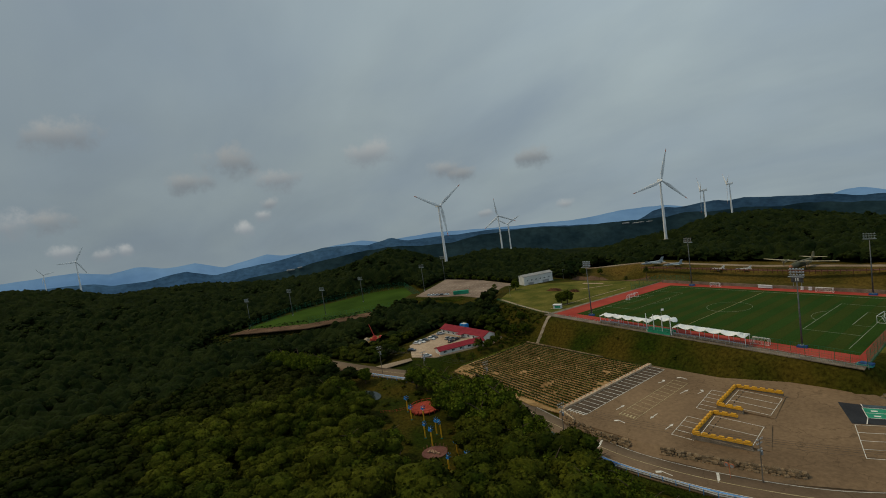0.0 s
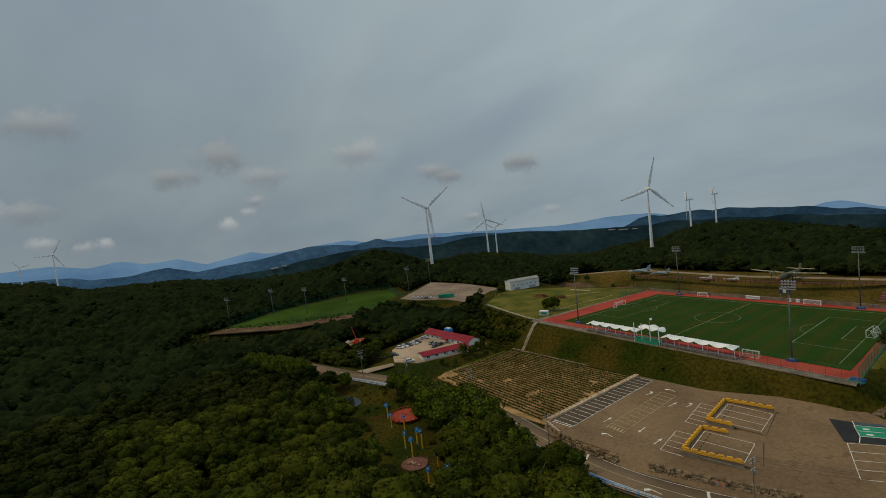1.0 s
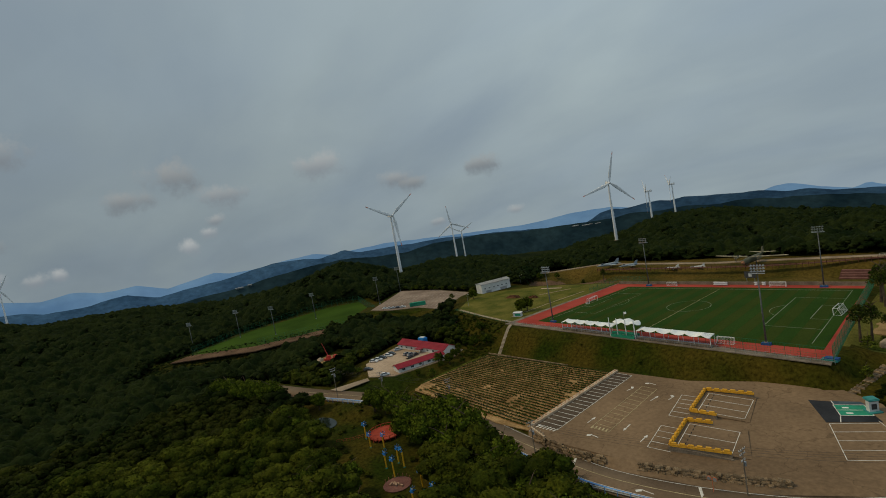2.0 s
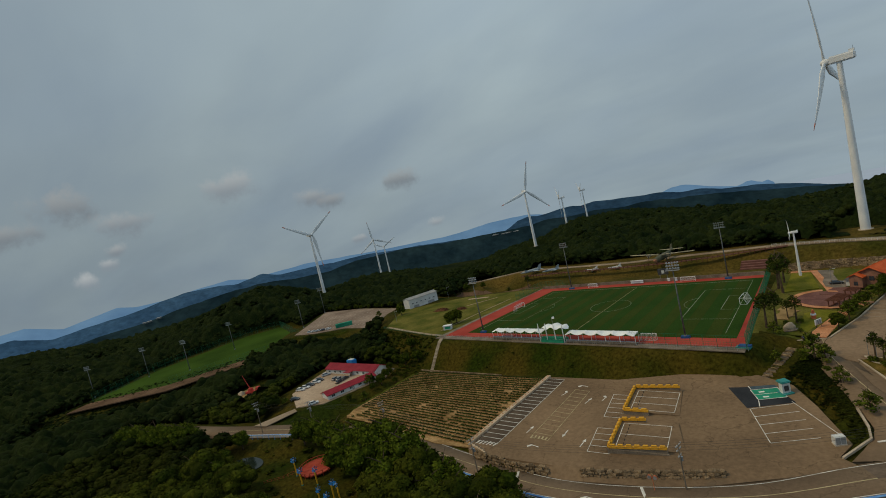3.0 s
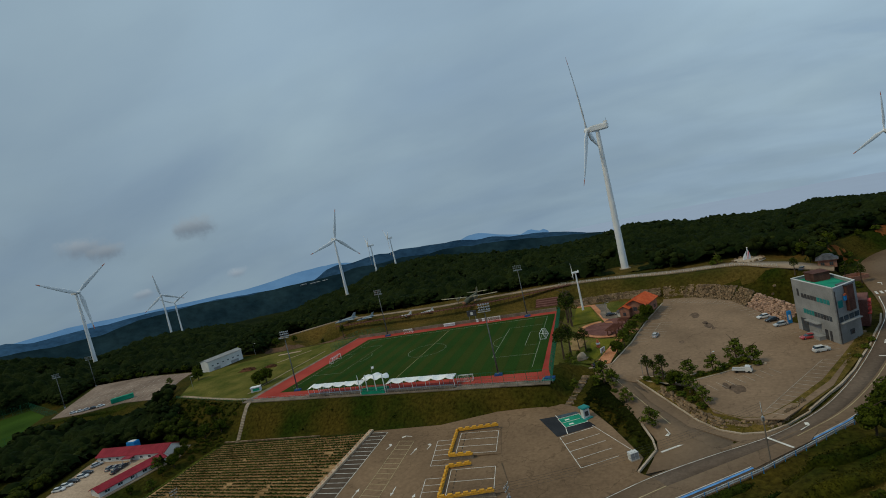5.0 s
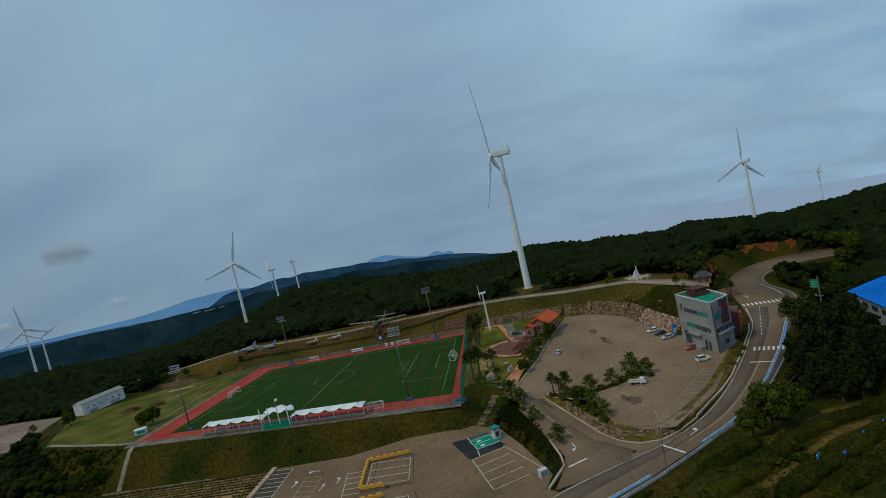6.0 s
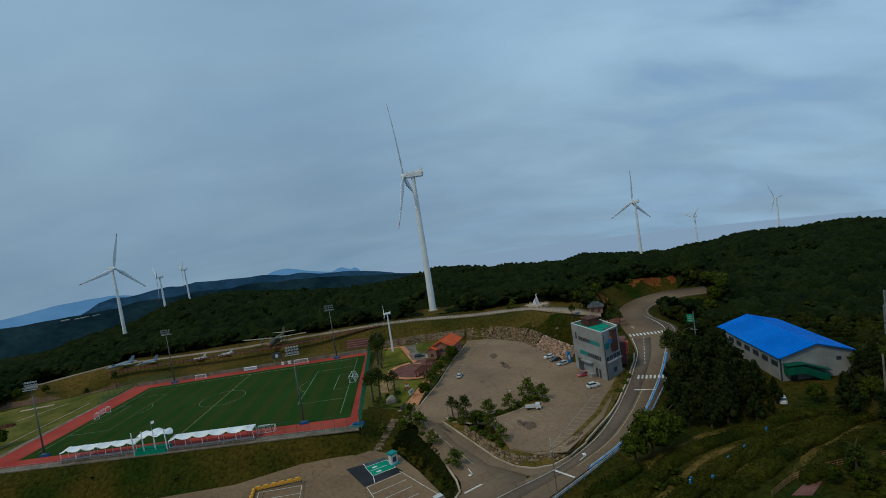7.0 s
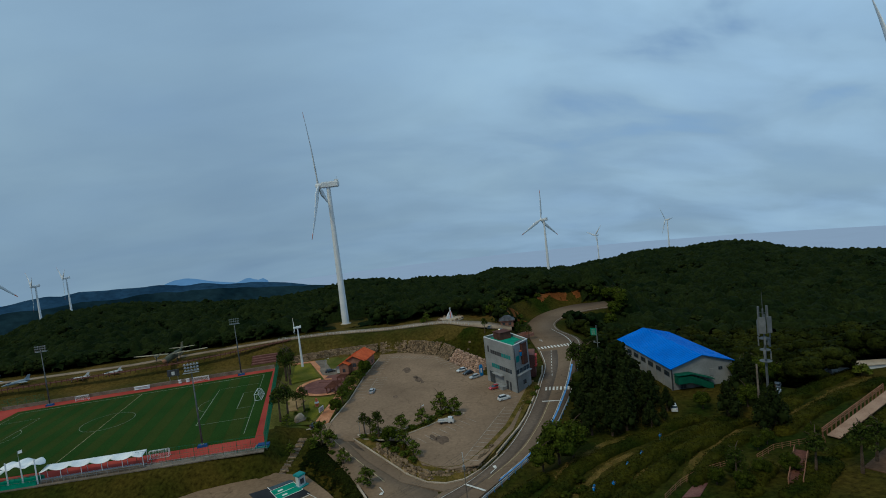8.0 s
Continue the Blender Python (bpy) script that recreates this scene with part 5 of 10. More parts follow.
# fence wall along the crop field
lw = thing("lot_parapet", pose(0, 0, 0), "pale concrete parapet between parking lot and field", "wall", kind="structure")
for i in range(24):
    k0, k1 = i / 24, (i + 1) / 24 - 0.004
    a, b = Vector((-0.3 - 0.9 * k0, -61.6 - 47.8 * k0)), Vector((-0.3 - 0.9 * k1, -61.6 - 47.8 * k1))
    bm = bmesh.new()
    bar(bm, (*a, -7.6), (*b, -7.6), 1.4, 1.75)
    part("panel", bm, M_PARAPET, lw)
    p = a.lerp(b, 0.5)
    part("post", one(box, p.x, p.y, -5.85, 0.3, 0.3, 0.25), M_PAVEO, lw)
bm = bmesh.new()
bar(bm, (-1.2, -110.2, -8.4), (6.5, -113.6, -8.4), 0.6, 2.4)
part("end_wall", bm, M_PARAPET, lw)
for i in range(6):
    x = -0.6 + i * 1.3
    part("post", one(box, x, -110.4 - i * 0.56, -5.95, 0.25, 0.25, 0.7), M_CONC, lw)

# the east lot's bays
ZE = -3.44
for i in range(15):
    k = i / 14
    a = Vector((88.6 + 15.2 * k, -10.5 + 47.5 * k))
    strip(a, a + Vector((4.9, -1.6)), 0.14, ZE, M_PAINT_F, lot_e)
bays((94.8, -7.2), (5.2, 16.5), (4.6, -1.5), 6, ZE, lot_e, paint=M_PAINT_F)
for i in range(13):
    k = i / 12
    a = Vector((110, 43.2)).lerp(Vector((128, 28.5)), k)
    strip(a, a + Vector((-2.8, -3.6)), 0.14, ZE, M_PAINT_F, lot_e)
for i in range(12):
    k = i / 11
    a = Vector((131.2, 25)).lerp(Vector((139.6, -11)), k)
    strip(a, a + Vector((-4.7, -1.0)), 0.14, ZE, M_PAINT_F, lot_e)
strip((108, 39.8), (125.5, 25), 0.14, ZE, M_PAINT_F, lot_e)
for i in range(6):
    a = Vector((137.4, -22.5)).lerp(Vector((141.5, -46)), i / 5)
    strip(a, a + Vector((4.4, 1.0)), 0.14, ZE, M_PAINT_F, lot_e)
for i in range(15):
    k = i / 14
    a = Vector((141.5, -50)).lerp(Vector((119, -79)), k)
    strip(a, a + Vector((-3.6, 2.4)), 0.14, ZE, M_PAINT_F, lot_e)
strip((137.6, -47.5), (115.3, -76.6), 0.14, ZE, M_PAINT_F, lot_e)
for i in range(8):
    a = Vector((106, -57.2)).lerp(Vector((123.5, -49.8)), i / 7)
    strip(a, a + Vector((2.0, -4.6)), 0.14, ZE, M_PAINT_F, lot_e)


# kerbs
def kerb(pts, w, h, z, material, label, name="kerb"):
    k = thing(name, pose(0, 0, 0), label, "kerb", kind="structure")
    for a, b in zip(pts[:-1], pts[1:]):
        bm = bmesh.new()
        za, zb = (z, z) if not callable(z) else (z(*a), z(*b))
        bar(bm, (*a, za), (*b, zb), w, h)
        part("stone", bm, material, k)
    return k


kerb([(80.3, -31.4), (83.7, -22), (87.6, -11.7), (91.4, 2), (95.2, 15.3), (99.6, 28), (104, 40)], 0.45, 0.35, -3.6, M_CONC, "pale concrete kerb between plaza and lot")
kerb([(80.3, -31.4), (76, -32.2), (70, -34)], 0.5, 0.5, -3.9, M_CONC, "pale concrete kerb at the plaza corner")
kerb([(87.3, -48), (92, -57), (96.5, -66), (100.5, -74), (104.5, -79.5), (109, -82.5), (114, -83), (119, -80.5), (125.2, -75.5)], 0.45, 0.5, lambda x, y: float(kerb_z(x, y)) - 0.2, M_CONC, "pale concrete kerb round the planted island")
tagged(part("road_fill", slab(FILL, lambda x, y: float(kerb_z(x, y)) + 0.015, 0.4), M_ROAD), "asphalt of the exit road widening to the verge kerb", "road", kind="structure")
tagged(part("lot_ramp", slab([(80.4, -31.2), (82.0, -40.0), (88.0, -48.2), (87.3, -49.6), (84.4, -47.6), (79.6, -40.5), (78.6, -31.6)], lambda x, y: -3.47 if sdist(np.array([x]), np.array([y]), LOT_E)[0] < 0.3 else -3.52 - 0.2 * min(1, (-31 - y) / 10), 0.4), M_ASPH_P), "asphalt ramp joining the lot and the exit road", "ramp", kind="structure")
kerb([(125.2, -75.5), (131, -69), (136.2, -63.6), (142, -56), (147.4, -47), (152.8, -38.5), (157, -30.6), (162, -22), (166, -13)], 0.5, 0.6, lambda x, y: -4.1 - 0.05 * max(0, 140 - x), M_CONC, "pale concrete kerb along the road")
kerb([(86.8, -74), (88.8, -82), (89.2, -87), (84.5, -95.5)], 0.45, 0.5, lambda x, y: -6.6 + 0.045 * (y + 95), M_CONC, "pale concrete kerb round the grassy bank")

# road paint
def road_line(road_rows, share, w, material, lift=0.03, parent=None, dash=None, span=None):
    rows = road_rows[span[0]:span[1]] if span else road_rows
    width = np.mean([math.dist(a, b) for a, b, z in rows])
    return road_mesh("line", rows, material, "", lift, (share, share + w / width), 0.02, parent=parent or road)


road_line(ROAD_S, 0.04, 0.16, M_PAINT, span=(3, 18))
road_line(ROAD_S, 0.40, 0.20, M_YPAINT, span=(1, 10))
road_line(ROAD_S, 0.47, 0.20, M_YPAINT, span=(11, 15))
road_line(ROAD_S, 0.80, 0.55, M_BPAINT, span=(1, 17))
road_line(ROAD_S, 0.77, 0.2, M_PAINT, span=(1, 20))
road_line(ROAD_S, 0.93, 0.35, M_PAINT_F, span=(17, 24))
road_mesh("cycle_lane", ROAD_S[1:18], M_ASPH_D, "", 0.012, (0.84, 0.985), 0.02, parent=road)
road_mesh("patched_lane", ROAD_S[9:18], M_ROAD_D, "", 0.012, (0.06, 0.42), 0.02, parent=road)
road_line(EXIT_ROAD, 0.52, 0.2, M_YPAINT, span=(0, 4))
for a, b, z in (((90.2, -87.6), (98.6, -82.6), -6.18), ((113.2, -85.4), (117.2, -90.6), -5.35), ((18.5, -115.8), (20.5, -121.0), -7.74), ((49.5, -115.2), (52.5, -120.3), -7.42), ((150.5, -48.6), (156.5, -51), -3.6)):
    strip(a, b, 0.6, z, M_PAINT, road, "stop_line")
for c, d, m, n in (((155.0, -40.0), (164.5, -44.2), (1.5, 3.0), 8), ((173.5, 9.0), (190.0, 6.2), (0.6, 3.4), 11)):
    for i in range(n):
        a = Vector(c).lerp(Vector(d), (i + 0.25) / n)
        b = Vector(c).lerp(Vector(d), (i + 0.75) / n)
        mv = Vector(m)
        part("crossing_bar", slab([tuple(a), tuple(b), tuple(b + mv), tuple(a + mv)], -3.43, 0.02), M_PAINT, road)
for i in range(9):
    a = Vector((161.5, -27)).lerp(Vector((176.0, 6)), i / 9)
    b = Vector((161.5, -27)).lerp(Vector((176.0, 6)), (i + 0.55) / 9)
    strip(a + Vector((2.5, 0)), b + Vector((2.5, 0)), 0.2, -3.42, M_PAINT, road, "dash")
for x, y, a, z, bend in ((122.5, -82.2, 42, -4.95, 0.9), (93.0, -79, -75, -5.85, -0.9), (84.5, -48.5, 110, -4.25, 0.9), (40, -122, 175, -7.5, 0.9), (181, 22, 70, -3.35, 0.9)):
    arrow(x, y, a, 5.0, z, road, bend)


# steel guard rail along the south edge
gr = thing("guard_rail", pose(0, 0, 0), "blue-white steel guard rail along the road edge", "guard rail", kind="structure")
post = None
edge = [(b, z) for a, b, z in ROAD_S[1:18]]
for (a, za), (b, zb) in zip(edge[:-1], edge[1:]):
    a, b = Vector((*a, za)), Vector((*b, zb))
    off = (b - a).normalized().cross(Vector((0, 0, 1))) * 0.4
    bm = bmesh.new()
    for hgt in (0.45, 0.85):
        bar(bm, a + off + Vector((0, 0, hgt)), b + off + Vector((0, 0, hgt)), 0.09, 0.2)
    part("rail", bm, M_WALLW, gr)
    n = max(1, round((b - a).length / 3))
    for i in range(n):
        if post is None:
            o = part("post", one(rod, (0, 0, -0.5), (0, 0, 1.1), 0.09, n=6), M_BLUE, gr)
            post = o.data
        else:
            o = link("post", post, None, gr)
        o.location = a.lerp(b, i / n) + off


# ---- wind turbines ----
def turbine(x, y, z, hub, yaw, phase, blade, scale=1.0, label="tall white three-bladed wind turbine on a wooded ridge", tips=True, group="wind turbines"):
    """yaw: the way the rotor faces, degrees; phase: the first blade's angle from upright, clockwise as seen from the front."""
    t = thing("wind_turbine", pose(x, y, z, 0, 0, yaw), label, "wind turbine", group)
    s = scale
    rings = 9
    V, Q = [], []
    for j in range(rings):
        k = j / (rings - 1)
        for i in range(20):
            a = 2 * math.pi * i / 20
            r = (2.1 - 1.0 * k) * s
            V.append((r * math.cos(a), r * math.sin(a), -3 * s + (hub + 2.6 * s) * k))
    for j in range(rings - 1):
        for i in range(20):
            Q.append((j * 20 + i, j * 20 + (i + 1) % 20, (j + 1) * 20 + (i + 1) % 20, (j + 1) * 20 + i))
    me = mesh_np("tower", V, Q)
    me.shade_smooth()
    link("tower", me, M_WHITE, t)
    part("foundation", one(rod, (0, 0, -2 * s), (0, 0, 0.12 * s), 3.6 * s, 3.0 * s, 20), M_CONC, t)
    bm = bmesh.new()
    v = box(bm, 0, -1.2 * s, hub - 1.5 * s, 3.4 * s, 10.0 * s, 3.4 * s)
    bmesh.ops.bevel(bm, geom=bm.edges[:], offset=0.5 * s, segments=3, affect="EDGES")
    box(bm, 0, -5.0 * s, hub + 1.9 * s, 2.0 * s, 2.0 * s, 1.0 * s)
    part("nacelle", bm, M_WHITE, t)
    part("mast", one(rod, (0.6 * s, -5.4 * s, hub + 1.9 * s), (0.6 * s, -5.4 * s, hub + 4.4 * s), 0.09 * s, n=5), M_STEEL, t)
    bm = bmesh.new()
    bmesh.ops.create_uvsphere(bm, u_segments=16, v_segments=10, radius=1.7 * s)
    for vv in bm.verts:
        vv.co = Vector((vv.co.x, vv.co.y * 1.3 + 5.0 * s, vv.co.z + hub))
    h = part("hub", bm, M_WHITE, t, smooth=True)
    # one blade: lofted aerofoil sections with twist and taper
    rows, around = 11, 10
    V, Q = [], []
    for j in range(rows):
        k = j / (rows - 1)
        chord = (1.7 + 2.7 * min(k / 0.2, 1.0)) * s if k < 0.2 else (3.8 * (1 - (k - 0.2) / 0.8) ** 0.8 + 0.6) * s
        thick = chord * (0.9 if k < 0.05 else 0.26 - 0.12 * k)
        tw = radians(18 * (1 - k) ** 2)
        for i in range(around):
            a = 2 * math.pi * i / around
            px, py = chord * (0.5 * math.cos(a) + 0.18), thick * 0.5 * math.sin(a)
            V.append((px * math.cos(tw) - py * math.sin(tw), px * math.sin(tw) + py * math.cos(tw) + 1.4 * s * k * k, 1.2 * s + blade * k))
    for j in range(rows - 1):
        for i in range(around):
            Q.append((j * around + i, j * around + (i + 1) % around, (j + 1) * around + (i + 1) % around, (j + 1) * around + i))
    me = mesh_np("blade", V, Q)
    me.shade_smooth()
    me.materials.append(M_WHITE)
    me.materials.append(M_TIP)
    if tips:
        me.polygons.foreach_set("material_index", [1 if q // around == 9 else 0 for q in range(len(Q))])
    for i in range(3):
        o = link("blade", me, None, t)
        o.matrix_basis = Matrix.Translation((0, 5.4 * s, hub)) @ Matrix.Rotation(radians(phase + 120 * i), 4, "Y")
    return t


BLADE = 40.0
# place, way the rotor faces, blade angle, height of the hub
for x, y, z, yaw, ph, hub in ((-447, 181, -19, 264, 66, 80), (-271, 417, -25.4, 232, 107, 78), (91, 93, 5.9, 80, 105, 80), (-755, 568, -63.5, 222, 7, 82), (-961, 791, -99.2, 222, 60, 80), (-375, 734, -59.5, 122, 54, 79), (-419, 934, -60.5, 124, 57, 79),
                              (375, 453, -41, 24, 6, 78), (841, 1162, -130, 100, 75, 75), (981, 1032, -105.5, 24, 87, 78), (-1505, -198, -29.3, -85, -30, 78), (-2798, -299, -78.9, -70, 40, 78)):
    far = math.dist((x, y), EYE[:2]) > 1400
    turbine(x, y, z, hub, yaw, ph, BLADE, tips=not far)
turbine(271.3, -84.7, 1.4, 86, 51, 35, BLADE, label="tall white wind turbine beyond the hill terraces", tips=False)
turbine(68, 42.0, -1.9, 19.2, 98, 4, 5.2, 0.27, "small white display wind turbine on a lawn", False, "")


# ---- buildings ----
def gable(b, w, d, h, rise, wallm, roofm, over=0.5, roof_name="roof", n_sheets=0):
    """Walls with gables and a ridge along x, and two roof slopes with thickness."""
    bm = bmesh.new()
    for i, (ax, ay, bx, by) in enumerate(((-w / 2, -d / 2, w / 2, -d / 2), (w / 2, d / 2, -w / 2, d / 2))):
        v = [bm.verts.new(p) for p in ((ax, ay, 0), (bx, by, 0), (bx, by, h), (ax, ay, h))]
        bm.faces.new(v)
    for s in (-1, 1):
        v = [bm.verts.new(p) for p in ((s * w / 2, s * -d / 2, 0), (s * w / 2, s * d / 2, 0), (s * w / 2, s * d / 2, h), (s * w / 2, 0, h + rise), (s * w / 2, s * -d / 2, h))]
        bm.faces.new(v)
    part("wall", bm, wallm, b)
    for s in (-1, 1):
        bm = bmesh.new()
        e = d / 2 + over
        lo = h - rise * over / (d / 2)
        pts = [(-w / 2 - over, s * e, lo), (w / 2 + over, s * e, lo), (w / 2 + over, 0, h + rise), (-w / 2 - over, 0, h + rise)]
        top = [bm.verts.new(Vector(p) + Vector((0, 0, 0.22))) for p in pts]
        low = [bm.verts.new(Vector(p) + Vector((0, 0, 0.03))) for p in pts]
        bm.faces.new(top if s < 0 else top[::-1])
        bm.faces.new(low[::-1] if s < 0 else low)
        for i in range(4):
            bm.faces.new((top[i], low[i], low[(i + 1) % 4], top[(i + 1) % 4]))
        r = part(roof_name, bm, roofm, b)
        if n_sheets:
            rib = None
            for i in range(n_sheets + 1):
                x = -w / 2 - over + (w + 2 * over) * i / n_sheets
                bm = bmesh.new()
                bar(bm, (x, s * e, lo + 0.22), (x, s * 0.05, h + rise + 0.21), 0.10, 0.07)
                part("seam", bm, roofm, r)
    return b


def window(parent, x, y, z, w, h, ang, frame_m=None, panes=2):
    """A window on a wall: frame, sill and panes; ang: the way it faces."""
    o = new("window")
    o.parent = parent
    o.matrix_basis = pose(x, y, z, 0, 0, ang)
    bm = bmesh.new()
    for s in (-1, 1):
        box(bm, s * w / 2, -0.05, 0, 0.1, 0.14, h)
    box(bm, 0, -0.05, -0.06, w + 0.1, 0.14, 0.1)
    box(bm, 0, -0.05, h - 0.05, w + 0.1, 0.14, 0.1)
    part("frame", bm, frame_m or M_WHITE, o)
    for i in range(panes):
        part("pane", one(box, -w / 2 + w * (i + 0.5) / panes, -0.02, 0.03, w / panes - 0.08, 0.05, h - 0.08), M_GLASS, o)
    return o


# red-roofed sheds
for x, y, ang, w, d, label in ((-107.4, -61.8, 0, 36.5, 7.4, "long white shed with a maroon sheet roof"), (-91.2, -79.6, 75, 23.5, 6.2, "narrow white shed with a maroon sheet roof beside the yard")):
    b = thing("shed", pose(x, y, -8.2, 0, 0, ang), label, "shed", "red-roofed sheds")
    gable(b, w, d, 2.5 if w > 30 else 2.1, 1.7 if w > 30 else 1.2, M_WALLW, M_REDROOF, 0.5, n_sheets=int(w / 1.4))
    for i in range(int(w / 4.5)):
        window(b, -w / 2 + 2.6 + i * 4.3, -d / 2, 0.8, 1.7, 1.0, 0)
    part("door", one(box, 0.4, -d / 2 - 0.04, 0, 1.1, 0.1, 1.95), M_GREYW, b)
    if w > 30:
        part("porch_roof", one(box, 1.0, -d / 2 - 1.7, 2.2, 4.5, 3.0, 0.22), M_REDROOF, b)
        for s in (-1, 1):
            part("porch_post", one(rod, (1 + s * 2.0, -d / 2 - 2.9, 0), (1 + s * 2.0, -d / 2 - 2.9, 2.2), 0.1, n=6), M_WALLW, b)
o = thing("water_tank", pose(-119, -54, -8.2), "bright blue tank cabin behind the shed", "tank")
bm = one(box, 0, 0, 0, 5.2, 2.8, 3.2)
bmesh.ops.bevel(bm, geom=bm.edges[:], offset=0.3, segments=2, affect="EDGES")
part("body", bm, M_BLUE, o)
part("lid", one(box, 0, 0, 3.2, 3.0, 2.0, 0.15), M_WALLW, o)
# excavation site with a red crane truck
cr = thing("crane_truck", pose(-172, -82, zat(-172, -82), 0, 0, 30), "red crane truck with raised boom in a clearing", "crane truck")
part("chassis", one(box, 0, 0, 0.8, 8, 2.4, 1.0), M_RED, cr)
part("cab", one(box, 3.2, 0, 1.8, 1.9, 2.3, 1.7, 0, 0.88), M_RED, cr)
part("boom", one(rod, (-1, 0, 2.4), (-4.0, 0, 11), 0.28, 0.12, 6), M_RED, cr)
part("turret", one(box, -1.2, 0, 1.8, 2.4, 2.0, 1.6, 0, 0.8), M_RED, cr)
for i in (-2.6, -1.2, 2.8):
    for s in (-1, 1):
        part("wheel", one(rod, (i, s * 1.25, 0.5), (i, s * 0.9, 0.5), 0.5, n=12), M_RUBBER, cr)
bm = slab([(-184, -90), (-164, -92), (-158, -78), (-172, -70), (-186, -76)], lambda x, y: zat(x, y) + 0.25, 0.3)
tagged(part("clearing", bm, M_SAND), "bare tan earth of a small building site", "earth", kind="structure")
for i, (x, y) in enumerate(((-181, -84), (-163, -84), (-168, -91), (-160, -88), (-179, -92))):
    t = thing("material_heap", pose(x, y, zat(x, y) + 0.25, 0, 0, i * 50), "pale heap of site materials under a sheet", "heap", "site heaps")
    bm = bmesh.new()
    bmesh.ops.create_icosphere(bm, subdivisions=2, radius=1)
    for v in bm.verts:
        k = 1 + 0.3 * noise.noise(v.co * 1.7 + Vector((i, 0, 0)))
        v.co = Vector((v.co.x * 2.6 * k, v.co.y * 1.8 * k, max(0, v.co.z) * 2.0 * k))
    part("sheet", bm, M_WALLW if i % 2 else M_CONC, t)

# white hall beyond the lawn
dx, dy = (-136.9 + 143.6), (40.3 - 20.1)
wa = math.degrees(math.atan2(dy, dx))
wh = thing("storage_hall", pose(-143.8, 32.6, -2.2, 0, 0, wa), "long pale grey metal hall with ribbed walls", "hall")
gable(wh, 22, 8, 7.8, 1.0, M_WALLW, M_GREYW, 0.3, n_sheets=14)
for i in range(6):
    window(wh, -8.5 + i * 3.3, -4.0, 4.6, 1.4, 0.9, 0)
part("gate", one(box, -6.0, -4.06, 0, 4.0, 0.12, 3.6), M_GREYW, wh)
part("gate", one(box, 5.5, -4.06, 0, 5.0, 0.12, 3.6), M_GREYW, wh)
rib = None
for i in range(23):
    if rib is None:
        o = part("rib", one(box, 0, -4.03, 0, 0.12, 0.1, 7.7), M_WALLW, wh)
        rib = o.data
    else:
        o = link("rib", rib, None, wh)
    o.location.x = -10.8 + i * 0.98

# orange-roofed building by the plaza
ob = thing("visitor_building", pose(94.2, 25.6, -2.0, 0, 0, 66) @ Matrix.Diagonal((0.84, 0.84, 0.86, 1)), "brown brick building with orange tiled roofs", "building")
gable(ob, 15.5, 11, 5.6, 2.6, M_BRICK, M_ORANGE, 0.9, n_sheets=22)
ob2 = thing("visitor_annex", pose(88.4, 22.4, -2.0, 0, 0, 66) @ Matrix.Diagonal((0.84, 0.84, 0.86, 1)), "lower brick annex with an orange tiled lean-to roof", "building")
gable(ob2, 9.0, 5.0, 4.6, 1.2, M_BRICK, M_ORANGE, 0.6, n_sheets=12)
for i in range(3):
    window(ob, -5 + i * 4.5, -5.5, 1.0, 1.8, 1.6, 0, M_DSTEEL)
window(ob, -7.75, 0, 2.6, 1.8, 1.8, -90, M_DSTEEL)
window(ob, -7.75, -3.4, 0.6, 1.4, 2.0, -90, M_DSTEEL)
window(ob2, -4.5, 0, 1.0, 1.4, 1.6, -90, M_DSTEEL)
part("door", one(box, 0, -5.56, 0, 1.8, 0.1, 2.3), M_TIMBER, ob)

# grey tower house with green roof terrace
TW = [(141.0, -18.6), (145.9, -37.4), (153.6, -31.6), (150.8, -15.0)]
tc = Vector((146.8, -26.0))
tw = thing("tower_house", pose(0, 0, -3.6), "three-storey grey plastered house with green roof terrace", "house")
tx, ty = (Vector(TW[1]) - Vector(TW[0])), (Vector(TW[2]) - Vector(TW[1]))
front = math.degrees(math.atan2(tx.y, tx.x))
side = math.degrees(math.atan2(ty.y, ty.x))
TH = 16.3
for a, b in zip(TW, TW[1:] + TW[:1]):
    bm = bmesh.new()
    bar(bm, (*a, 0), (*b, 0), 0.3, TH + 0.9)
    part("wall", bm, M_GREYW, tw)
    bm = bmesh.new()
    bar(bm, (*a, TH + 0.9), (*b, TH + 0.9), 0.5, 0.18)
    part("coping", bm, M_WALLW, tw)
part("roof_terrace", slab(TW, TH, 0.3), M_GREEN, tw, "bright green coated roof terrace")
part("stair_house", one(box, 147.6, -21.2, TH, 4.6, 5.0, 2.6, front), M_DBRICK, tw, "dark brown stair house on the roof")
part("stair_roof", one(box, 147.6, -21.2, TH + 2.6, 5.0, 5.4, 0.22, front), M_DBRICK, tw)
part("pilaster", one(box, 150.6, -33.9, TH - 7.0, 2.8, 2.2, 7.6, side), M_DBRICK, tw, "brown cladding panel climbing past the roof")
part("pilaster_cap", one(box, 150.4, -33.4, TH + 0.6, 3.6, 3.0, 0.3, side), M_DSTEEL, tw)


def wall_box(parent, name, a, b, k, z, w, h, material, off=0.18, dpt=0.12, label=""):
    a, b = Vector(a), Vector(b)
    d = (b - a).normalized()
    nrm = Vector((d.y, -d.x))
    if nrm.dot(Vector(EYE[:2]) - a) < 0:
        nrm = -nrm
    p = a.lerp(b, k) + nrm * off
    return part(name, one(box, p.x, p.y, z, w, dpt, h, math.degrees(math.atan2(d.y, d.x))), material, parent, label)


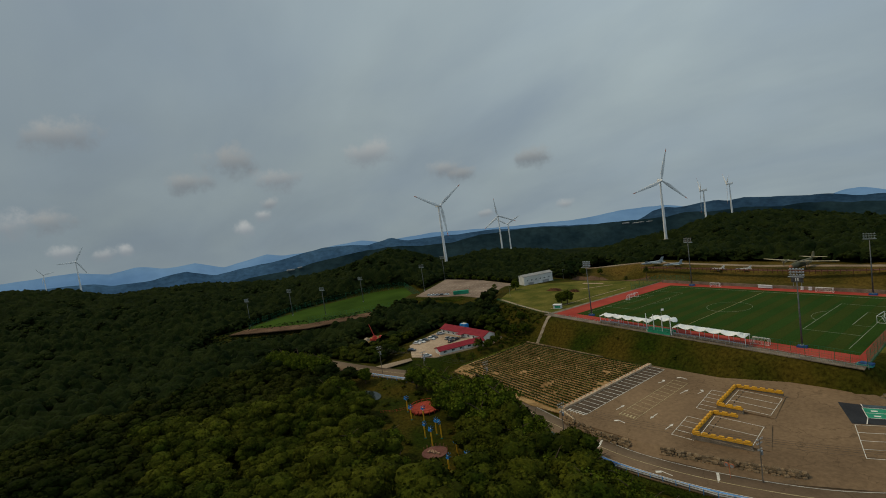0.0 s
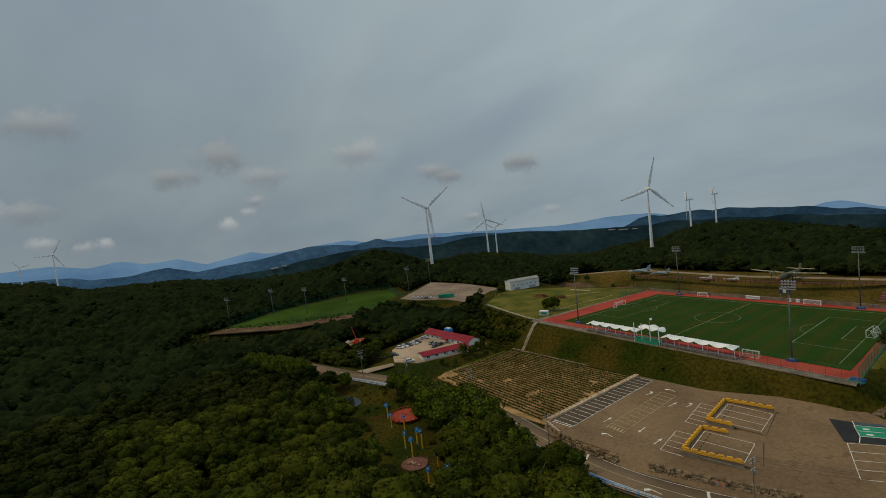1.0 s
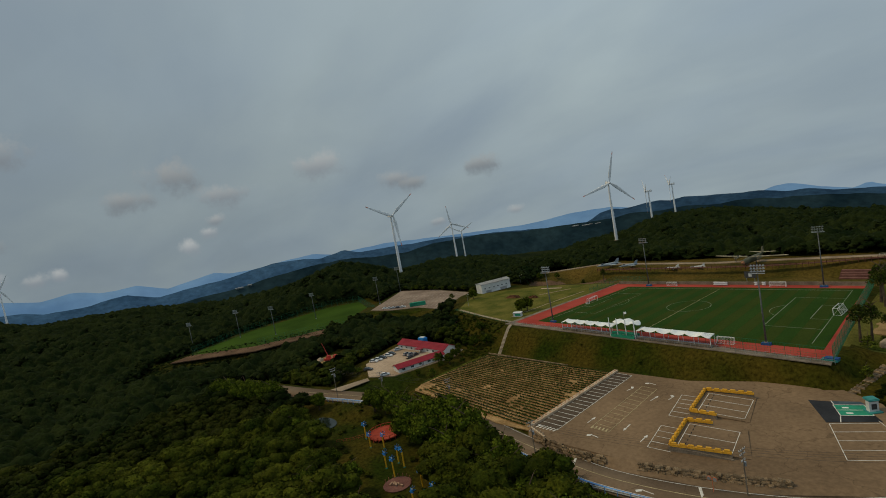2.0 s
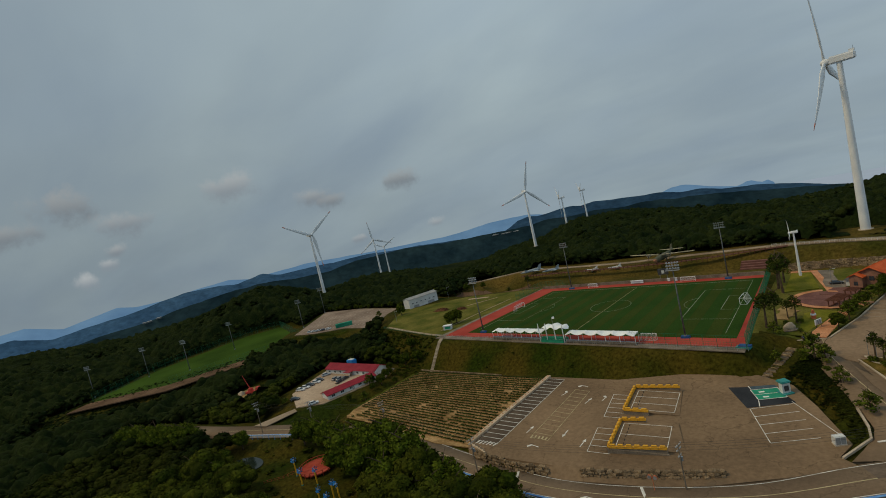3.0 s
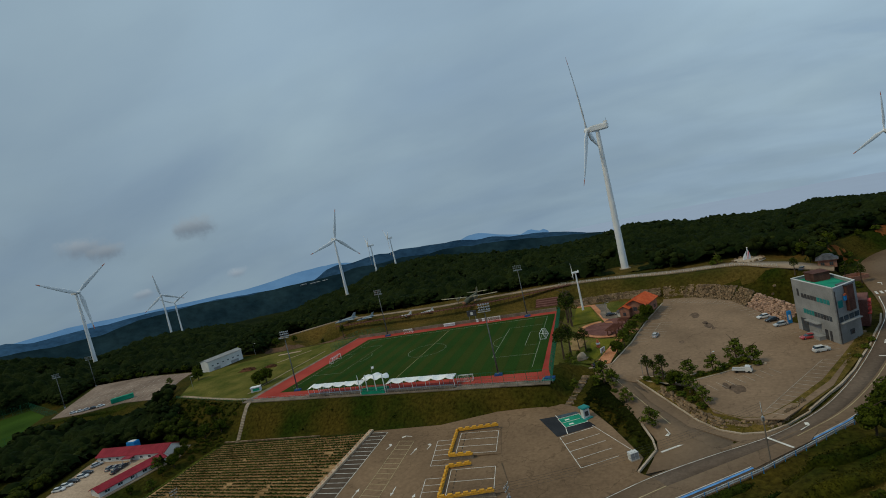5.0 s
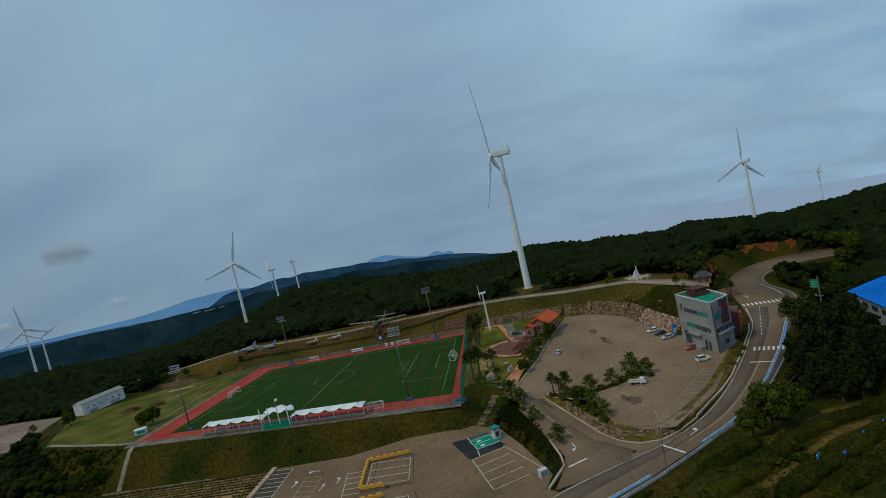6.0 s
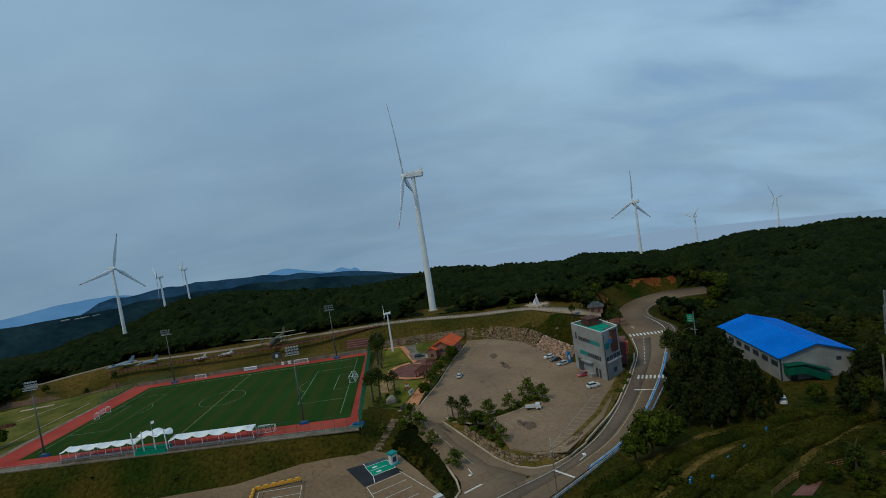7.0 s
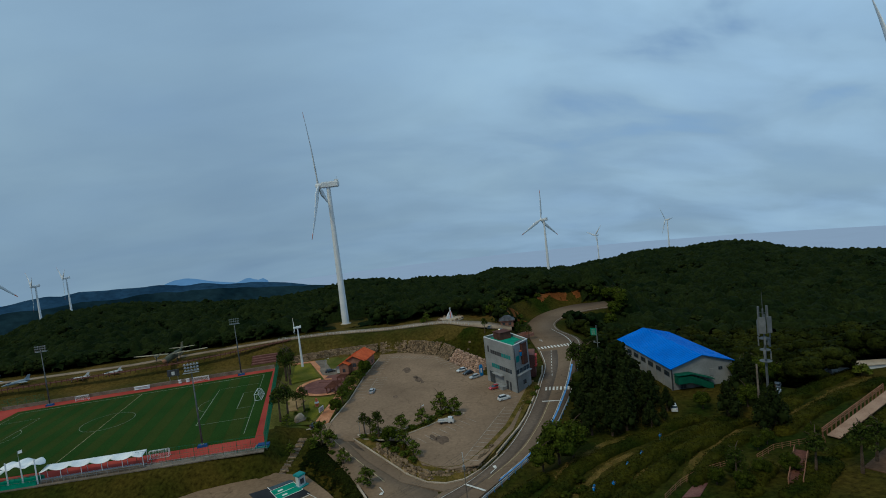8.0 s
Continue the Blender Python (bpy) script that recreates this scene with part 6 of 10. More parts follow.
A0, A1, A2 = TW[0], TW[1], TW[2]
for z, n, h in ((11.3, 9, 1.3), (6.6, 10, 1.5)):
    for i in range(n):
        k = 0.25 + 0.62 * i / (n - 1)
        if z > 10:
            wall_box(tw, "letter_bar", A0, A1, k, z + 0.5, 1.2, 1.4, M_TEAL if i > 4 else M_DSTEEL, label="dark letters too small to read")
        else:
            wall_box(tw, "window_pane", A0, A1, k, z, 1.1, h, M_GLASS if i > 3 else M_TEAL)
wall_box(tw, "letter_bar", A0, A1, 0.14, 12.0, 0.9, 2.4, M_DSTEEL)
wall_box(tw, "entrance_glass", A0, A1, 0.2, 0.2, 3.4, 4.4, M_GLASS, label="dark glazed entrance")
wall_box(tw, "garage_door", A0, A1, 0.5, 0.0, 3.6, 4.0, M_GREYW)
wall_box(tw, "door", A0, A1, 0.72, 0.0, 1.3, 3.4, M_DSTEEL)
wall_box(tw, "door", A0, A1, 0.82, 0.0, 1.0, 3.4, M_DSTEEL)
wall_box(tw, "canopy", A0, A1, 0.46, 4.6, 6.5, 0.25, M_GREYW, 0.8, 1.4)
wall_box(tw, "base_block", A0, A1, 0.55, 0.0, 6.0, 1.3, M_GREYW, 1.4, 2.0)
wall_box(tw, "window_pane", A1, A2, 0.55, 1.9, 1.9, 1.5, M_GLASS)
for i in range(4):
    wall_box(tw, "balcony_rail", A1, A2, 0.14 + 0.24 * i, 6.6, 1.9, 1.5, M_GLASS)
wall_box(tw, "balcony", A1, A2, 0.5, 6.2, 8.4, 0.3, M_GREYW, 0.7, 1.2)
wall_box(tw, "window_pane", A1, A2, 0.22, 10.8, 2.0, 2.2, M_TEAL)
o = wall_box(tw, "sign", A1, A2, 0.55, 12.6, 3.6, 1.4, M_BLUE, 0.5, 0.4, "blue rounded sign with an orange arc")
wall_box(tw, "sign_arc", A1, A2, 0.5, 14.1, 2.4, 0.5, M_TIP, 0.5, 0.4)
part("downpipe", one(rod, (A1[0] + 0.35, A1[1] - 0.2, 0), (A1[0] + 0.35, A1[1] - 0.2, TH), 0.14, n=6), M_DSTEEL, tw)
# small brick house and walled yard behind it
bh = thing("brick_house", pose(170.6, 40.5, zat(170.6, 40.5) - 0.3, 0, 0, -20), "small brick house with a dark hipped roof", "house")
part("wall", one(box, 0, 0, 0, 6.4, 5.6, 3.4), M_BRICK, bh)
part("roof", one(box, 0, 0, 3.4, 8.0, 7.0, 2.0, 0, 0.30), M_DSTEEL, bh, "dark hipped roof")
part("eaves", one(box, 0, 0, 3.25, 8.1, 7.1, 0.18), M_DBRICK, bh)
for i in (-1.6, 1.4):
    window(bh, i, -2.8, 1.1, 1.2, 1.2, 0, M_DSTEEL)
yw = thing("yard_wall", pose(177.6, 34.5, zat(177.6, 34.5) - 0.4, 0, 0, 20), "low orange brick wall round a small yard", "wall")
for x, y, a, b in ((0, -2.6, 6.4, 0.35), (0, 2.6, 6.4, 0.35), (-3.0, 0, 0.35, 4.9), (3.0, 0, 0.35, 4.9)):
    part("wall", one(box, x, y, 0, a, b, 2.2), M_BRICK, yw)
part("paving", one(box, 0, 0, 0.3, 5.6, 4.8, 0.3), M_PAVEO, yw)
# red stepped annex behind the house
an = thing("red_stair_block", pose(158.2, -19.5, -3.6, 0, 0, 66), "red-painted open stair block behind the house", "stair block")
part("body", one(box, 0, 0, 0, 8.5, 4.6, 8.6), M_PAVE, an)
for i in range(4):
    part("tread", one(box, -3.4 + i * 0.9, -2.6, 4.2 + i * 1.05, 3.2, 1.0, 0.35), M_RED, an)

# hall with the blue roof
HWv = Vector((192.2, -29.6)) - Vector((187.0, -67.8))
hl = HWv.length
h_ang = math.degrees(math.atan2(HWv.y, HWv.x))
hw = 20.0
perp = Vector((HWv.y, -HWv.x)).normalized()
hc = Vector((187.0, -67.8)) + HWv * 0.5 + perp * hw / 2
hall = thing("sports_hall", pose(hc.x, hc.y, -0.9, 0, 0, h_ang), "pale grey hall with a bright blue sheet-metal roof", "hall")
gable(hall, hl, hw, 7.4, 3.0, M_GREYW, M_BLUEROOF, 0.7, n_sheets=36)
for i in range(7):
    window(hall, -hl / 2 + 3.2 + i * 5.4, hw / 2, 4.2, 3.2, 1.5, 180, M_DSTEEL, 3)
for i in range(8):
    part("pilaster", one(box, -hl / 2 + 0.4 + i * 5.4, hw / 2 + 0.1, 0, 0.5, 0.25, 7.2), M_GREYW, hall)
part("side_door", one(box, -hl / 2 - 0.05, -3.0, 3.4, 0.12, 1.3, 2.2), M_GREYW, hall)
window(hall, -hl / 2, -6.0, 5.0, 1.2, 0.9, -90, M_DSTEEL)
window(hall, -hl / 2, 6.6, 0.5, 1.8, 1.3, -90, M_DSTEEL)
part("downpipe", one(rod, (-hl / 2 - 0.15, hw / 2 + 0.15, 0), (-hl / 2 - 0.15, hw / 2 + 0.15, 7.3), 0.2, n=6), M_DSTEEL, hall)
part("green_stair", slab([(-hl / 2 - 2.4, 9.4), (-hl / 2 - 0.1, 9.4), (-hl / 2 - 0.1, 5.0), (-hl / 2 - 0.1, -2.0), (-hl / 2 - 2.4, -2.0), (-hl / 2 - 2.4, 5.0)], lambda x, y: 5.0 if y > 4.5 else 1.8 + (y + 2.0) * 0.45, 2.2), M_DGREEN, hall, "green covered outside stair")
part("stair_roof", slab([(-hl / 2 - 2.6, 9.6), (-hl / 2 - 0.1, 9.6), (-hl / 2 - 0.1, 4.6), (-hl / 2 - 0.1, -2.5), (-hl / 2 - 2.6, -2.5), (-hl / 2 - 2.6, 4.6)], lambda x, y: 5.7 if y > 4.5 else 3.1 + (y + 2.5) * 0.36, 0.2), M_DGREEN, hall)
wb = thing("shed", pose(243, -82.5, zat(243, -82.5) - 0.2, 0, 0, -18), "low white flat-roofed shed above the hedges", "shed")
part("wall", one(box, 0, 0, 0, 20, 4, 1.9), M_WALLW, wb)
part("roof", one(box, 0, 0, 1.9, 20.6, 4.6, 0.25), M_CONC, wb)


# ---- vehicles ----
CAR_PAINT = {"white": (0.66, 0.66, 0.65), "black": (0.02, 0.02, 0.022), "silver": (0.42, 0.44, 0.46), "grey": (0.16, 0.17, 0.18), "blue": (0.18, 0.28, 0.40), "red": (0.40, 0.04, 0.04)}
PAINTS = {}
for colour, c in CAR_PAINT.items():
    PAINTS[colour] = mat("car_" + colour, (c[0] * 0.92, c[1] * 0.92, c[2] * 0.92), c, 0.6, 4.0, 0.3, spec=0.5, grain=0.05)
CARS = {}


def loft(bm, sections):
    """Skin over closed sections of equal count, with both ends closed."""
    rings = [[bm.verts.new(p) for p in s] for s in sections]
    n = len(rings[0])
    for a, b in zip(rings[:-1], rings[1:]):
        for i in range(n):
            bm.faces.new((a[i], a[(i + 1) % n], b[(i + 1) % n], b[i]))
    bm.faces.new(rings[0][::-1])
    bm.faces.new(rings[-1])


def car(x, y, z, ang, colour, label, suv=False, group="parked cars"):
    key = (colour, suv)
    m = pose(x, y, z, 0, 0, ang)
    if key in CARS:
        c = copy_thing(CARS[key], m)
        return tagged(c, label, "car", group)
    c = thing("car", m, label, "car", group)
    CARS[key] = c
    h = 0.25 if suv else 0.0
    bm = bmesh.new()

    def sec(px, zt, w):
        return [(px, -w, 0.28), (px, w, 0.28), (px, w, zt * 0.75), (px, w * 0.9, zt), (px, -w * 0.9, zt), (px, -w, zt * 0.75)]
    loft(bm, [sec(-2.25, 0.75 + h, 0.78), sec(-2.05, 0.92 + h, 0.88), sec(-0.9, 0.95 + h, 0.92), sec(0.9, 0.93 + h, 0.92), sec(1.9, 0.8 + h, 0.87), sec(2.25, 0.6 + h, 0.75)])
    part("body", bm, PAINTS[colour], c, smooth=False)
    bm = bmesh.new()
    z0, z1 = 0.9 + h, 1.46 + h * 1.2
    back = -2.0 if suv else -1.75
    loft(bm, [[(back, -0.8, z0), (back, 0.8, z0), (back + 0.35, 0.66, z1 - 0.04), (back + 0.35, -0.66, z1 - 0.04)], [(-0.4, -0.84, z0), (-0.4, 0.84, z0), (-0.4, 0.68, z1), (-0.4, -0.68, z1)],
              [(0.35, -0.84, z0), (0.35, 0.84, z0), (0.3, 0.66, z1 - 0.03), (0.3, -0.66, z1 - 0.03)], [(1.15, -0.78, z0), (1.15, 0.78, z0), (1.1, 0.74, z0 + 0.04), (1.1, -0.74, z0 + 0.04)]])
    part("glass", bm, M_GLASS, c, "dark tinted windows")
    part("roof", one(box, -0.55, 0, z1 - 0.02, 1.7 if not suv else 2.1, 1.3, 0.05, 0, 0.94), PAINTS[colour], c)
    for px in (-1.35, 1.4):
        for s in (-1, 1):
            w = part("wheel", one(rod, (px, s * 0.92, 0.33), (px, s * 0.68, 0.33), 0.33, n=12), M_RUBBER, c)
            part("rim", one(rod, (px, s * 0.935, 0.33), (px, s * 0.9, 0.33), 0.2, n=8), M_STEEL, w)
    for s in (-1, 1):
        part("headlight", one(box, 2.16, s * 0.58, 0.62 + h, 0.12, 0.32, 0.14), M_WHITE, c)
        part("tail_light", one(box, -2.2, s * 0.62, 0.68 + h, 0.1, 0.26, 0.18), M_RED, c)
    return c


ZC = -3.46
car(96.6, -7.6, ZC, 72, "silver", "pale silver hatchback parked on faded bays")
car(134.6, -2.0, ZC, 195, "white", "white saloon parked below the stone wall")
car(136.0, -7.0, ZC, 195, "black", "black saloon parked between two pale cars")
car(137.0, -13.2, ZC, 195, "silver", "silver saloon parked near a blue banner")
car(139.6, -41.0, ZC, 12, "white", "white off-road car beside the grey house", True)
car(140.2, -29.0, ZC, 190, "red", "red and white small car at the house entrance")
car(80.8, 25.6, -1.9, 10, "black", "black saloon on the plaza drive")
car(75.6, -31.8, zat(75.6, -31.8) + 0.3, 20, "black", "black car at the lot entrance")
car(214, -80, zat(214, -80), 40, "grey", "dark car half hidden under trees")
car(209.5, -84, zat(209.5, -84), 30, "white", "white car half hidden under trees")
car(178, -80.2, zat(178, -80.2), 60, "white", "white car beside the hall corner", True)
car(163.5, 30, zat(163.5, 30), 60, "grey", "dark grey car on the service drive")
car(160.2, 37, zat(160.2, 37), 60, "grey", "grey car on the service drive")
for i, (x, y, a, colour) in enumerate(((-119.7, -86.0, 20, "white"), (-119.6, -83.2, 20, "white"), (-119.8, -80.4, 20, "black"), (-119.4, -77.0, 20, "white"), (-120.3, -74.4, 20, "black"), (-122.9, -68.2, 60, "silver"), (-110.7, -72.0, 100, "grey"),
                                       (-107.9, -71.6, 100, "grey"), (-104.9, -70.9, 100, "black"), (-111.3, -95.0, 30, "black"), (-95.5, -96.5, 60, "white"), (-104.6, -74.6, 100, "black"))):
    car(x, y, -7.98, a, colour, colour + " car parked on the gravel yard", group="cars on the gravel yard")
for i, (x, y) in enumerate(((-232, 6), (-228.5, 7.4), (-225, 9), (-221.5, 11), (-236, 4.6))):
    car(x, y, -8.98, 40, ("white", "silver", "black", "white", "white")[i], "car parked at the edge of the gravel lot", group="cars at the gravel lot")

tr = thing("pickup_truck", pose(116.8, -50.8, ZC, 0, 0, -18), "small white flatbed truck parked beside shrubs", "truck")
bm = bmesh.new()
loft(bm, [[(0.6, -0.85, 0.4), (0.6, 0.85, 0.4), (0.6, 0.85, 1.2), (0.6, 0.8, 1.95), (0.6, -0.8, 1.95), (0.6, -0.85, 1.2)], [(1.5, -0.86, 0.4), (1.5, 0.86, 0.4), (1.5, 0.86, 1.2), (1.4, 0.8, 1.97), (1.4, -0.8, 1.97), (1.5, -0.86, 1.2)], [(2.3, -0.84, 0.4), (2.3, 0.84, 0.4), (2.3, 0.84, 1.1), (1.95, 0.76, 1.75), (1.95, -0.76, 1.75), (2.3, -0.84, 1.1)]])
part("cab", bm, PAINTS["white"], tr)
part("windscreen", one(box, 2.06, 0, 1.15, 0.3, 1.5, 0.6, 0, 0.9), M_GLASS, tr)
part("bed", one(box, -1.1, 0, 0.7, 3.3, 1.7, 0.1), M_STEEL, tr)
for s in (-1, 1):
    part("side_board", one(box, -1.1, s * 0.84, 0.8, 3.3, 0.05, 0.4), PAINTS["white"], tr)
part("tailboard", one(box, -2.75, 0, 0.8, 0.05, 1.7, 0.4), PAINTS["white"], tr)
for px in (-1.7, 1.5):
    for s in (-1, 1):
        part("wheel", one(rod, (px, s * 0.88, 0.35), (px, s * 0.62, 0.35), 0.35, n=12), M_RUBBER, tr)


# ---- aircraft on the terrace ----
def wing(bm, root, tip, chord0, chord1, thick):
    """A tapered flat wing between two places, chord along x."""
    secs = []
    for p, c in ((Vector(root), chord0), (Vector(tip), chord1)):
        secs.append([p + Vector((c * 0.5, 0, 0)), p + Vector((0.1 * c, 0, thick)), p + Vector((-c * 0.5, 0, 0)), p + Vector((0.1 * c, 0, -thick))])
    loft(bm, secs)


def jet(x, y, ang, s, material, label):
    j = thing("jet_aircraft", pose(x, y, zat(x, y), 0, 0, ang), label, "aircraft", "aircraft on the terrace")
    bm = bmesh.new()
    secs = []
    for px, r in ((8.5, 0.08), (6.5, 0.55), (3.5, 0.9), (0, 1.05), (-4, 1.0), (-6.5, 0.75)):
        secs.append([(px * s, r * s * math.cos(k * math.pi / 5), (2.3 + r * math.sin(k * math.pi / 5)) * s) for k in range(10)])
    loft(bm, secs)
    part("fuselage", bm, material, j, smooth=True)
    for k in (-1, 1):
        bm = bmesh.new()
        wing(bm, (-1.0 * s, k * 0.9 * s, 2.2 * s), (-3.2 * s, k * 5.2 * s, 2.1 * s), 5.2 * s, 1.6 * s, 0.14 * s)
        part("wing", bm, material, j)
        bm = bmesh.new()
        wing(bm, (-5.8 * s, k * 0.6 * s, 2.4 * s), (-7.2 * s, k * 2.6 * s, 2.3 * s), 2.4 * s, 1.0 * s, 0.1 * s)
        part("tailplane", bm, material, j)
    bm = bmesh.new()
    loft(bm, [[(-3.6 * s, -0.12 * s, 3.1 * s), (-3.6 * s, 0.12 * s, 3.1 * s), (-6.6 * s, 0.12 * s, 3.0 * s), (-6.6 * s, -0.12 * s, 3.0 * s)], [(-6.0 * s, -0.05 * s, 5.6 * s), (-6.0 * s, 0.05 * s, 5.6 * s), (-7.4 * s, 0.05 * s, 5.6 * s), (-7.4 * s, -0.05 * s, 5.6 * s)]])
    part("fin", bm, material, j)
    bm = bmesh.new()
    bmesh.ops.create_uvsphere(bm, u_segments=10, v_segments=6, radius=0.6 * s)
    for v in bm.verts:
        v.co = Vector((v.co.x * 2.2 + 4.2 * s, v.co.y, v.co.z + 3.0 * s))
    part("cockpit", bm, M_GLASS, j)
    for px, py in ((5, 0), (-1.5, 1.4), (-1.5, -1.4)):
        part("gear_leg", one(rod, (px * s, py * s, 0.2 * s), (px * s, py * s, 2.0 * s), 0.1 * s, n=6), M_STEEL, j)
        part("wheel", one(rod, (px * s, py * s - 0.12, 0.3 * s), (px * s, py * s + 0.12, 0.3 * s), 0.3 * s, n=10), M_RUBBER, j)
    return j


jet(-82, 78.3, 228, 0.95, M_CAMO, "large blue-grey jet fighter on display")
jet(-67, 76.6, 224, 0.75, M_CAMO, "blue-grey jet fighter on display")
jet(-38.4, 71.5, 195, 0.62, M_WALLW, "pale training jet on display")
jet(-24, 72.4, 200, 0.55, M_WALLW, "small pale training jet on display")
hx, hy = 3.4, 75.0
pl = thing("transport_plane", pose(hx, hy, zat(hx, hy), 0, 0, 262) @ Matrix.Diagonal((1.02, 1.02, 0.95, 1)), "olive twin-engined transport plane with long pale straight wings", "aircraft", "aircraft on the terrace")
bm = bmesh.new()
secs = []
for px, r, dz in ((10.5, 0.5, -0.3), (9.0, 1.3, 0), (5, 1.7, 0), (-3, 1.7, 0), (-8, 0.9, 0.7), (-12, 0.35, 1.2)):
    secs.append([(px, r * math.cos(k * math.pi / 6), 3.2 + dz + r * math.sin(k * math.pi / 6)) for k in range(12)])
loft(bm, secs)
part("fuselage", bm, M_OLIVE, pl, smooth=True)
for k in (-1, 1):
    bm = bmesh.new()
    wing(bm, (2.0, k * 1.2, 4.9), (1.6, k * 17.5, 5.5), 3.4, 1.6, 0.3)
    part("wing", bm, M_DRAB, pl)
    bm = bmesh.new()
    wing(bm, (-11.0, k * 0.2, 4.8), (-11.4, k * 6.5, 5.0), 2.8, 1.4, 0.14)
    part("tailplane", bm, M_DRAB, pl)
    e = part("engine", one(rod, (5.4, k * 5.6, 4.9), (0.8, k * 5.6, 4.9), 0.85, 0.5, 12), M_DRAB, pl)
    bm = bmesh.new()
    for i in range(3):
        a = radians(30 + i * 120)
        bar(bm, (5.5, k * 5.6, 4.9), (5.5, k * 5.6 + 2.2 * math.cos(a), 4.9 + 2.2 * math.sin(a)), 0.25, 0.12)
    part("propeller", bm, M_DSTEEL, e)
bm = bmesh.new()
loft(bm, [[(-9.0, -0.16, 4.3), (-9.0, 0.16, 4.3), (-12.4, 0.16, 4.4), (-12.4, -0.16, 4.4)], [(-11.0, -0.07, 7.8), (-11.0, 0.07, 7.8), (-12.6, 0.07, 7.8), (-12.6, -0.07, 7.8)]])
part("fin", bm, M_DRAB, pl)
part("nose_panel", one(rod, (10.6, 0, 2.9), (9.6, 0, 3.1), 0.5, 1.1, 12), M_TIMBER, pl)
for px, py in ((7.5, 0), (1, 2.2), (1, -2.2)):
    part("gear", one(rod, (px, py, 0), (px, py, 2.4), 0.28, n=8), M_DSTEEL, pl)
# timber boardwalk along the terrace edge
bw = thing("boardwalk", pose(0, 0, 0), "dark brown timber boardwalk with railings along the terrace edge", "boardwalk", kind="structure")
BW = [(-86, 71.5), (-60, 68.5), (-25, 66), (8, 64.5), (30, 67), (46, 70), (62, 71)]
BZ = [3.6, 4.2, 4.4, 4.6, 4.9, 5.4, 6.0]
rail = None
for i in range(len(BW) - 1):
    a, b = Vector((*BW[i], BZ[i])), Vector((*BW[i + 1], BZ[i + 1]))
    n = round((b - a).length / 2.4)
    for k in range(n):
        p, q = a.lerp(b, k / n), a.lerp(b, (k + 0.97) / n)
        bm = bmesh.new()
        bar(bm, p, q, 2.2, 0.18)
        part("deck_board", bm, M_REDTIMBER, bw)
        part("post", one(box, p.x, p.y - 1.0, p.z - 1.2, 0.2, 0.2, 2.3), M_REDTIMBER, bw)
    for hgt in (0.6, 1.1):
        bm = bmesh.new()
        bar(bm, a + Vector((0, -1.0, hgt)), b + Vector((0, -1.0, hgt)), 0.1, 0.12)
        part("rail", bm, M_REDTIMBER, bw)
seats = thing("terrace_seating", pose(0, 0, 0), "dark timber terrace seating set in the bank", "seating", kind="structure")
for k in range(4):
    part("step", slab([(43, 56 + k * 1.9), (61.5, 54.5 + k * 1.9), (61.8, 56.2 + k * 1.9), (43.3, 57.7 + k * 1.9)], 0.2 + k * 0.75, 1.4), M_PAVE, seats)
fence("low_fence", [(55, 74.6, 6.0), (80, 69, 6.0), (113, 57, 6.0), (140, 51.4, 6.0), (152, 40, 5.2)], 1.2, 2.0, M_WALLW, M_WALLW, "white post fence on the bank edge", rails=(0.5, 0.95))

# white and red sail statue
sx, sy = 146, 62
mring = thing("stone_ring", pose(sx, sy, zat(sx, sy) - 0.2, 0, 0, 20), "pale paved ring with loose stones round the monument", "paving", kind="structure")
part("paving", one(rod, (0, 0, 0), (0, 0, 0.42), 7.2, 7.0, 28), M_CONC, mring)
for i in range(18):
    a = radians(i * 20 + 7)
    part("stone", one(box, 6.6 * math.cos(a), 6.6 * math.sin(a), 0.42, 1.5 + 0.5 * math.sin(i * 3), 1.0, 0.5 + 0.3 * math.sin(i * 5), i * 20 + 90, 0.75), M_STONE, mring)
sv = thing("sail_monument", pose(sx, sy, zat(sx, sy), 0, 0, 20) @ Matrix.Diagonal((0.52, 0.52, 0.5, 1)), "white sail-shaped monument with red band on a stone ring", "monument")
part("base", one(rod, (0, 0, -0.5), (0, 0, 0.9), 8.6, 8.0, 24), M_CONC, sv)
for s, hgt, m in ((-1, 7.5, M_WHITE), (1, 10.5, M_WHITE)):
    bm = bmesh.new()
    secs = []
    for j in range(7):
        k = j / 6
        w = 2.6 * (1 - k) + 0.25
        cx = s * (1.6 - 1.4 * k) + 0.8 * math.sin(k * 3) * s
        secs.append([(cx - w, -0.5 * (1 - k) - 0.15, 0.9 + hgt * k), (cx + w * 0.4, -0.5 * (1 - k) - 0.15, 0.9 + hgt * k), (cx + w * 0.4, 0.5 * (1 - k) + 0.15, 0.9 + hgt * k), (cx - w, 0.5 * (1 - k) + 0.15, 0.9 + hgt * k)])
    loft(bm, secs)
    part("sail", bm, m, sv)
bm = bmesh.new()
bar(bm, (-0.6, -0.95, 1.5), (1.3, -0.6, 8.0), 0.9, 0.3)
part("band", bm, M_RED, sv)
bm = bmesh.new()
bmesh.ops.create_icosphere(bm, subdivisions=2, radius=0.7)
for v in bm.verts:
    v.co += Vector((0.9, 0, 11.6))
part("finial", bm, M_WHITE, sv)

# ---- plaza ----


def plate(name, poly, z, material, label, category="paving"):
    zf = (lambda x, y: float(plaza_z(x, y)) + z) if abs(z) < 0.5 else z
    return tagged(part(name, slab(poly, zf, 0.25), material), label, category, kind="structure")


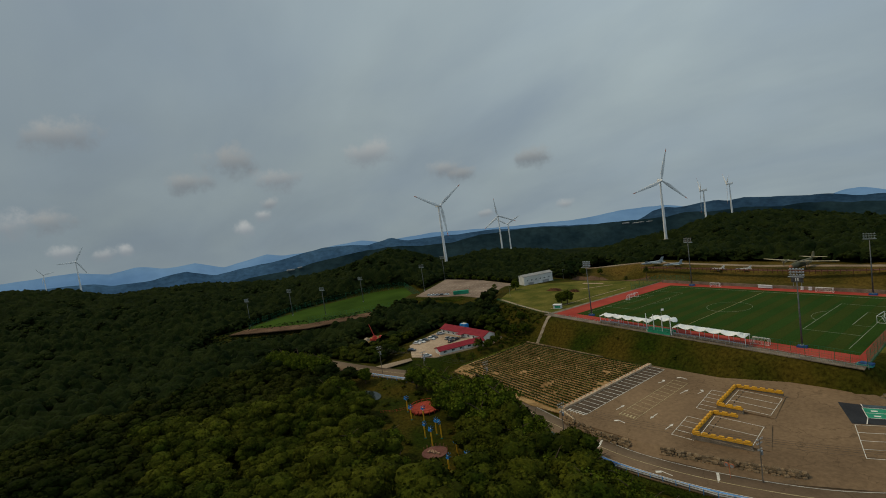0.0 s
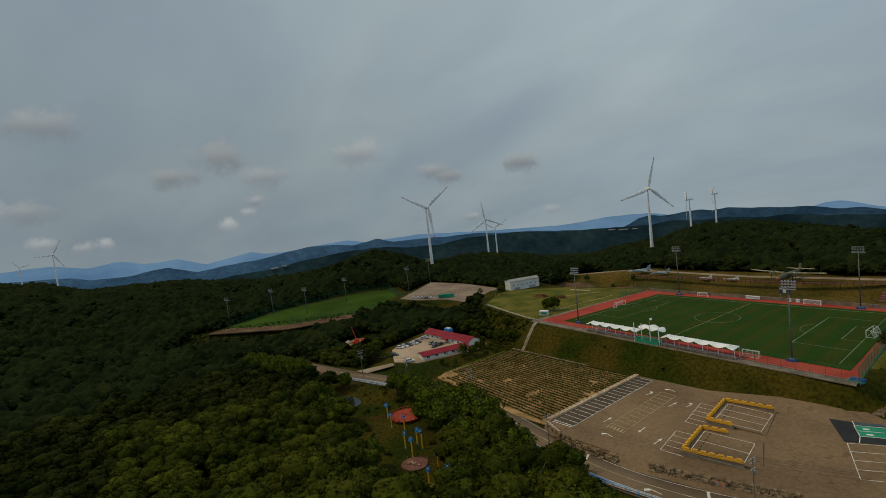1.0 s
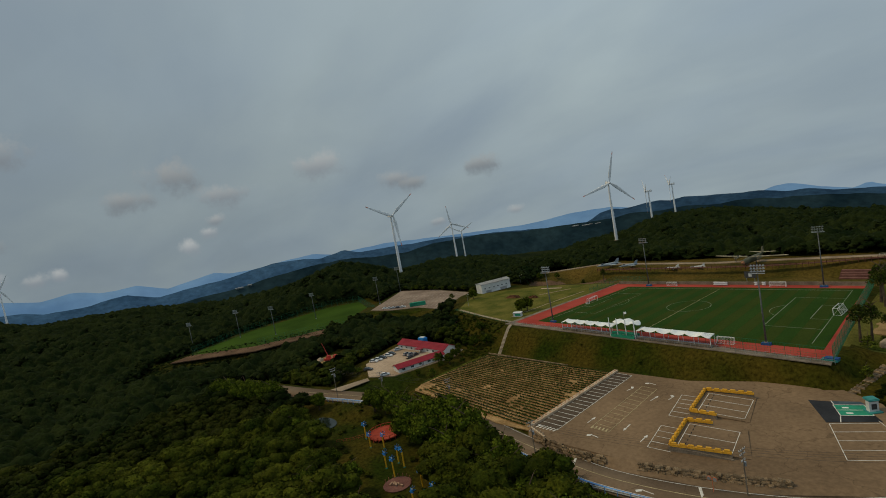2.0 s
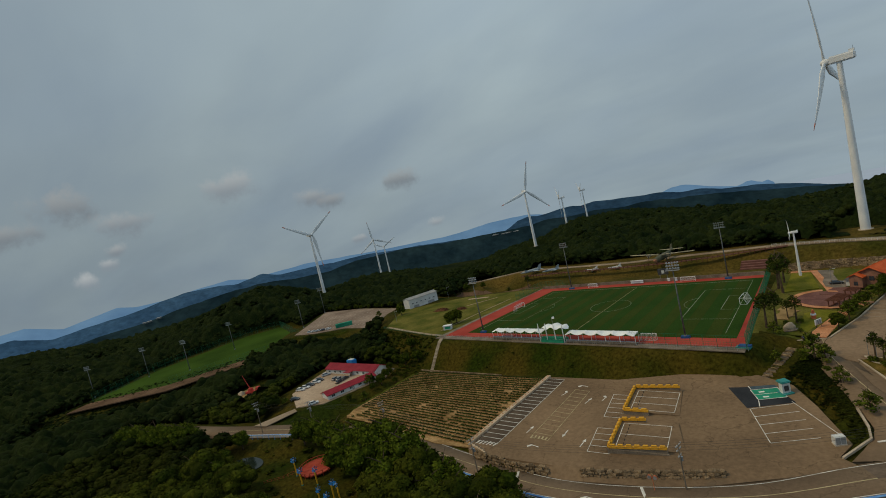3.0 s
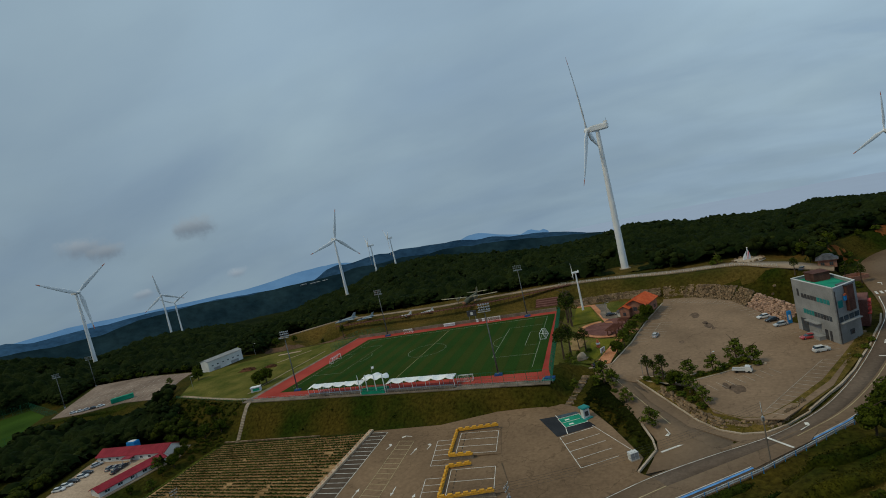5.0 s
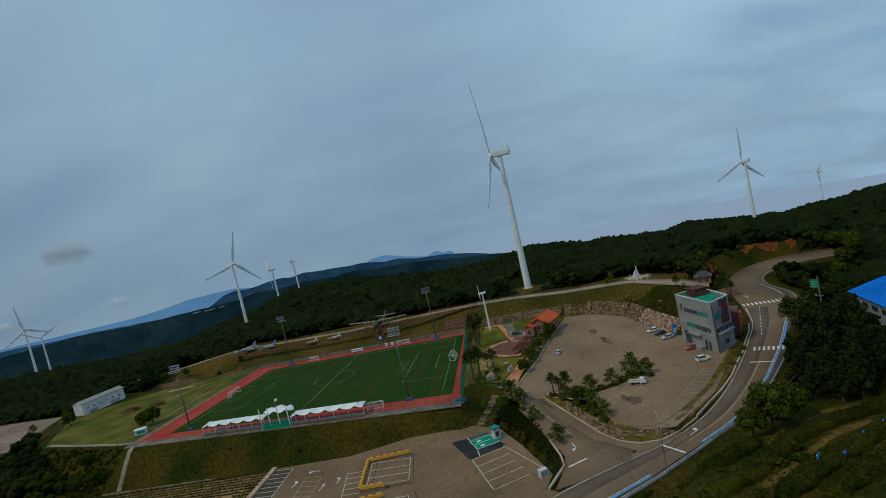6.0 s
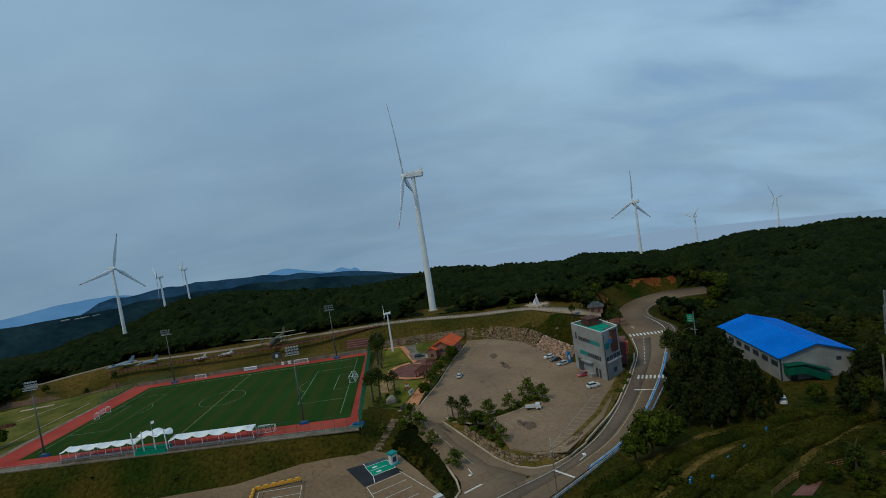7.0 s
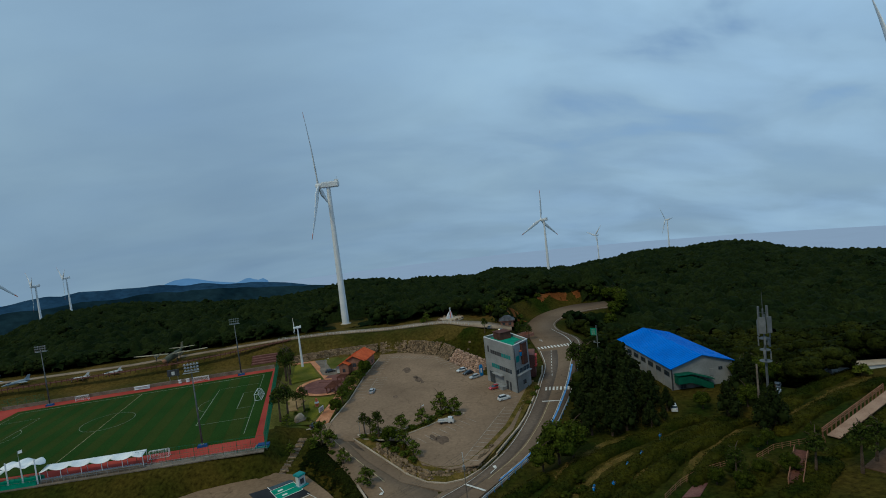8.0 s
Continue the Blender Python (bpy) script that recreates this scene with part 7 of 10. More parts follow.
def disc(cx, cy, rx, ry, a0=0, a1=360, n=28):
    return [(cx + rx * math.cos(radians(a0 + (a1 - a0) * i / n)), cy + ry * math.sin(radians(a0 + (a1 - a0) * i / n))) for i in range(n)]


plate("lawn", [(62.2, -30), (79, -31), (86.6, -11), (94.2, 15), (100.5, 36), (98, 46), (62, 48)], -0.1, M_LAWN, "trimmed plaza lawn with worn patches", "lawn")
plate("lawn", [(64.4, 16.8), (75.6, 20.2), (71.3, 46.6), (64.4, 46.8)], -0.02, M_LAWN_B, "bright green square of mown lawn", "lawn")
plate("lawn", [(72.4, -25), (73.8, -29.5), (82.2, -6.5), (77.0, -6.0), (72.8, -10)], -0.02, M_LAWN_B, "bright mown lawn beside the orange path", "lawn")
plate("drive", [(72.5, 49.5), (99, 47), (101, 38), (89, 30), (82, 19), (77.5, 22)], -0.02, M_CONC_D, "grey plaza drive beside the brick building", "drive")
plate("paving", disc(77.6, 6.5, 8.2, 8.6), 0.03, M_PAVE, "round plaza of dark red brick paving")
plate("paving", [(76, 12), (86, 10), (88.5, 22), (80, 20)], 0.0, M_PAVE, "dark red brick paving before the building")
plate("path", [(71.2, 48), (73.6, 47.6), (81.5, 14.5), (78.5, 14.5)], 0.07, M_PAVEO, "straight path of orange brick", "path")
plate("path", [(63, 50), (73.5, 49.2), (73.8, 47.2), (63, 48)], 0.05, M_PAVEO, "orange brick path behind the lawn", "path")
bm = bmesh.new()
for ring in (disc(77.6, 6.5, 10.6, 11.0, 95, 340), ):
    inner = disc(77.6, 6.5, 8.4, 8.8, 95, 340)
    o = [bm.verts.new((x, y, float(plaza_z(x, y)) + 0.05)) for x, y in ring]
    q = [bm.verts.new((x, y, float(plaza_z(x, y)) + 0.05)) for x, y in inner]
    for i in range(len(o) - 1):
        bm.faces.new((o[i], o[i + 1], q[i + 1], q[i]))
tagged(part("path", bm, M_PAVEO), "curved orange brick path round the plaza", "path", kind="structure")
plate("path", [(74.6, -31.5), (79.6, -31.2), (85.2, -6), (83.2, -3.4)], 0.06, M_PAVEO, "broad orange brick path up from the lot", "path")
plate("path", [(83, -3.5), (85, -6), (91.5, 4), (89.5, 6)], 0.09, M_PAVEO, "orange brick path to the kerb", "path")
plate("sandpit", [(x + 1.1 * math.sin(x * 2.1 + y), y + 1.2 * math.sin(y * 1.3)) for x, y in disc(67.6, -8, 2.8, 8.5)], 0.03, M_SAND, "sandy patch worn under pines", "sand")
pv = thing("pavilion", pose(82.2, -0.5, float(plaza_z(82.2, -0.5)), 0, 0, 66), "dark timber pergola pavilion with benches", "pavilion")
for i in (-1, 0, 1):
    for s in (-1, 1):
        part("post", one(box, i * 3.2, s * 1.7, 0, 0.3, 0.3, 2.6), M_REDTIMBER, pv)
for i in range(13):
    part("slat", one(box, -4.2 + i * 0.7, 0, 2.8, 0.22, 4.6, 0.2), M_REDTIMBER, pv)
for s in (-1, 1):
    part("beam", one(box, 0, s * 1.7, 2.6, 8.4, 0.25, 0.25), M_REDTIMBER, pv)
    part("bench", one(box, 0, s * 1.4, 0.4, 6.0, 0.5, 0.12), M_REDTIMBER, pv)
gz = thing("gazebo", pose(86, 9.5, float(plaza_z(86, 9.5)), 0, 0, 66), "small dark pergola beside the building", "pavilion")
for i in (-1, 1):
    for s in (-1, 1):
        part("post", one(box, i * 1.8, s * 1.6, 0, 0.25, 0.25, 2.6), M_REDTIMBER, gz)
for i in range(7):
    part("slat", one(box, -2.1 + i * 0.7, 0, 2.7, 0.2, 4.0, 0.2), M_REDTIMBER, gz)
kb = thing("kiosk", pose(85.4, 23.5, float(plaza_z(85.4, 23.5)), 0, 0, 66), "small kiosk with a black canvas roof", "kiosk")
part("body", one(box, 0, 0, 0, 2.6, 2.4, 2.3), M_WALLW, kb)
part("roof", one(box, 0, 0, 2.3, 3.6, 3.4, 1.0, 0, 0.35), M_DSTEEL, kb)
rk = thing("name_stone", pose(70.2, -27.2, float(plaza_z(70.2, -27.2)), 0, 0, 25) @ Matrix.Diagonal((0.75, 0.75, 0.8, 1)), "large pale standing stone on a plinth", "stone")
bm = bmesh.new()
bmesh.ops.create_icosphere(bm, subdivisions=3, radius=1)
for v in bm.verts:
    k = 1 + 0.2 * noise.noise(v.co * 1.6)
    v.co = Vector((v.co.x * 2.5 * k * (1 - 0.35 * max(0, v.co.z)), v.co.y * 0.9 * k, 1.6 + v.co.z * 1.9 * k))
part("stone", bm, M_CONC, rk)
part("plinth", one(box, 0.4, 0, 0, 5.6, 2.4, 0.35), M_CONC_D, rk)
sc = thing("toy_sculpture", pose(75.7, -14.8, float(plaza_z(75.7, -14.8))), "small red and white sculpture on the lawn", "sculpture")
bm = bmesh.new()
for zz, r, h in ((0, 0.75, 0.9), (0.9, 0.85, 0.8), (1.7, 0.55, 0.8), (2.5, 0.4, 0.5)):
    rod(bm, (0, 0, zz), (0, 0, zz + h), r, r * 0.72, 12)
part("body", bm, M_TIP, sc)
bm = bmesh.new()
rod(bm, (0, 0, 1.2), (0, 0, 1.75), 0.82, 0.7, 12)
part("band", bm, M_WHITE, sc)
sg = thing("information_board", pose(77.4, -22.6, float(plaza_z(77.4, -22.6)), 0, 0, 60), "white information board on two legs", "sign")
part("board", one(box, 0, 0, 0.9, 3.0, 0.18, 1.7), M_WHITE, sg)
for s in (-1, 1):
    part("leg", one(box, s * 1.1, 0, 0, 0.16, 0.16, 0.9), M_DSTEEL, sg)
for i in range(4):
    part("text_bar", one(box, 0, -0.11, 1.1 + i * 0.36, 2.2, 0.03, 0.16), M_DSTEEL, sg)
bn = thing("feather_banner", pose(140.2, -12.2, ZC), "blue and white inflatable standing banner", "banner")
bm = one(box, 0, 0, 0, 1.6, 0.5, 4.6, 14)
bmesh.ops.bevel(bm, geom=bm.edges[:], offset=0.22, segments=3, affect="EDGES")
part("body", bm, M_BLUE, bn)
part("mark", one(box, 0, -0.27, 1.4, 0.7, 0.04, 1.8, 14), M_WHITE, bn)
bb = thing("crash_mats", pose(60.5, -48.6, -0.3, 0, 0, -8), "stack of blue mats at the fence corner", "mats")
part("mat", one(box, 0, 0, 0, 4.0, 2.0, 0.6), M_TEAL, bb)
part("mat", one(box, 0.4, 0.1, 0.6, 3.4, 1.8, 0.4), M_PAD, bb)


# ---- poles, lamps and wires ----
def util_pole(x, y, h, ang, label="concrete utility pole with cross-arms and insulators"):
    p = thing("utility_pole", pose(x, y, zat(x, y), 0, 0, ang), label, "utility pole", "utility poles along the road")
    part("pole", one(rod, (0, 0, -0.5), (0, 0, h), 0.16, 0.10, 8), M_CONC_D, p)
    for k, w in ((0.3, 2.4), (1.2, 2.0), (2.6, 1.5)):
        a = part("cross_arm", one(box, 0, 0, h - k, w, 0.12, 0.12), M_STEEL, p)
        for i in (-1, -0.4, 0.4, 1):
            part("insulator", one(rod, (i * w * 0.46, 0, h - k + 0.1), (i * w * 0.46, 0, h - k + 0.4), 0.07, n=6), M_WALLW, a)
    part("transformer", one(rod, (0.45, 0, h - 3.8), (0.45, 0, h - 2.9), 0.32, n=10), M_STEEL, p)
    return p


POLES = [(-95, -121.5, 13), (-67.5, -116.5, 13), (-38.5, -108.0, 11), (9.4, -121.5, 10.5), (58.5, -113.5, 10.5), (111.2, -96.5, 14.0)]
for x, y, h in POLES:
    util_pole(x, y, h, 80)
wires = thing("power_lines", pose(0, 0, 0), "thin sagging black power lines between poles", "power line")
for (x0, y0, h0), (x1, y1, h1) in zip(POLES[:-1], POLES[1:]):
    for off, drop in ((-1.0, 0.1), (0.0, 0.1), (1.0, 0.1), (0.0, 1.3)):
        a, b = Vector((x0, y0 + off, zat(x0, y0) + h0 - drop)), Vector((x1, y1 + off, zat(x1, y1) + h1 - drop))
        V, Q = [], []
        for i in range(13):
            p = a.lerp(b, i / 12) - Vector((0, 0, 5.6 * i / 12 * (1 - i / 12)))
            V += [p + Vector((0, 0.02, 0)), p + Vector((0, -0.012, 0.02)), p + Vector((0, -0.012, -0.02))]
            if i:
                Q += [(3 * i - 3 + k, 3 * i - 3 + (k + 1) % 3, 3 * i + (k + 1) % 3, 3 * i + k) for k in range(3)]
        link("wire", mesh_np("wire", V, Q), M_DSTEEL, wires)


def lamp_post(x, y, h, ang, label="slender grey lamp post"):
    p = thing("street_lamp", pose(x, y, zat(x, y), 0, 0, ang), label, "street lamp", "lamp posts")
    part("pole", one(rod, (0, 0, -0.4), (0, 0, h), 0.09, 0.06, 6), M_STEEL, p)
    part("arm", one(rod, (0, 0, h), (1.2, 0, h + 0.2), 0.05, n=5), M_STEEL, p)
    part("lamp", one(box, 1.4, 0, h + 0.1, 0.8, 0.3, 0.15), M_WALLW, p)


for x, y, h, a in ((89.5, -45.5, 6.5, 40), (91.2, -47.3, 5.5, 70), (109.5, -46.5, 5.5, 40), (79, 30, 5, 0), (-128, -8, 7, 0), (-134, 50, 7, 0), (163, -62, 8, 150)):
    lamp_post(x, y, h, a)
rs = thing("road_sign", pose(189.6, -16.6, zat(189.6, -16.6), 0, 0, -40), "tall steel gantry pole with green direction sign", "road sign")
part("pole", one(rod, (0, 0, 0), (0, 0, 18.5), 0.22, 0.16, 8), M_STEEL, rs)
part("panel", one(box, -1.2, -0.25, 14.4, 2.3, 0.15, 3.0), M_GREEN, rs, "green direction panel")
for i in range(3):
    part("text_bar", one(box, -1.2, -0.36, 14.8 + i * 0.85, 1.4, 0.05, 0.25), M_PAINT_F, rs)
for z in (8.0, 11.2):
    part("arm", one(box, -0.3, 0, z, 2.6, 0.14, 0.16), M_STEEL, rs)
part("camera_box", one(box, -1.2, 0, 11.4, 0.7, 0.5, 0.5), M_PANEL, rs)
mr = thing("traffic_mirror", pose(52.5, -115.5, zat(52.5, -115.5), 0, 0, 0), "round convex traffic mirror pair on a pole", "traffic mirror")
part("pole", one(rod, (0, 0, -0.3), (0, 0, 3.6), 0.06, n=6), M_TIP, mr)
for s in (-1, 1):
    r = part("rim", one(rod, (s * 0.6, -0.05, 3.4), (s * 0.6, 0.1, 3.4), 0.5, n=16), M_TIP, mr)
    part("mirror", one(rod, (s * 0.6, -0.1, 3.4), (s * 0.6, -0.05, 3.4), 0.42, n=16), M_STEEL, r)
# mobile mast
am = thing("antenna_mast", pose(203.0, -88.0, zat(203.0, -88.0), 0, 0, 20), "steel telecom mast crowded with grey antenna panels", "antenna mast")
AZT = 27.0
part("pole", one(rod, (0, 0, 0), (0, 0, AZT), 0.38, 0.22, 10), M_MAST, am)
part("spike", one(rod, (0, 0, AZT), (0, 0, AZT + 5.0), 0.07, 0.03, 5), M_MAST, am)
for z, r in ((12.0, 1.6), (15.2, 1.4), (18.5, 1.5)):
    part("ring", one(rod, (0, 0, z), (0, 0, z + 0.12), r, r, 14), M_MAST, am)
for i, (a, z, w, h, r) in enumerate(((200, 20.5, 1.6, 4.6, 2.4), (250, 20.5, 1.4, 4.6, 2.0), (300, 19.0, 0.8, 4.6, 1.4), (20, 20.0, 0.7, 5.0, 1.8), (60, 19.6, 0.6, 4.2, 2.0), (140, 19.5, 0.7, 4.4, 1.5), (330, 23.8, 0.7, 4.0, 1.2), (90, 24, 0.6, 3.5, 1.2), (210, 17.2, 0.5, 2.4, 1.6), (270, 16.8, 0.7, 2.2, 1.0), (330, 16.0, 0.6, 2.4, 1.4), (30, 13.0, 0.5, 2.6, 1.6), (200, 13.0, 0.6, 2.6, 1.5), (300, 12.6, 0.5, 2.2, 1.3), (120, 16.4, 0.5, 2.6, 1.5))):
    x, y = r * math.cos(radians(a)), r * math.sin(radians(a))
    part("antenna_panel", one(box, x, y, z, w, 0.3, h, a + 90), M_PANEL, am)
    bm = bmesh.new()
    bar(bm, (0, 0, z + h / 2), (x, y, z + h / 2), 0.08, 0.08)
    part("bracket", bm, M_MAST, am)
pp = thing("utility_pole", pose(194.6, -93.6, zat(194.6, -93.6)), "plain concrete pole beside the telecom mast", "utility pole")
part("pole", one(rod, (0, 0, 0), (0, 0, 14.0), 0.3, 0.22, 10), M_CONC_D, pp)

# ---- pinwheels and timber decks in the little parks ----
PIN = {}


def pinwheel(x, y, h, ang, postm, label, group, key):
    m = pose(x, y, zat(x, y), 0, 0, ang)
    if key[0] == "e":
        m = m @ Matrix.Diagonal((0.7, 0.7, 0.7, 1))
    if key in PIN:
        return copy_thing(PIN[key], m)
    p = PIN[key] = thing("pinwheel", m, label, "pinwheel", group)
    part("post", one(rod, (0, 0, -0.2), (0, 0, h), 0.24, 0.2, 8), postm, p)
    part("foot", one(rod, (0, 0, -0.1), (0, 0, 0.25), 0.4, 0.3, 8), M_TEAL, p)
    part("neck", one(rod, (0, 0, h), (0, 0, h + 1.1), 0.07, n=6), M_BLUE, p)
    part("axle", one(rod, (0, 0.1, h + 1.1), (0, -0.4, h + 1.1), 0.14, n=8), M_WHITE, p)
    for i in range(6 if key[0] == "w" else 12):
        n = 6 if key[0] == "w" else 12
        a0, a1 = 2 * math.pi * i / n, 2 * math.pi * (i + 0.55) / n
        bm = bmesh.new()
        v = [bm.verts.new(q) for q in ((0, -0.3, h + 1.1), (0.95 * math.cos(a0), -0.25, h + 1.1 + 0.95 * math.sin(a0)), (1.0 * math.cos(a1), -0.6, h + 1.1 + 1.0 * math.sin(a1)), (0.5 * math.cos(a1), -0.5, h + 1.1 + 0.5 * math.sin(a1)))]
        v2 = [bm.verts.new(q.co + Vector((0, 0.06, 0))) for q in v]
        bm.faces.new(v)
        bm.faces.new(v2[::-1])
        for k in range(4):
            bm.faces.new((v[k], v2[k], v2[(k + 1) % 4], v[(k + 1) % 4]))
        part("vane", bm, M_BLUE, p)
    return p


rnd = random.Random(5)
for x, y, h in ((-53.7, -135.1, 4.4), (-46.4, -138.2, 3.8), (-41.3, -136.3, 4.0), (-30.0, -143.6, 4.0), (-23.2, -145.6, 4.9), (-29.2, -139.6, 4.0), (-25.5, -140.3, 4.6), (-11.1, -145.0, 4.4), (-4.8, -152.9, 5.0), (-1.3, -149.0, 5.3)):
    pinwheel(x, y, h, 55 + rnd.uniform(-50, 50), M_YELLOW, "blue pinwheel on a tall yellow post", "pinwheels in the west park", ("w", round(h, 1)))
for x, y in ((134.8, -112.6), (140.2, -111.6), (153.4, -101.4), (163.4, -94.4), (147.5, -104.8)):
    pinwheel(x, y, 2.2, 20 + rnd.uniform(-30, 30), M_TEAL, "blue sunflower pinwheel on a short teal post", "pinwheels on the hedge terraces", ("e", 1))
dk = thing("round_deck", pose(-49.5, -130.0, -10.3), "round red-stained timber deck with a low rail", "deck")
for i in range(16):
    y0 = -5.6 + i * 0.7
    half = math.sqrt(max(0.1, 5.8**2 - (y0 + 0.35) ** 2))
    part("board", one(box, 0, y0 + 0.35, 0, half * 2, 0.66, 0.35), M_REDDECK, dk)
for i in range(18):
    a = 2 * math.pi * i / 18
    part("post", one(box, 5.7 * math.cos(a), 5.7 * math.sin(a), -1.2, 0.18, 0.18, 2.4, math.degrees(a)), M_REDDECK, dk)
bm = bmesh.new()
for i in range(36):
    a, b = 2 * math.pi * i / 36, 2 * math.pi * (i + 1) / 36
    bar(bm, (5.7 * math.cos(a), 5.7 * math.sin(a), 1.1), (5.7 * math.cos(b), 5.7 * math.sin(b), 1.1), 0.16, 0.12)
part("rail", bm, M_REDDECK, dk)
fence("deck_stairs", [(-54.5, -134.5, -10.6), (-58, -139, -11), (-62, -142, -11.2)], 1.0, 1.4, M_REDDECK, M_REDDECK, "red-stained stair rail down from the deck", rails=(0.4, 0.95), category="stairs")
ptf = thing("sitting_area", pose(-19.5, -147.5, zat(-19.5, -147.5) + 0.1, 0, 0, 20), "dull pinkish brick sitting area with a timber rail", "sitting area")
part("paving", one(rod, (0, 0, 0), (0, 0, 0.15), 4.0, n=20), M_PAVE, ptf)
for i in range(9):
    a = math.pi * (0.1 + 0.9 * i / 8)
    part("post", one(box, 4.0 * math.cos(a), 4.0 * math.sin(a), 0, 0.16, 0.16, 1.0), M_TIMBER, ptf)
for i in range(5):
    part("bench", one(box, -1.6 + i * 0.8, -0.6 + 0.3 * (i % 2), 0.15, 0.5, 1.5, 0.45, i * 20), M_DECK, ptf)
plate("grass_path", [(-6, -158), (14, -146), (10, -142), (-12, -153)], zat(2, -151) + 0.12, M_LAWN, "mown grass path in the little park", "path")
plate("grass_path", [(-70, -152), (-56, -164), (-50, -158), (-60, -146)], zat(-60, -155) + 0.3, M_LAWN, "open grassy glade among trees", "path")
plate("path", [(-1.6, -155.6), (5.6, -149.6), (6.8, -150.8), (-0.2, -156.8)], zat(2, -153) + 0.16, M_SAND, "strip of tan gravel across the park grass", "path")
plate("drive", [(-106.5, -118.5), (-99.5, -117.2), (-97.8, -103.5), (-101.6, -102.0)], -8.02, M_UROAD, "short concrete drive from the road to the yard", "drive")
pond = tagged(part("water", slab(disc(-82, -136.5, 7.5, 4.5), -10.75, 0.2), M_WATER), "small dark pond below the road", "pond", kind="structure")

# ramp, deck and rails on the east terraces
rp = thing("timber_ramp", pose(0, 0, 0), "pale boarded ramp with a brown timber rail", "ramp")
ra, rb = Vector((192.0, -117.0, 3.4)), Vector((224, -106.0, 4.4))
for i in range(48):
    p, q = ra.lerp(rb, i / 48), ra.lerp(rb, (i + 0.94) / 48)
    bm = bmesh.new()
    bar(bm, p, q, 2.6, 0.2)
    part("board", bm, M_DECK, rp)
d2 = (rb - ra).normalized().cross(Vector((0, 0, 1)))
for i in range(16):
    p = ra.lerp(rb, i / 15) - d2 * 2.2
    part("post", one(box, p.x, p.y, p.z - 1.4, 0.22, 0.22, 2.9), M_TIMBER, rp)
for hgt in (0.5, 1.0, 1.4):
    bm = bmesh.new()
    bar(bm, ra - d2 * 2.2 + Vector((0, 0, hgt)), rb - d2 * 2.2 + Vector((0, 0, hgt)), 0.14, 0.16)
    part("rail", bm, M_TIMBER, rp)
bd = thing("timber_bridge", pose(0, 0, 0), "reddish timber footbridge with rails", "footbridge")
ba, bb2 = Vector((168, -130, 4.6)), Vector((180.5, -119.5, 3.8))
for i in range(22):
    bm = bmesh.new()
    bar(bm, ba.lerp(bb2, i / 22), ba.lerp(bb2, (i + 0.93) / 22), 2.4, 0.18)
    part("board", bm, M_REDTIMBER, bd)
d3 = (bb2 - ba).normalized().cross(Vector((0, 0, 1)))
for s in (-1, 1):
    for i in range(8):
        p = ba.lerp(bb2, i / 7) + d3 * 1.2 * s
        part("post", one(box, p.x, p.y, p.z - 1.0, 0.16, 0.16, 2.1), M_TIMBER, bd)
    bm = bmesh.new()
    bar(bm, ba + d3 * 1.2 * s + Vector((0, 0, 1.0)), bb2 + d3 * 1.2 * s + Vector((0, 0, 1.0)), 0.14, 0.14)
    part("rail", bm, M_TIMBER, bd)
fence("timber_fence", [(172, -116.5, 2.2), (178, -114.8, 2.4), (184, -115.6, 2.6), (189, -117.5, 3.0)], 1.4, 2.0, M_TIMBER, M_TIMBER, "brown timber rail fence on the terrace", rails=(0.3, 0.62, 0.95))
fence("timber_fence", [(146, -121, 1.6), (152, -117.6, 1.6), (158, -115.6, 1.6), (165, -115.8, 2.0)], 1.4, 2.0, M_TIMBER, M_TIMBER, "brown timber rail fence above the hedges", rails=(0.3, 0.62, 0.95))
bm = slab([(149, -122), (154.5, -118.6), (157, -119.6), (152, -123.4)], lambda x, y: zat(x, y) + 0.15, 0.2)
tagged(part("paving", bm, M_PAVE), "pale paved stair landing among shrubs", "paving", kind="structure")
bm = slab([(184, -130), (192, -127), (204, -123), (232, -115), (262, -118), (240, -140), (186, -140)], lambda x, y: zat(x, y) + 0.2, 0.3)
tagged(part("gravel_path", bm, M_STRIP), "dull brown earth path on the hill", "path", kind="structure")


# ---- woods, trees, hedges ----
rng = np.random.default_rng(7)


def ball():
    """A round lump of 24 faces from a divided cube."""
    V, Q, seen = [], [], {}
    for ax in range(3):
        for s in (-1, 1):
            g = {}
            for i in range(3):
                for j in range(3):
                    p = [0, 0, 0]
                    p[ax], p[(ax + 1) % 3], p[(ax + 2) % 3] = s, i - 1, j - 1
                    p = tuple(p)
                    if p not in seen:
                        seen[p] = len(V)
                        V.append(np.array(p, float) / np.linalg.norm(p))
                    g[i, j] = seen[p]
            for i in range(2):
                for j in range(2):
                    q = [g[i, j], g[i + 1, j], g[i + 1, j + 1], g[i, j + 1]]
                    Q.append(q if s > 0 else q[::-1])
    return np.array(V), np.array(Q)


BV, BQ = ball()


def leaf_cards(centres, normals, size, r):
    """Bent leaf clumps: a quad at each place, roughly facing along its normal."""
    n = len(centres)
    nm = normals + r.normal(0, 0.55, (n, 3))
    nm /= np.linalg.norm(nm, axis=1)[:, None]
    a = np.cross(nm, r.normal(0, 1, (n, 3)))
    a /= np.linalg.norm(a, axis=1)[:, None] + 1e-9
    b = np.cross(nm, a)
    s = size * r.uniform(0.6, 1.35, (n, 1))
    c = np.stack([centres - a * s + b * s * 0.15, centres - b * s * 0.8 - nm * s * 0.25, centres + a * s - b * s * 0.1, centres + b * s * 0.9 - nm * s * 0.3], 1)
    return c.reshape(-1, 3), np.arange(4 * n).reshape(n, 4)


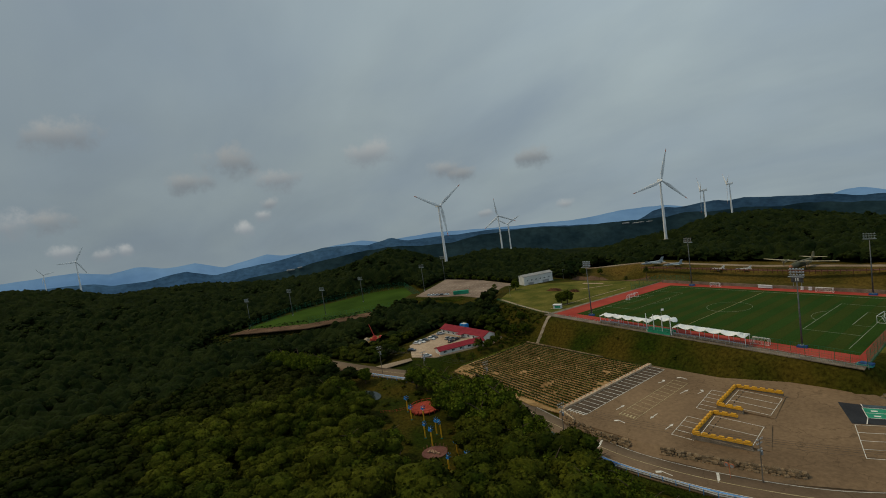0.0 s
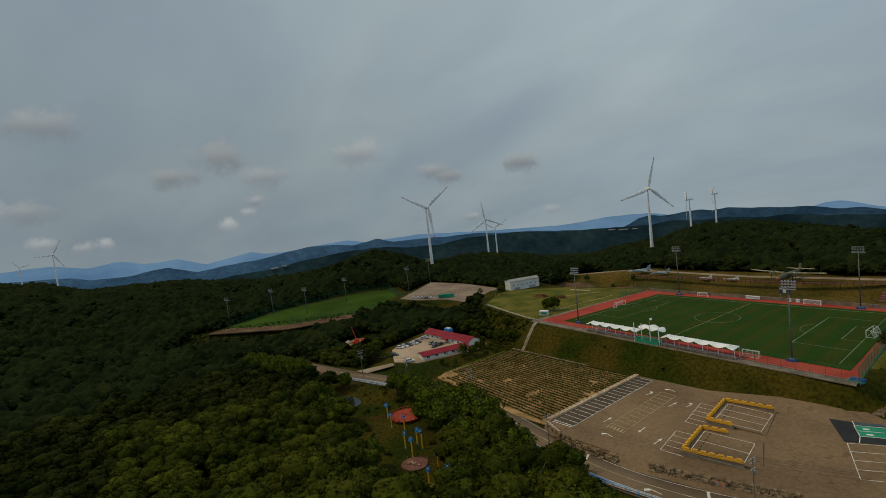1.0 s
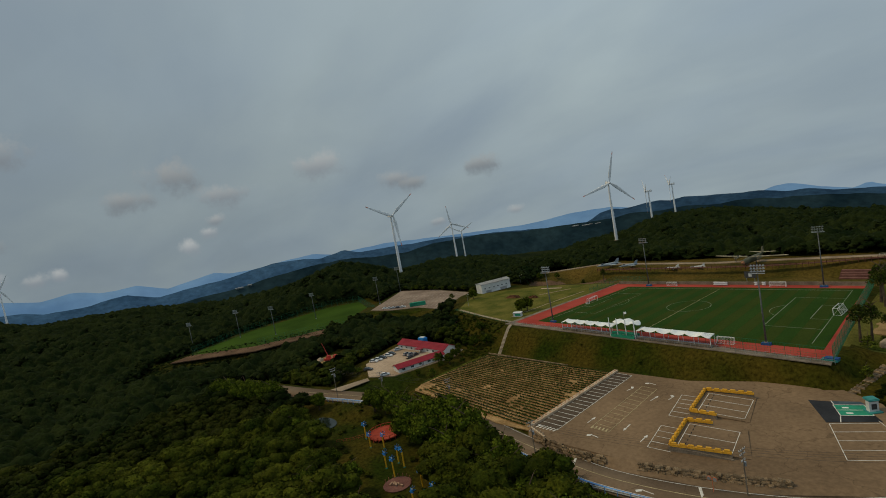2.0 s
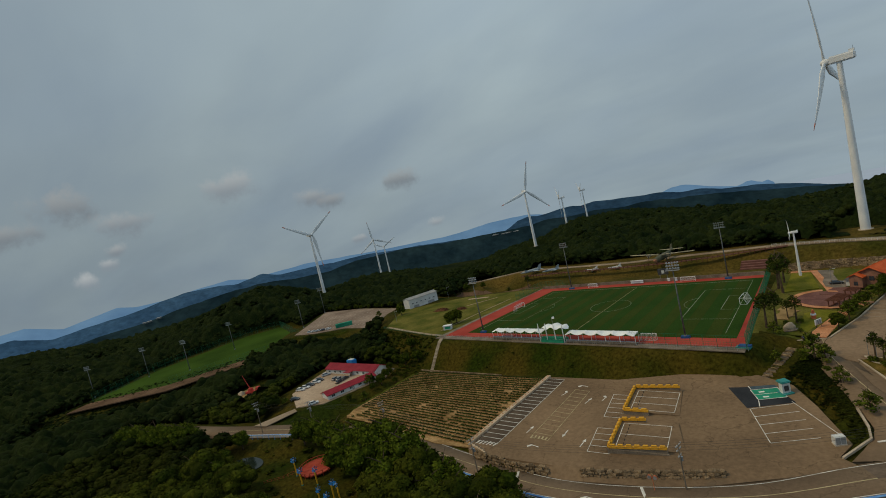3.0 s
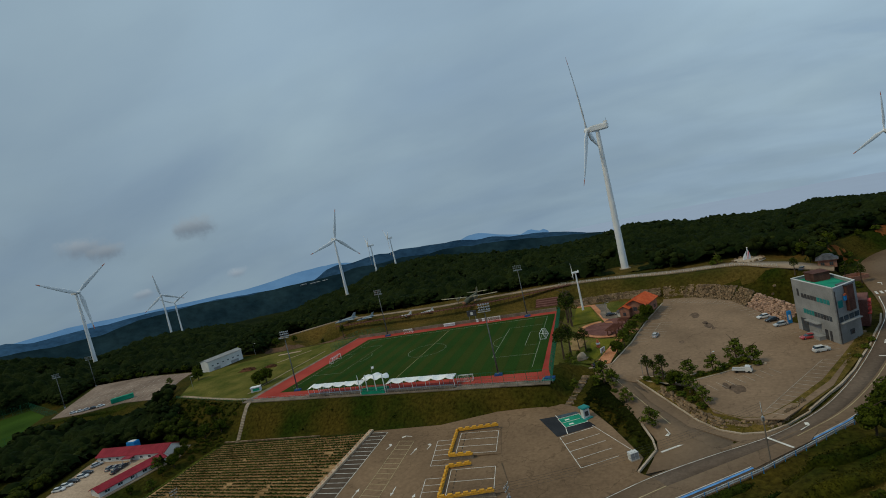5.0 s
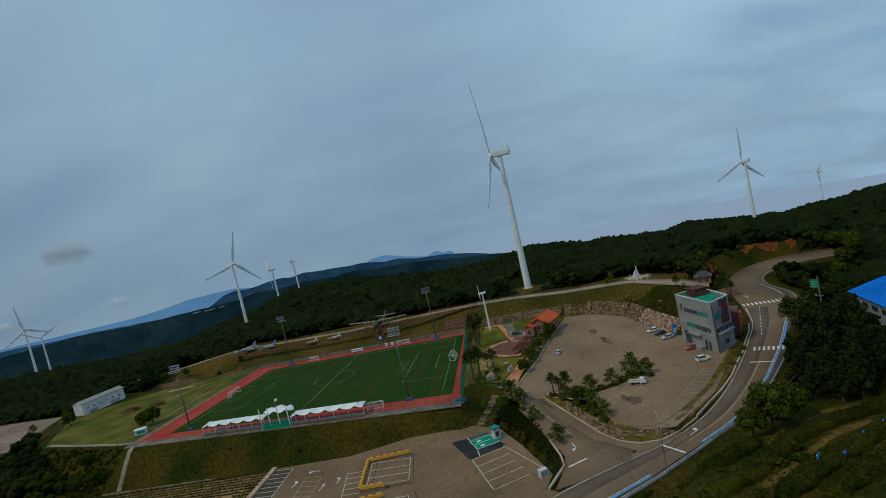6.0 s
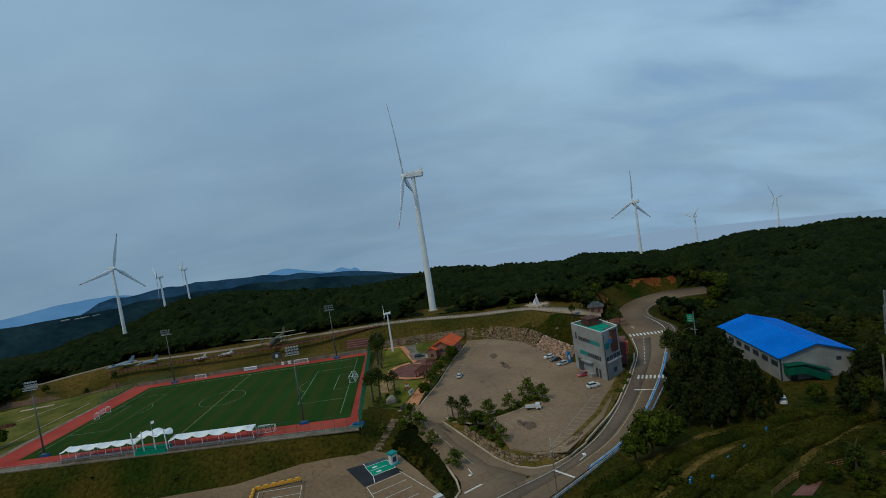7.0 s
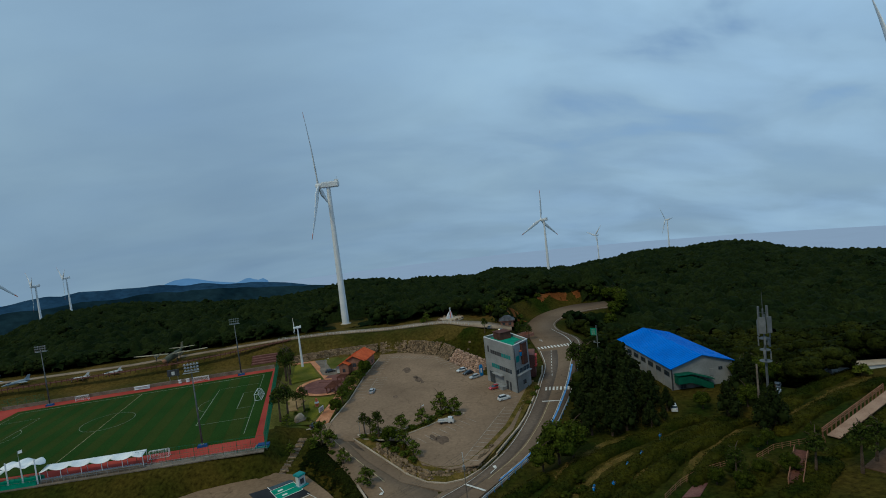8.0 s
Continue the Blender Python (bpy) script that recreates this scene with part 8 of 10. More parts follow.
def crown(r, rx, rz, lumps, cards, size, core=0.86, shape="round"):
    """A crown about (0, 0, 0): uneven lumps with leaf clumps all over them."""
    V, Q, n = [], [], 0
    per = cards // lumps
    for i in range(lumps):
        a = 2 * math.pi * (i * 0.382 + r.uniform(0, 0.15))
        k = (i + 0.5) / lumps
        if shape == "cone":
            h = k * 2 - 1
            rad = (1 - k) * 0.75
            lr = (0.62 - 0.42 * k) * r.uniform(0.85, 1.2)
        elif shape == "spire":
            h = 1.15 - 2.1 * k
            rad = (0.12 + 0.62 * k ** 0.7) * r.uniform(0.7, 1.15)
            lr = (0.26 + 0.2 * k) * r.uniform(0.8, 1.2)
        else:
            h = 1 - 1.55 * k
            rad = math.sqrt(max(0.05, 1 - h * h)) * 0.62
            lr = r.uniform(0.36, 0.56)
        c = np.array([rad * math.cos(a) * rx, rad * math.sin(a) * rx, h * rz * 0.62])
        ax = np.array([lr * rx, lr * rx, lr * rz * {"round": 0.85, "cone": 0.6, "spire": 0.5}[shape]])
        d = r.normal(0, 1, BV.shape) * 0.13
        V.append((BV + d) * ax * core + c)
        Q.append(BQ + n)
        n += len(BV)
        if per:
            p = r.normal(0, 1, (per, 3))
            p /= np.linalg.norm(p, axis=1)[:, None]
            p[:, 2] = np.abs(p[:, 2]) * 0.9 + p[:, 2] * 0.1 if shape == "round" else p[:, 2]
            cv, cq = leaf_cards(p * ax * r.uniform(0.86, 1.12, (per, 1)) + c, p, size, r)
            V.append(cv)
            Q.append(cq + n)
            n += len(cv)
    return np.concatenate(V), np.concatenate(Q)


def scatter(name, templates, places, material, label, category="trees"):
    """One mesh of many crowns: places are rows of x, y, z, size, height, turn."""
    V, Q, n = [], [], 0
    pick = rng.integers(0, len(templates), len(places))
    for t, (tv, tq) in enumerate(templates):
        P = places[pick == t]
        if not len(P):
            continue
        c, s = np.cos(P[:, 5])[:, None], np.sin(P[:, 5])[:, None]
        x, y, z = tv[:, 0][None], tv[:, 1][None], tv[:, 2][None]
        W = np.stack([P[:, 0:1] + (x * c - y * s) * P[:, 3:4], P[:, 1:2] + (x * s + y * c) * P[:, 3:4], P[:, 2:3] + z * P[:, 4:5]], -1)
        V.append(W.reshape(-1, 3))
        Q.append((tq[None] + (np.arange(len(P)) * len(tv))[:, None, None]).reshape(-1, 4) + n)
        n += W.shape[0] * W.shape[1]
    me = mesh_np(name, np.concatenate(V), np.concatenate(Q))
    me.shade_smooth()
    return tagged(link(name, me, material), label, category, kind="stuff")


def road_clear(x, y, rows):
    best = np.full(x.shape, 1e9)
    for (l0, r0, z0), (l1, r1, z1) in zip(rows[:-1], rows[1:]):
        best = np.minimum(best, sdist(x, y, [l0, l1, r1, r0]))
    return best


SLOPE_W = [(-150, -10), (-120, -22), (-70, -37), (62, -52), (70, -62), (-10, -58), (-64, -57), (-80, -66), (-86, -52)]
BANK_E = [(60, -52), (74, -36), (90, -80), (88, -95), (76, -70)]
MEADOW_E = [(128, 32), (146, -12), (160, -20), (176, 10), (170, 40), (140, 66), (100, 66), (104, 48)]
LOW_WOOD = [(-334, -136), (-264, -28), (-214, -60), (-284, -168)]
CLEAR = ((LOW_WOOD, 0), ([(-94, -48), (-66, -56), (-66, -100), (-92, -100)], 0), ([(24, -122), (70, -117), (74, -146), (46, -150)], 0), ([(172, 46), (196, 70), (212, 82), (238, 88), (238, 95), (212, 95), (192, 86), (174, 62)], 0), ([(-132, 46), (-60, 52), (60, 48), (106, 52), (100, 72), (60, 78), (-132, 96)], 0), ([(-118, -121), (-72, -113), (-48, -122), (-30, -130), (0, -146), (14, -160), (6, -170), (-12, -168), (-30, -158), (-50, -149), (-74, -146), (-98, -136)], 0), ([(-118, -94), (-92, -100), (-80, -104), (-84, -112), (-116, -118)], 0), ([(-330, -140), (-262, -96), (-226, -20), (-244, -10), (-280, -80), (-322, -128)], 6), ([(-256, -22), (-205, -14), (-156, -6), (-150, 12), (-160, 30), (-250, -2)], 0), (PAD, 6), (LOT_W, 6), (LOT_E, 6), (CROP, 7), (YARD_RED, 9), ([(-125, 70), (-125, 90), (-95, 97), (-60, 93), (-20, 97), (24, 88), (55, 83), (80, 79), (104, 74), (114, 68), (140, 66), (168, 62), (168, 52), (140, 46), (100, 50), (-60, 58)], 2), (GRAVEL_LOT, 8), (FIELD_2, 3), (HALL_YARD, 4), (TERRACES_E, 4), ([(-2, -146), (8, -152), (6, -160), (-8, -158)], 0), (SLOPE_W, 0), (BANK_E, 0), (MEADOW_E, 4), ([(-186, -94), (-156, -94), (-156, -68), (-188, -68)], 2), ([(62, -108), (118, -96), (150, -84), (150, -150), (66, -150)], 0), ([(85, 80), (98, 78), (98, 97), (85, 97)], 0), ([(-62, -158), (-48, -166), (-40, -150), (-58, -142)], 0), ([(6, -158), (-8, -166), (-16, -158), (-2, -148)], 0), ([(-96, -108), (-78, -108), (-60, -104), (-66, -98), (-92, -100)], 2))


def woods(d0, d1, step, az0=22, az1=204):
    """Places for trees on a shaken grid in a ring round the view, off all open ground."""
    x0, x1, y0, y1 = EYE[0] - d1, EYE[0] + d1, EYE[1] - d1 * 0.45, EYE[1] + d1
    gx, gy = np.meshgrid(np.arange(x0, x1, step), np.arange(y0, y1, step))
    x = (gx + rng.uniform(-0.42, 0.42, gx.shape) * step).ravel()
    y = (gy + rng.uniform(-0.42, 0.42, gy.shape) * step).ravel()
    d, az = np.hypot(x - EYE[0], y - EYE[1]), np.degrees(np.arctan2(y - EYE[1], x - EYE[0])) % 360
    ok = (d >= d0) & (d < d1) & (az > az0) & (az < az1) & (d < np.interp(az, AZ, CREST_D) + 150)
    x, y = x[ok], y[ok]
    for poly, margin in CLEAR:
        keep = sdist(x, y, poly) > margin
        x, y = x[keep], y[keep]
    for rows, margin in ((ROAD_S, 5.5), (EXIT_ROAD, 4), (UPPER_ROAD, 4)):
        keep = road_clear(x, y, rows) > margin
        x, y = x[keep], y[keep]
    return x, y


def rows_of(x, y, lo, hi, tall, flat=1.0):
    n = len(x)
    size = rng.uniform(lo, hi, n) * (1 + 0.22 * vnoise(x, y, 40, 8))
    h = size * rng.uniform(0.72, 1.0, n) * flat
    return np.stack([x, y, land(x, y) + tall * size + h * 0.35, size, h, rng.uniform(0, 6.28, n)], 1)


near_t = [crown(rng, 1, 1, 8, 290, 0.11, core=0.97) for _ in range(7)]
big_t = [crown(rng, 1, 1, 11, 900, 0.065, core=0.92) for _ in range(6)]
x, y = woods(70, 272, 5.7)
park = sdist(x, y, [(-150, -215), (-110, -150), (-60, -112), (0, -112), (45, -130), (60, -215)]) < 0
thin = ~park & (sdist(x, y, [(-215, -118), (-60, -118), (-56, 40), (-215, 40)]) < 0)
deep = ~park & ~thin
scatter("woods", near_t, rows_of(x[deep], y[deep], 3.6, 6.4, 0.75, 0.85), M_LEAF_D, "dense dark green broadleaf woods with rounded crowns")
scatter("woods", near_t, rows_of(x[thin], y[thin], 3.2, 5.8, 0.75, 0.85), M_LEAF, "lighter green mixed woods round the sheds")
x, y = woods(70, 272, 7.4)
park = sdist(x, y, [(-150, -215), (-110, -150), (-60, -112), (0, -112), (45, -130), (60, -215)]) < 0
scatter("woods", big_t, rows_of(x[park], y[park], 4.4, 7.4, 0.75, 0.9), M_LEAF_M, "fuller lighter green broadleaf trees round the park")


def open_ground(x, y):
    """Distance from each place to the nearest ground kept free of trees."""
    best = np.full(x.shape, 1e9)
    for poly, margin in CLEAR:
        px, py = [p[0] for p in poly], [p[1] for p in poly]
        near = (x > min(px) - 30) & (x < max(px) + 30) & (y > min(py) - 30) & (y < max(py) + 30)
        if near.any():
            best[near] = np.minimum(best[near], sdist(x[near], y[near], poly) - margin)
    near = (x > -220) & (x < 300) & (y > -180) & (y < 140)
    for rows, margin in ((ROAD_S, 5.5), (EXIT_ROAD, 4), (UPPER_ROAD, 4)):
        best[near] = np.minimum(best[near], road_clear(x[near], y[near], rows) - margin)
    return best


def domes(x, y, cell, seed):
    """Closed canopy: the highest of the rounded crowns standing on a shaken grid of that spacing."""
    best = np.zeros(x.shape)
    ci, cj = np.floor(x / cell), np.floor(y / cell)

    def h(a, b, k):
        v = np.sin(a * 127.1 + b * 311.7 + (seed + k) * 74.7) * 43758.5453
        return v - np.floor(v)
    for di in (-1, 0, 1):
        for dj in (-1, 0, 1):
            a, b = ci + di, cj + dj
            px, py = (a + 0.15 + 0.7 * h(a, b, 1)) * cell, (b + 0.15 + 0.7 * h(a, b, 2)) * cell
            rad, tall = cell * (0.5 + 0.36 * h(a, b, 3)), cell * (0.5 + 0.6 * h(a, b, 4))
            best = np.maximum(best, tall * np.clip(1 - ((x - px) ** 2 + (y - py) ** 2) / rad**2, 0, 1) ** 0.6)
    return best


def canopy_sheet(d0, d1, step, cell, label):
    """The unbroken roof of far woods, crown beside crown."""
    gx, gy = np.arange(EYE[0] - d1, EYE[0] + d1, step), np.arange(EYE[1] - d1 * 0.3, EYE[1] + d1, step)
    X, Y = np.meshgrid(gx, gy)
    X = X + 0.35 * step * vnoise(X, Y, step * 1.3, 41)
    Y = Y + 0.35 * step * vnoise(X, Y, step * 1.3, 42)
    D, A = np.hypot(X - EYE[0], Y - EYE[1]), np.degrees(np.arctan2(Y - EYE[1], X - EYE[0])) % 360
    ok = (D > d0) & (D < d1) & (A > 22) & (A < 204) & (D < np.interp(A, AZ, CREST_D) + 170)
    rim = np.zeros(X.shape)
    rim[ok] = open_ground(X[ok], Y[ok])
    ok &= rim > -1.0
    x, y = X[ok], Y[ok]
    k = np.clip((rim[ok] + 1) / 8, 0, 1)
    k = np.sqrt(k * (2 - k))
    for sx, sy, sz in STANDS:
        # low growth on the open way before each tower
        ex, ey = EYE[0] - sx, EYE[1] - sy
        e = math.hypot(ex, ey)
        along, off = ((x - sx) * ex + (y - sy) * ey) / e, abs((x - sx) * ey - (y - sy) * ex) / e
        k = np.where((along > -12) & (along < 75) & (off < 14), k * np.clip(0.05 + np.maximum(along, 0) / 95, 0, 1), k)
    roof = 2.2 + domes(x, y, cell, 3) + 0.35 * cell * vnoise(x, y, cell * 5, 5) + 0.16 * cell * vnoise(x, y, cell * 0.36, 9)
    z = land(x, y) - 0.3 + k * roof
    idx = np.full(X.shape, -1)
    idx[ok] = np.arange(len(x))
    q = np.stack([idx[:-1, :-1], idx[:-1, 1:], idx[1:, 1:], idx[1:, :-1]], -1).reshape(-1, 4)
    q = q[(q >= 0).all(1)]
    V = np.stack([x, y, z], 1)
    me = mesh_np("woods", V, q)
    me.shade_smooth()
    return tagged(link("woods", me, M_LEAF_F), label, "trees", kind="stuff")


canopy_sheet(264, 616, 1.35, 6.8, "dense dark green woods closing over the slopes")
canopy_sheet(604, 1060, 2.3, 6.8, "distant dark wooded ridges")
# crowns along the woods' edges and standing out of their roof
x, y = woods(266, 700, 5.6)
rim_d = open_ground(x, y)
keep = (rim_d < 5) | (rng.uniform(0, 1, len(x)) < 0.08)
for sx, sy, sz in STANDS:
    e = math.dist((sx, sy), EYE[:2])
    ex, ey = (EYE[0] - sx) / e, (EYE[1] - sy) / e
    along, off = (x - sx) * ex + (y - sy) * ey, abs((x - sx) * ey - (y - sy) * ex)
    keep &= ~((along > -12) & (along < 75) & (off < 14))
edge_t = [crown(rng, 1, 1, 5, 45, 0.2, core=0.98) for _ in range(6)]
scatter("woods", edge_t, rows_of(x[keep], y[keep], 2.8, 5.4, 0.7, 0.9), M_LEAF_E, "broadleaf trees along the edge of the woods")
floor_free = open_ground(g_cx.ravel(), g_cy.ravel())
kinds = np.zeros(g_cx.size, np.int32)
for poly in CUTS:
    # raw earth laid bare in the cutting, a thin sheet over the slope
    px, py = [p[0] for p in poly], [p[1] for p in poly]
    X, Y = np.meshgrid(np.arange(min(px) - 3, max(px) + 3, 0.7), np.arange(min(py) - 3, max(py) + 3, 0.7))
    i = np.arange(X.size).reshape(X.shape)
    q = np.stack([i[:-1, :-1], i[:-1, 1:], i[1:, 1:], i[1:, :-1]], -1).reshape(-1, 4)
    inside = (sdist(X, Y, poly) + 4.2 * vnoise(X, Y, 4.5, 15) + 1.4 * vnoise(X, Y, 1.7, 18) < 0).ravel()
    q = q[inside[q].all(1)]
    used = np.unique(q)
    V = np.stack([X.ravel(), Y.ravel(), land(X, Y).ravel() + 0.25 + 0.35 * vnoise(X, Y, 2.0, 19).ravel()], 1)
    me = mesh_np("earth_cutting", V[used], np.searchsorted(used, q))
    tagged(link("earth_cutting", me, M_EARTH), "raw orange earth of the cutting above the road bend", "earth", kind="structure")
mown = (sdist(g_cx, g_cy, [(60, -34), (80, -32), (101, 36), (99, 48), (60, 50)]) < 0).ravel()
tilled = (sdist(g_cx, g_cy, PLOUGHED) + 1.5 * vnoise(g_cx, g_cy, 5, 16) < 0).ravel()
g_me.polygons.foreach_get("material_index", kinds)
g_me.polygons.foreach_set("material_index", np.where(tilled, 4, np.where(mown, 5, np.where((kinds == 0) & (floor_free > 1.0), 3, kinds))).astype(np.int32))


# single trees, each with trunk, limbs and crown
def tree_parts(kind, seed):
    r = np.random.default_rng(seed)
    pr = random.Random(seed)
    bm = bmesh.new()
    if kind == "pine":
        h, base, rx, rz = 9.8, 5.0, 2.3, 2.7
    elif kind == "conifer":
        h, base, rx, rz = 11.0, 1.0, 2.6, 5.4
    elif kind == "young":
        h, base, rx, rz = 4.6, 0.9, 2.0, 2.1
    elif kind == "shrub":
        h, base, rx, rz = 2.6, 0.3, 1.5, 1.2
    else:
        h, base, rx, rz = 8.0, 0.9, 3.3, 3.7
    t = 0.035 * h
    p = Vector((0, 0, -0.4))
    lean = Vector((pr.uniform(-0.05, 0.05), pr.uniform(-0.05, 0.05), 0))
    for i in range(4):
        q = Vector((lean.x * h * (i + 1) / 4, lean.y * h * (i + 1) / 4, h * 0.85 * (i + 1) / 4))
        rod(bm, p, q, t * (1 - i * 0.2), t * (1 - (i + 1) * 0.2), 7)
        p = q
    for i in range(7):
        z = base + (h - base) * (i + 0.5) / 8
        a = i * 2.4 + pr.uniform(-0.4, 0.4)
        reach = rx * (0.75 if kind != "conifer" else 0.6 * (1 - (i + 0.5) / 9))
        e = Vector((math.cos(a) * reach, math.sin(a) * reach, z + rx * (0.5 if kind != "conifer" else -0.1)))
        s = Vector((lean.x * z, lean.y * z, z))
        rod(bm, s, s.lerp(e, 0.6) + Vector((0, 0, 0.2)), t * 0.38, t * 0.22, 5)
        rod(bm, s.lerp(e, 0.6) + Vector((0, 0, 0.2)), e, t * 0.22, t * 0.06, 5)
    if kind == "conifer":
        V, Q = crown(r, rx, rz, 17, 1200, 0.27, 0.66, "cone")
        V[:, 2] += h * 0.52
    elif kind == "pine":
        V, Q = crown(r, rx, rz, 15, 900, 0.19, 0.16, "spire")
        V[:, 2] += base + rz * 0.72
    elif kind == "young":
        V, Q = crown(r, rx, rz, 11, 520, 0.17, 0.5, "spire")
        V[:, 2] += base + rz * 0.72
    elif kind == "shrub":
        V, Q = crown(r, rx, rz, 7, 420, 0.19, 0.62)
        V[:, 2] += base + rz * 0.62
    else:
        V, Q = crown(r, rx, rz, 12, 1300, 0.23, 0.74)
        V[:, 2] += base + rz * 0.8
    return bm, mesh_np("crown", V, Q)


TREES = {}
TREE_MAT = {"pine": M_PINE, "conifer": M_NEEDLE, "young": M_LEAF_L, "shrub": M_LEAF_L, "broad": M_LEAF_B, "leafy": M_LEAF_G}
TREE_LABEL = {"pine": "dark pine with bare trunk", "conifer": "tall dense dark conifer", "young": "young light green street tree", "shrub": "low green shrub", "broad": "full dark green broadleaf tree", "leafy": "spreading fresh green broadleaf tree"}


def tree(kind, x, y, s, variant, where, group="", z=None):
    m = Matrix.Translation((x, y, zat(x, y) if z is None else z)) @ Matrix.Rotation(x * 1.7 + y, 4, "Z")
    label = TREE_LABEL[kind] + " " + where
    if (kind, variant) in TREES:
        o = copy_thing(TREES[kind, variant], m)
        o.scale = (s, s, s)
        return tagged(o, label, "shrub" if kind == "shrub" else "tree", group)
    o = thing("shrub" if kind == "shrub" else "tree", m, label, "shrub" if kind == "shrub" else "tree", group)
    TREES[kind, variant] = o
    bm, me = tree_parts(kind, 31 + 7 * variant + len(kind))
    part("trunk", bm, M_BARK, o)
    link("crown", me, TREE_MAT[kind], o)
    o.scale = (s, s, s)
    return o


for i, (k, x, y, s) in enumerate((("pine", 63.9, -28.0, 1.4), ("pine", 66.0, -23.5, 1.35), ("pine", 71.3, -18.8, 1.0), ("pine", 68.6, -15.5, 0.7), ("pine", 62.2, 21.0, 1.6), ("pine", 64.2, 16.0, 1.55), ("pine", 61.6, 26.5, 1.5), ("pine", 63.0, 32, 1.4), ("young", 66.3, -31.5, 1.1), ("broad", 82.4, -22.5, 0.72), ("young", 85.0, -14.5, 1.5), ("broad", 85.6, -9.5, 0.7), ("young", 87.2, -4.5, 1.35), ("broad", 88.8, 1.5, 0.66), ("young", 90.9, 7.5, 1.3), ("young", 92.8, 11.5, 1.1), ("broad", 95.4, 16.5, 0.95), ("shrub", 94.4, 13.2, 1.0), ("shrub", 73.0, -27.6, 0.6), ("shrub", 72.4, -19.2, 0.7), ("shrub", 68.5, -21.5, 0.6))):
    tree(k, x, y, s, i % 3, "on the plaza lawn", "trees on the plaza", z=float(plaza_z(x, y)) - 0.1)
for i, (k, x, y, s) in enumerate((("pine", 91.0, -46.5, 0.78), ("pine", 92.6, -48.5, 0.69), ("pine", 95.0, -51.2, 0.94), ("young", 94.2, -49.3, 1.0), ("young", 102.3, -50.5, 1.44), ("young", 109.3, -48.3, 1.38), ("young", 117.2, -41.5, 1.75), ("young", 121.0, -44.6, 1.44), ("broad", 97.6, -56.5, 0.71), ("young", 101.0, -60.0, 1.25), ("young", 103.2, -68.6, 1.19), ("shrub", 119.0, -43.2, 1.0), ("shrub", 116.0, -43.8, 1.1), ("shrub", 113, -46.5, 0.9), ("shrub", 105.6, -50.5, 0.9), ("shrub", 99, -52, 0.9), ("shrub", 93, -53, 0.9), ("shrub", 96.4, -59.5, 0.95), ("shrub", 98.5, -63.5, 0.9), ("shrub", 100.6, -67.2, 0.9), ("shrub", 102.4, -71.5, 0.8), ("shrub", 90.3, -49.6, 0.8), ("shrub", 121.6, -46.4, 0.8), ("shrub", 110.5, -48.6, 0.7))):
    tree(k, x, y, s, i % 3, "in a planted lot island", "island planting", z=max(zat(x, y), -3.7))
for i, (k, x, y, s) in enumerate((("young", 77.4, -46.5, 1.9), ("young", 80.2, -49.0, 1.4), ("young", 83.6, -60.5, 1.15), ("young", 89.4, -74.5, 1.35), ("young", 68.0, -46.5, 0.9), ("shrub", 80.5, -53, 0.7), ("shrub", 75, -48, 0.8))):
    tree(k, x, y, s, i % 3, "on the dark grassy bank", "bank planting")
for i, (k, x, y, s) in enumerate((("broad", -80.0, -15.7, 1.0), ("broad", -77.8, -13.5, 1.1), ("broad", -139.5, 8.0, 0.9), ("broad", -155, -13, 0.8), ("broad", -78.5, -72, 0.7), ("broad", -81, -66.5, 0.6), ("broad", -84, -50, 0.85), ("broad", -78, -47, 0.8), ("broad", -90, -38, 0.7), ("broad", -92, -48, 0.75), ("broad", -98, -44, 0.85), ("broad", -105, -40, 0.9), ("broad", -112, -36, 0.9), ("broad", -96, -54, 0.6), ("broad", -120, -34, 0.8), ("broad", -88, -57, 0.5), ("young", -192, 36, 1.3), ("pine", -72, 54, 0.9))):
    tree(k, x, y, s, i % 3, "beside the western lawn and sheds", "western trees")
for i, (k, x, y, s) in enumerate((("broad", -100, -53, 0.6), ("broad", -82, -63, 0.5), ("conifer", -84.5, -71.5, 0.45), ("broad", -79, -77, 0.45), ("young", -77, -84, 1.0), ("broad", -82, -88, 0.4), ("broad", -74, -68, 0.4), ("broad", -196, 64, 0.6), ("broad", -168, 46, 0.5), ("broad", -162, 54, 0.6), ("young", -180, 46, 1.2), ("broad", -150, 56, 0.9), ("broad", -140, 60, 0.8), ("broad", -128, 64, 0.8), ("broad", -118, 70, 0.6), ("young", -83.4, -74.5, 1.2), ("young", -122, -98, 1.2), ("shrub", -115, -98, 1.2))):
    tree(k, x, y, s, i % 3, "beside the western lawn and sheds", "western trees")
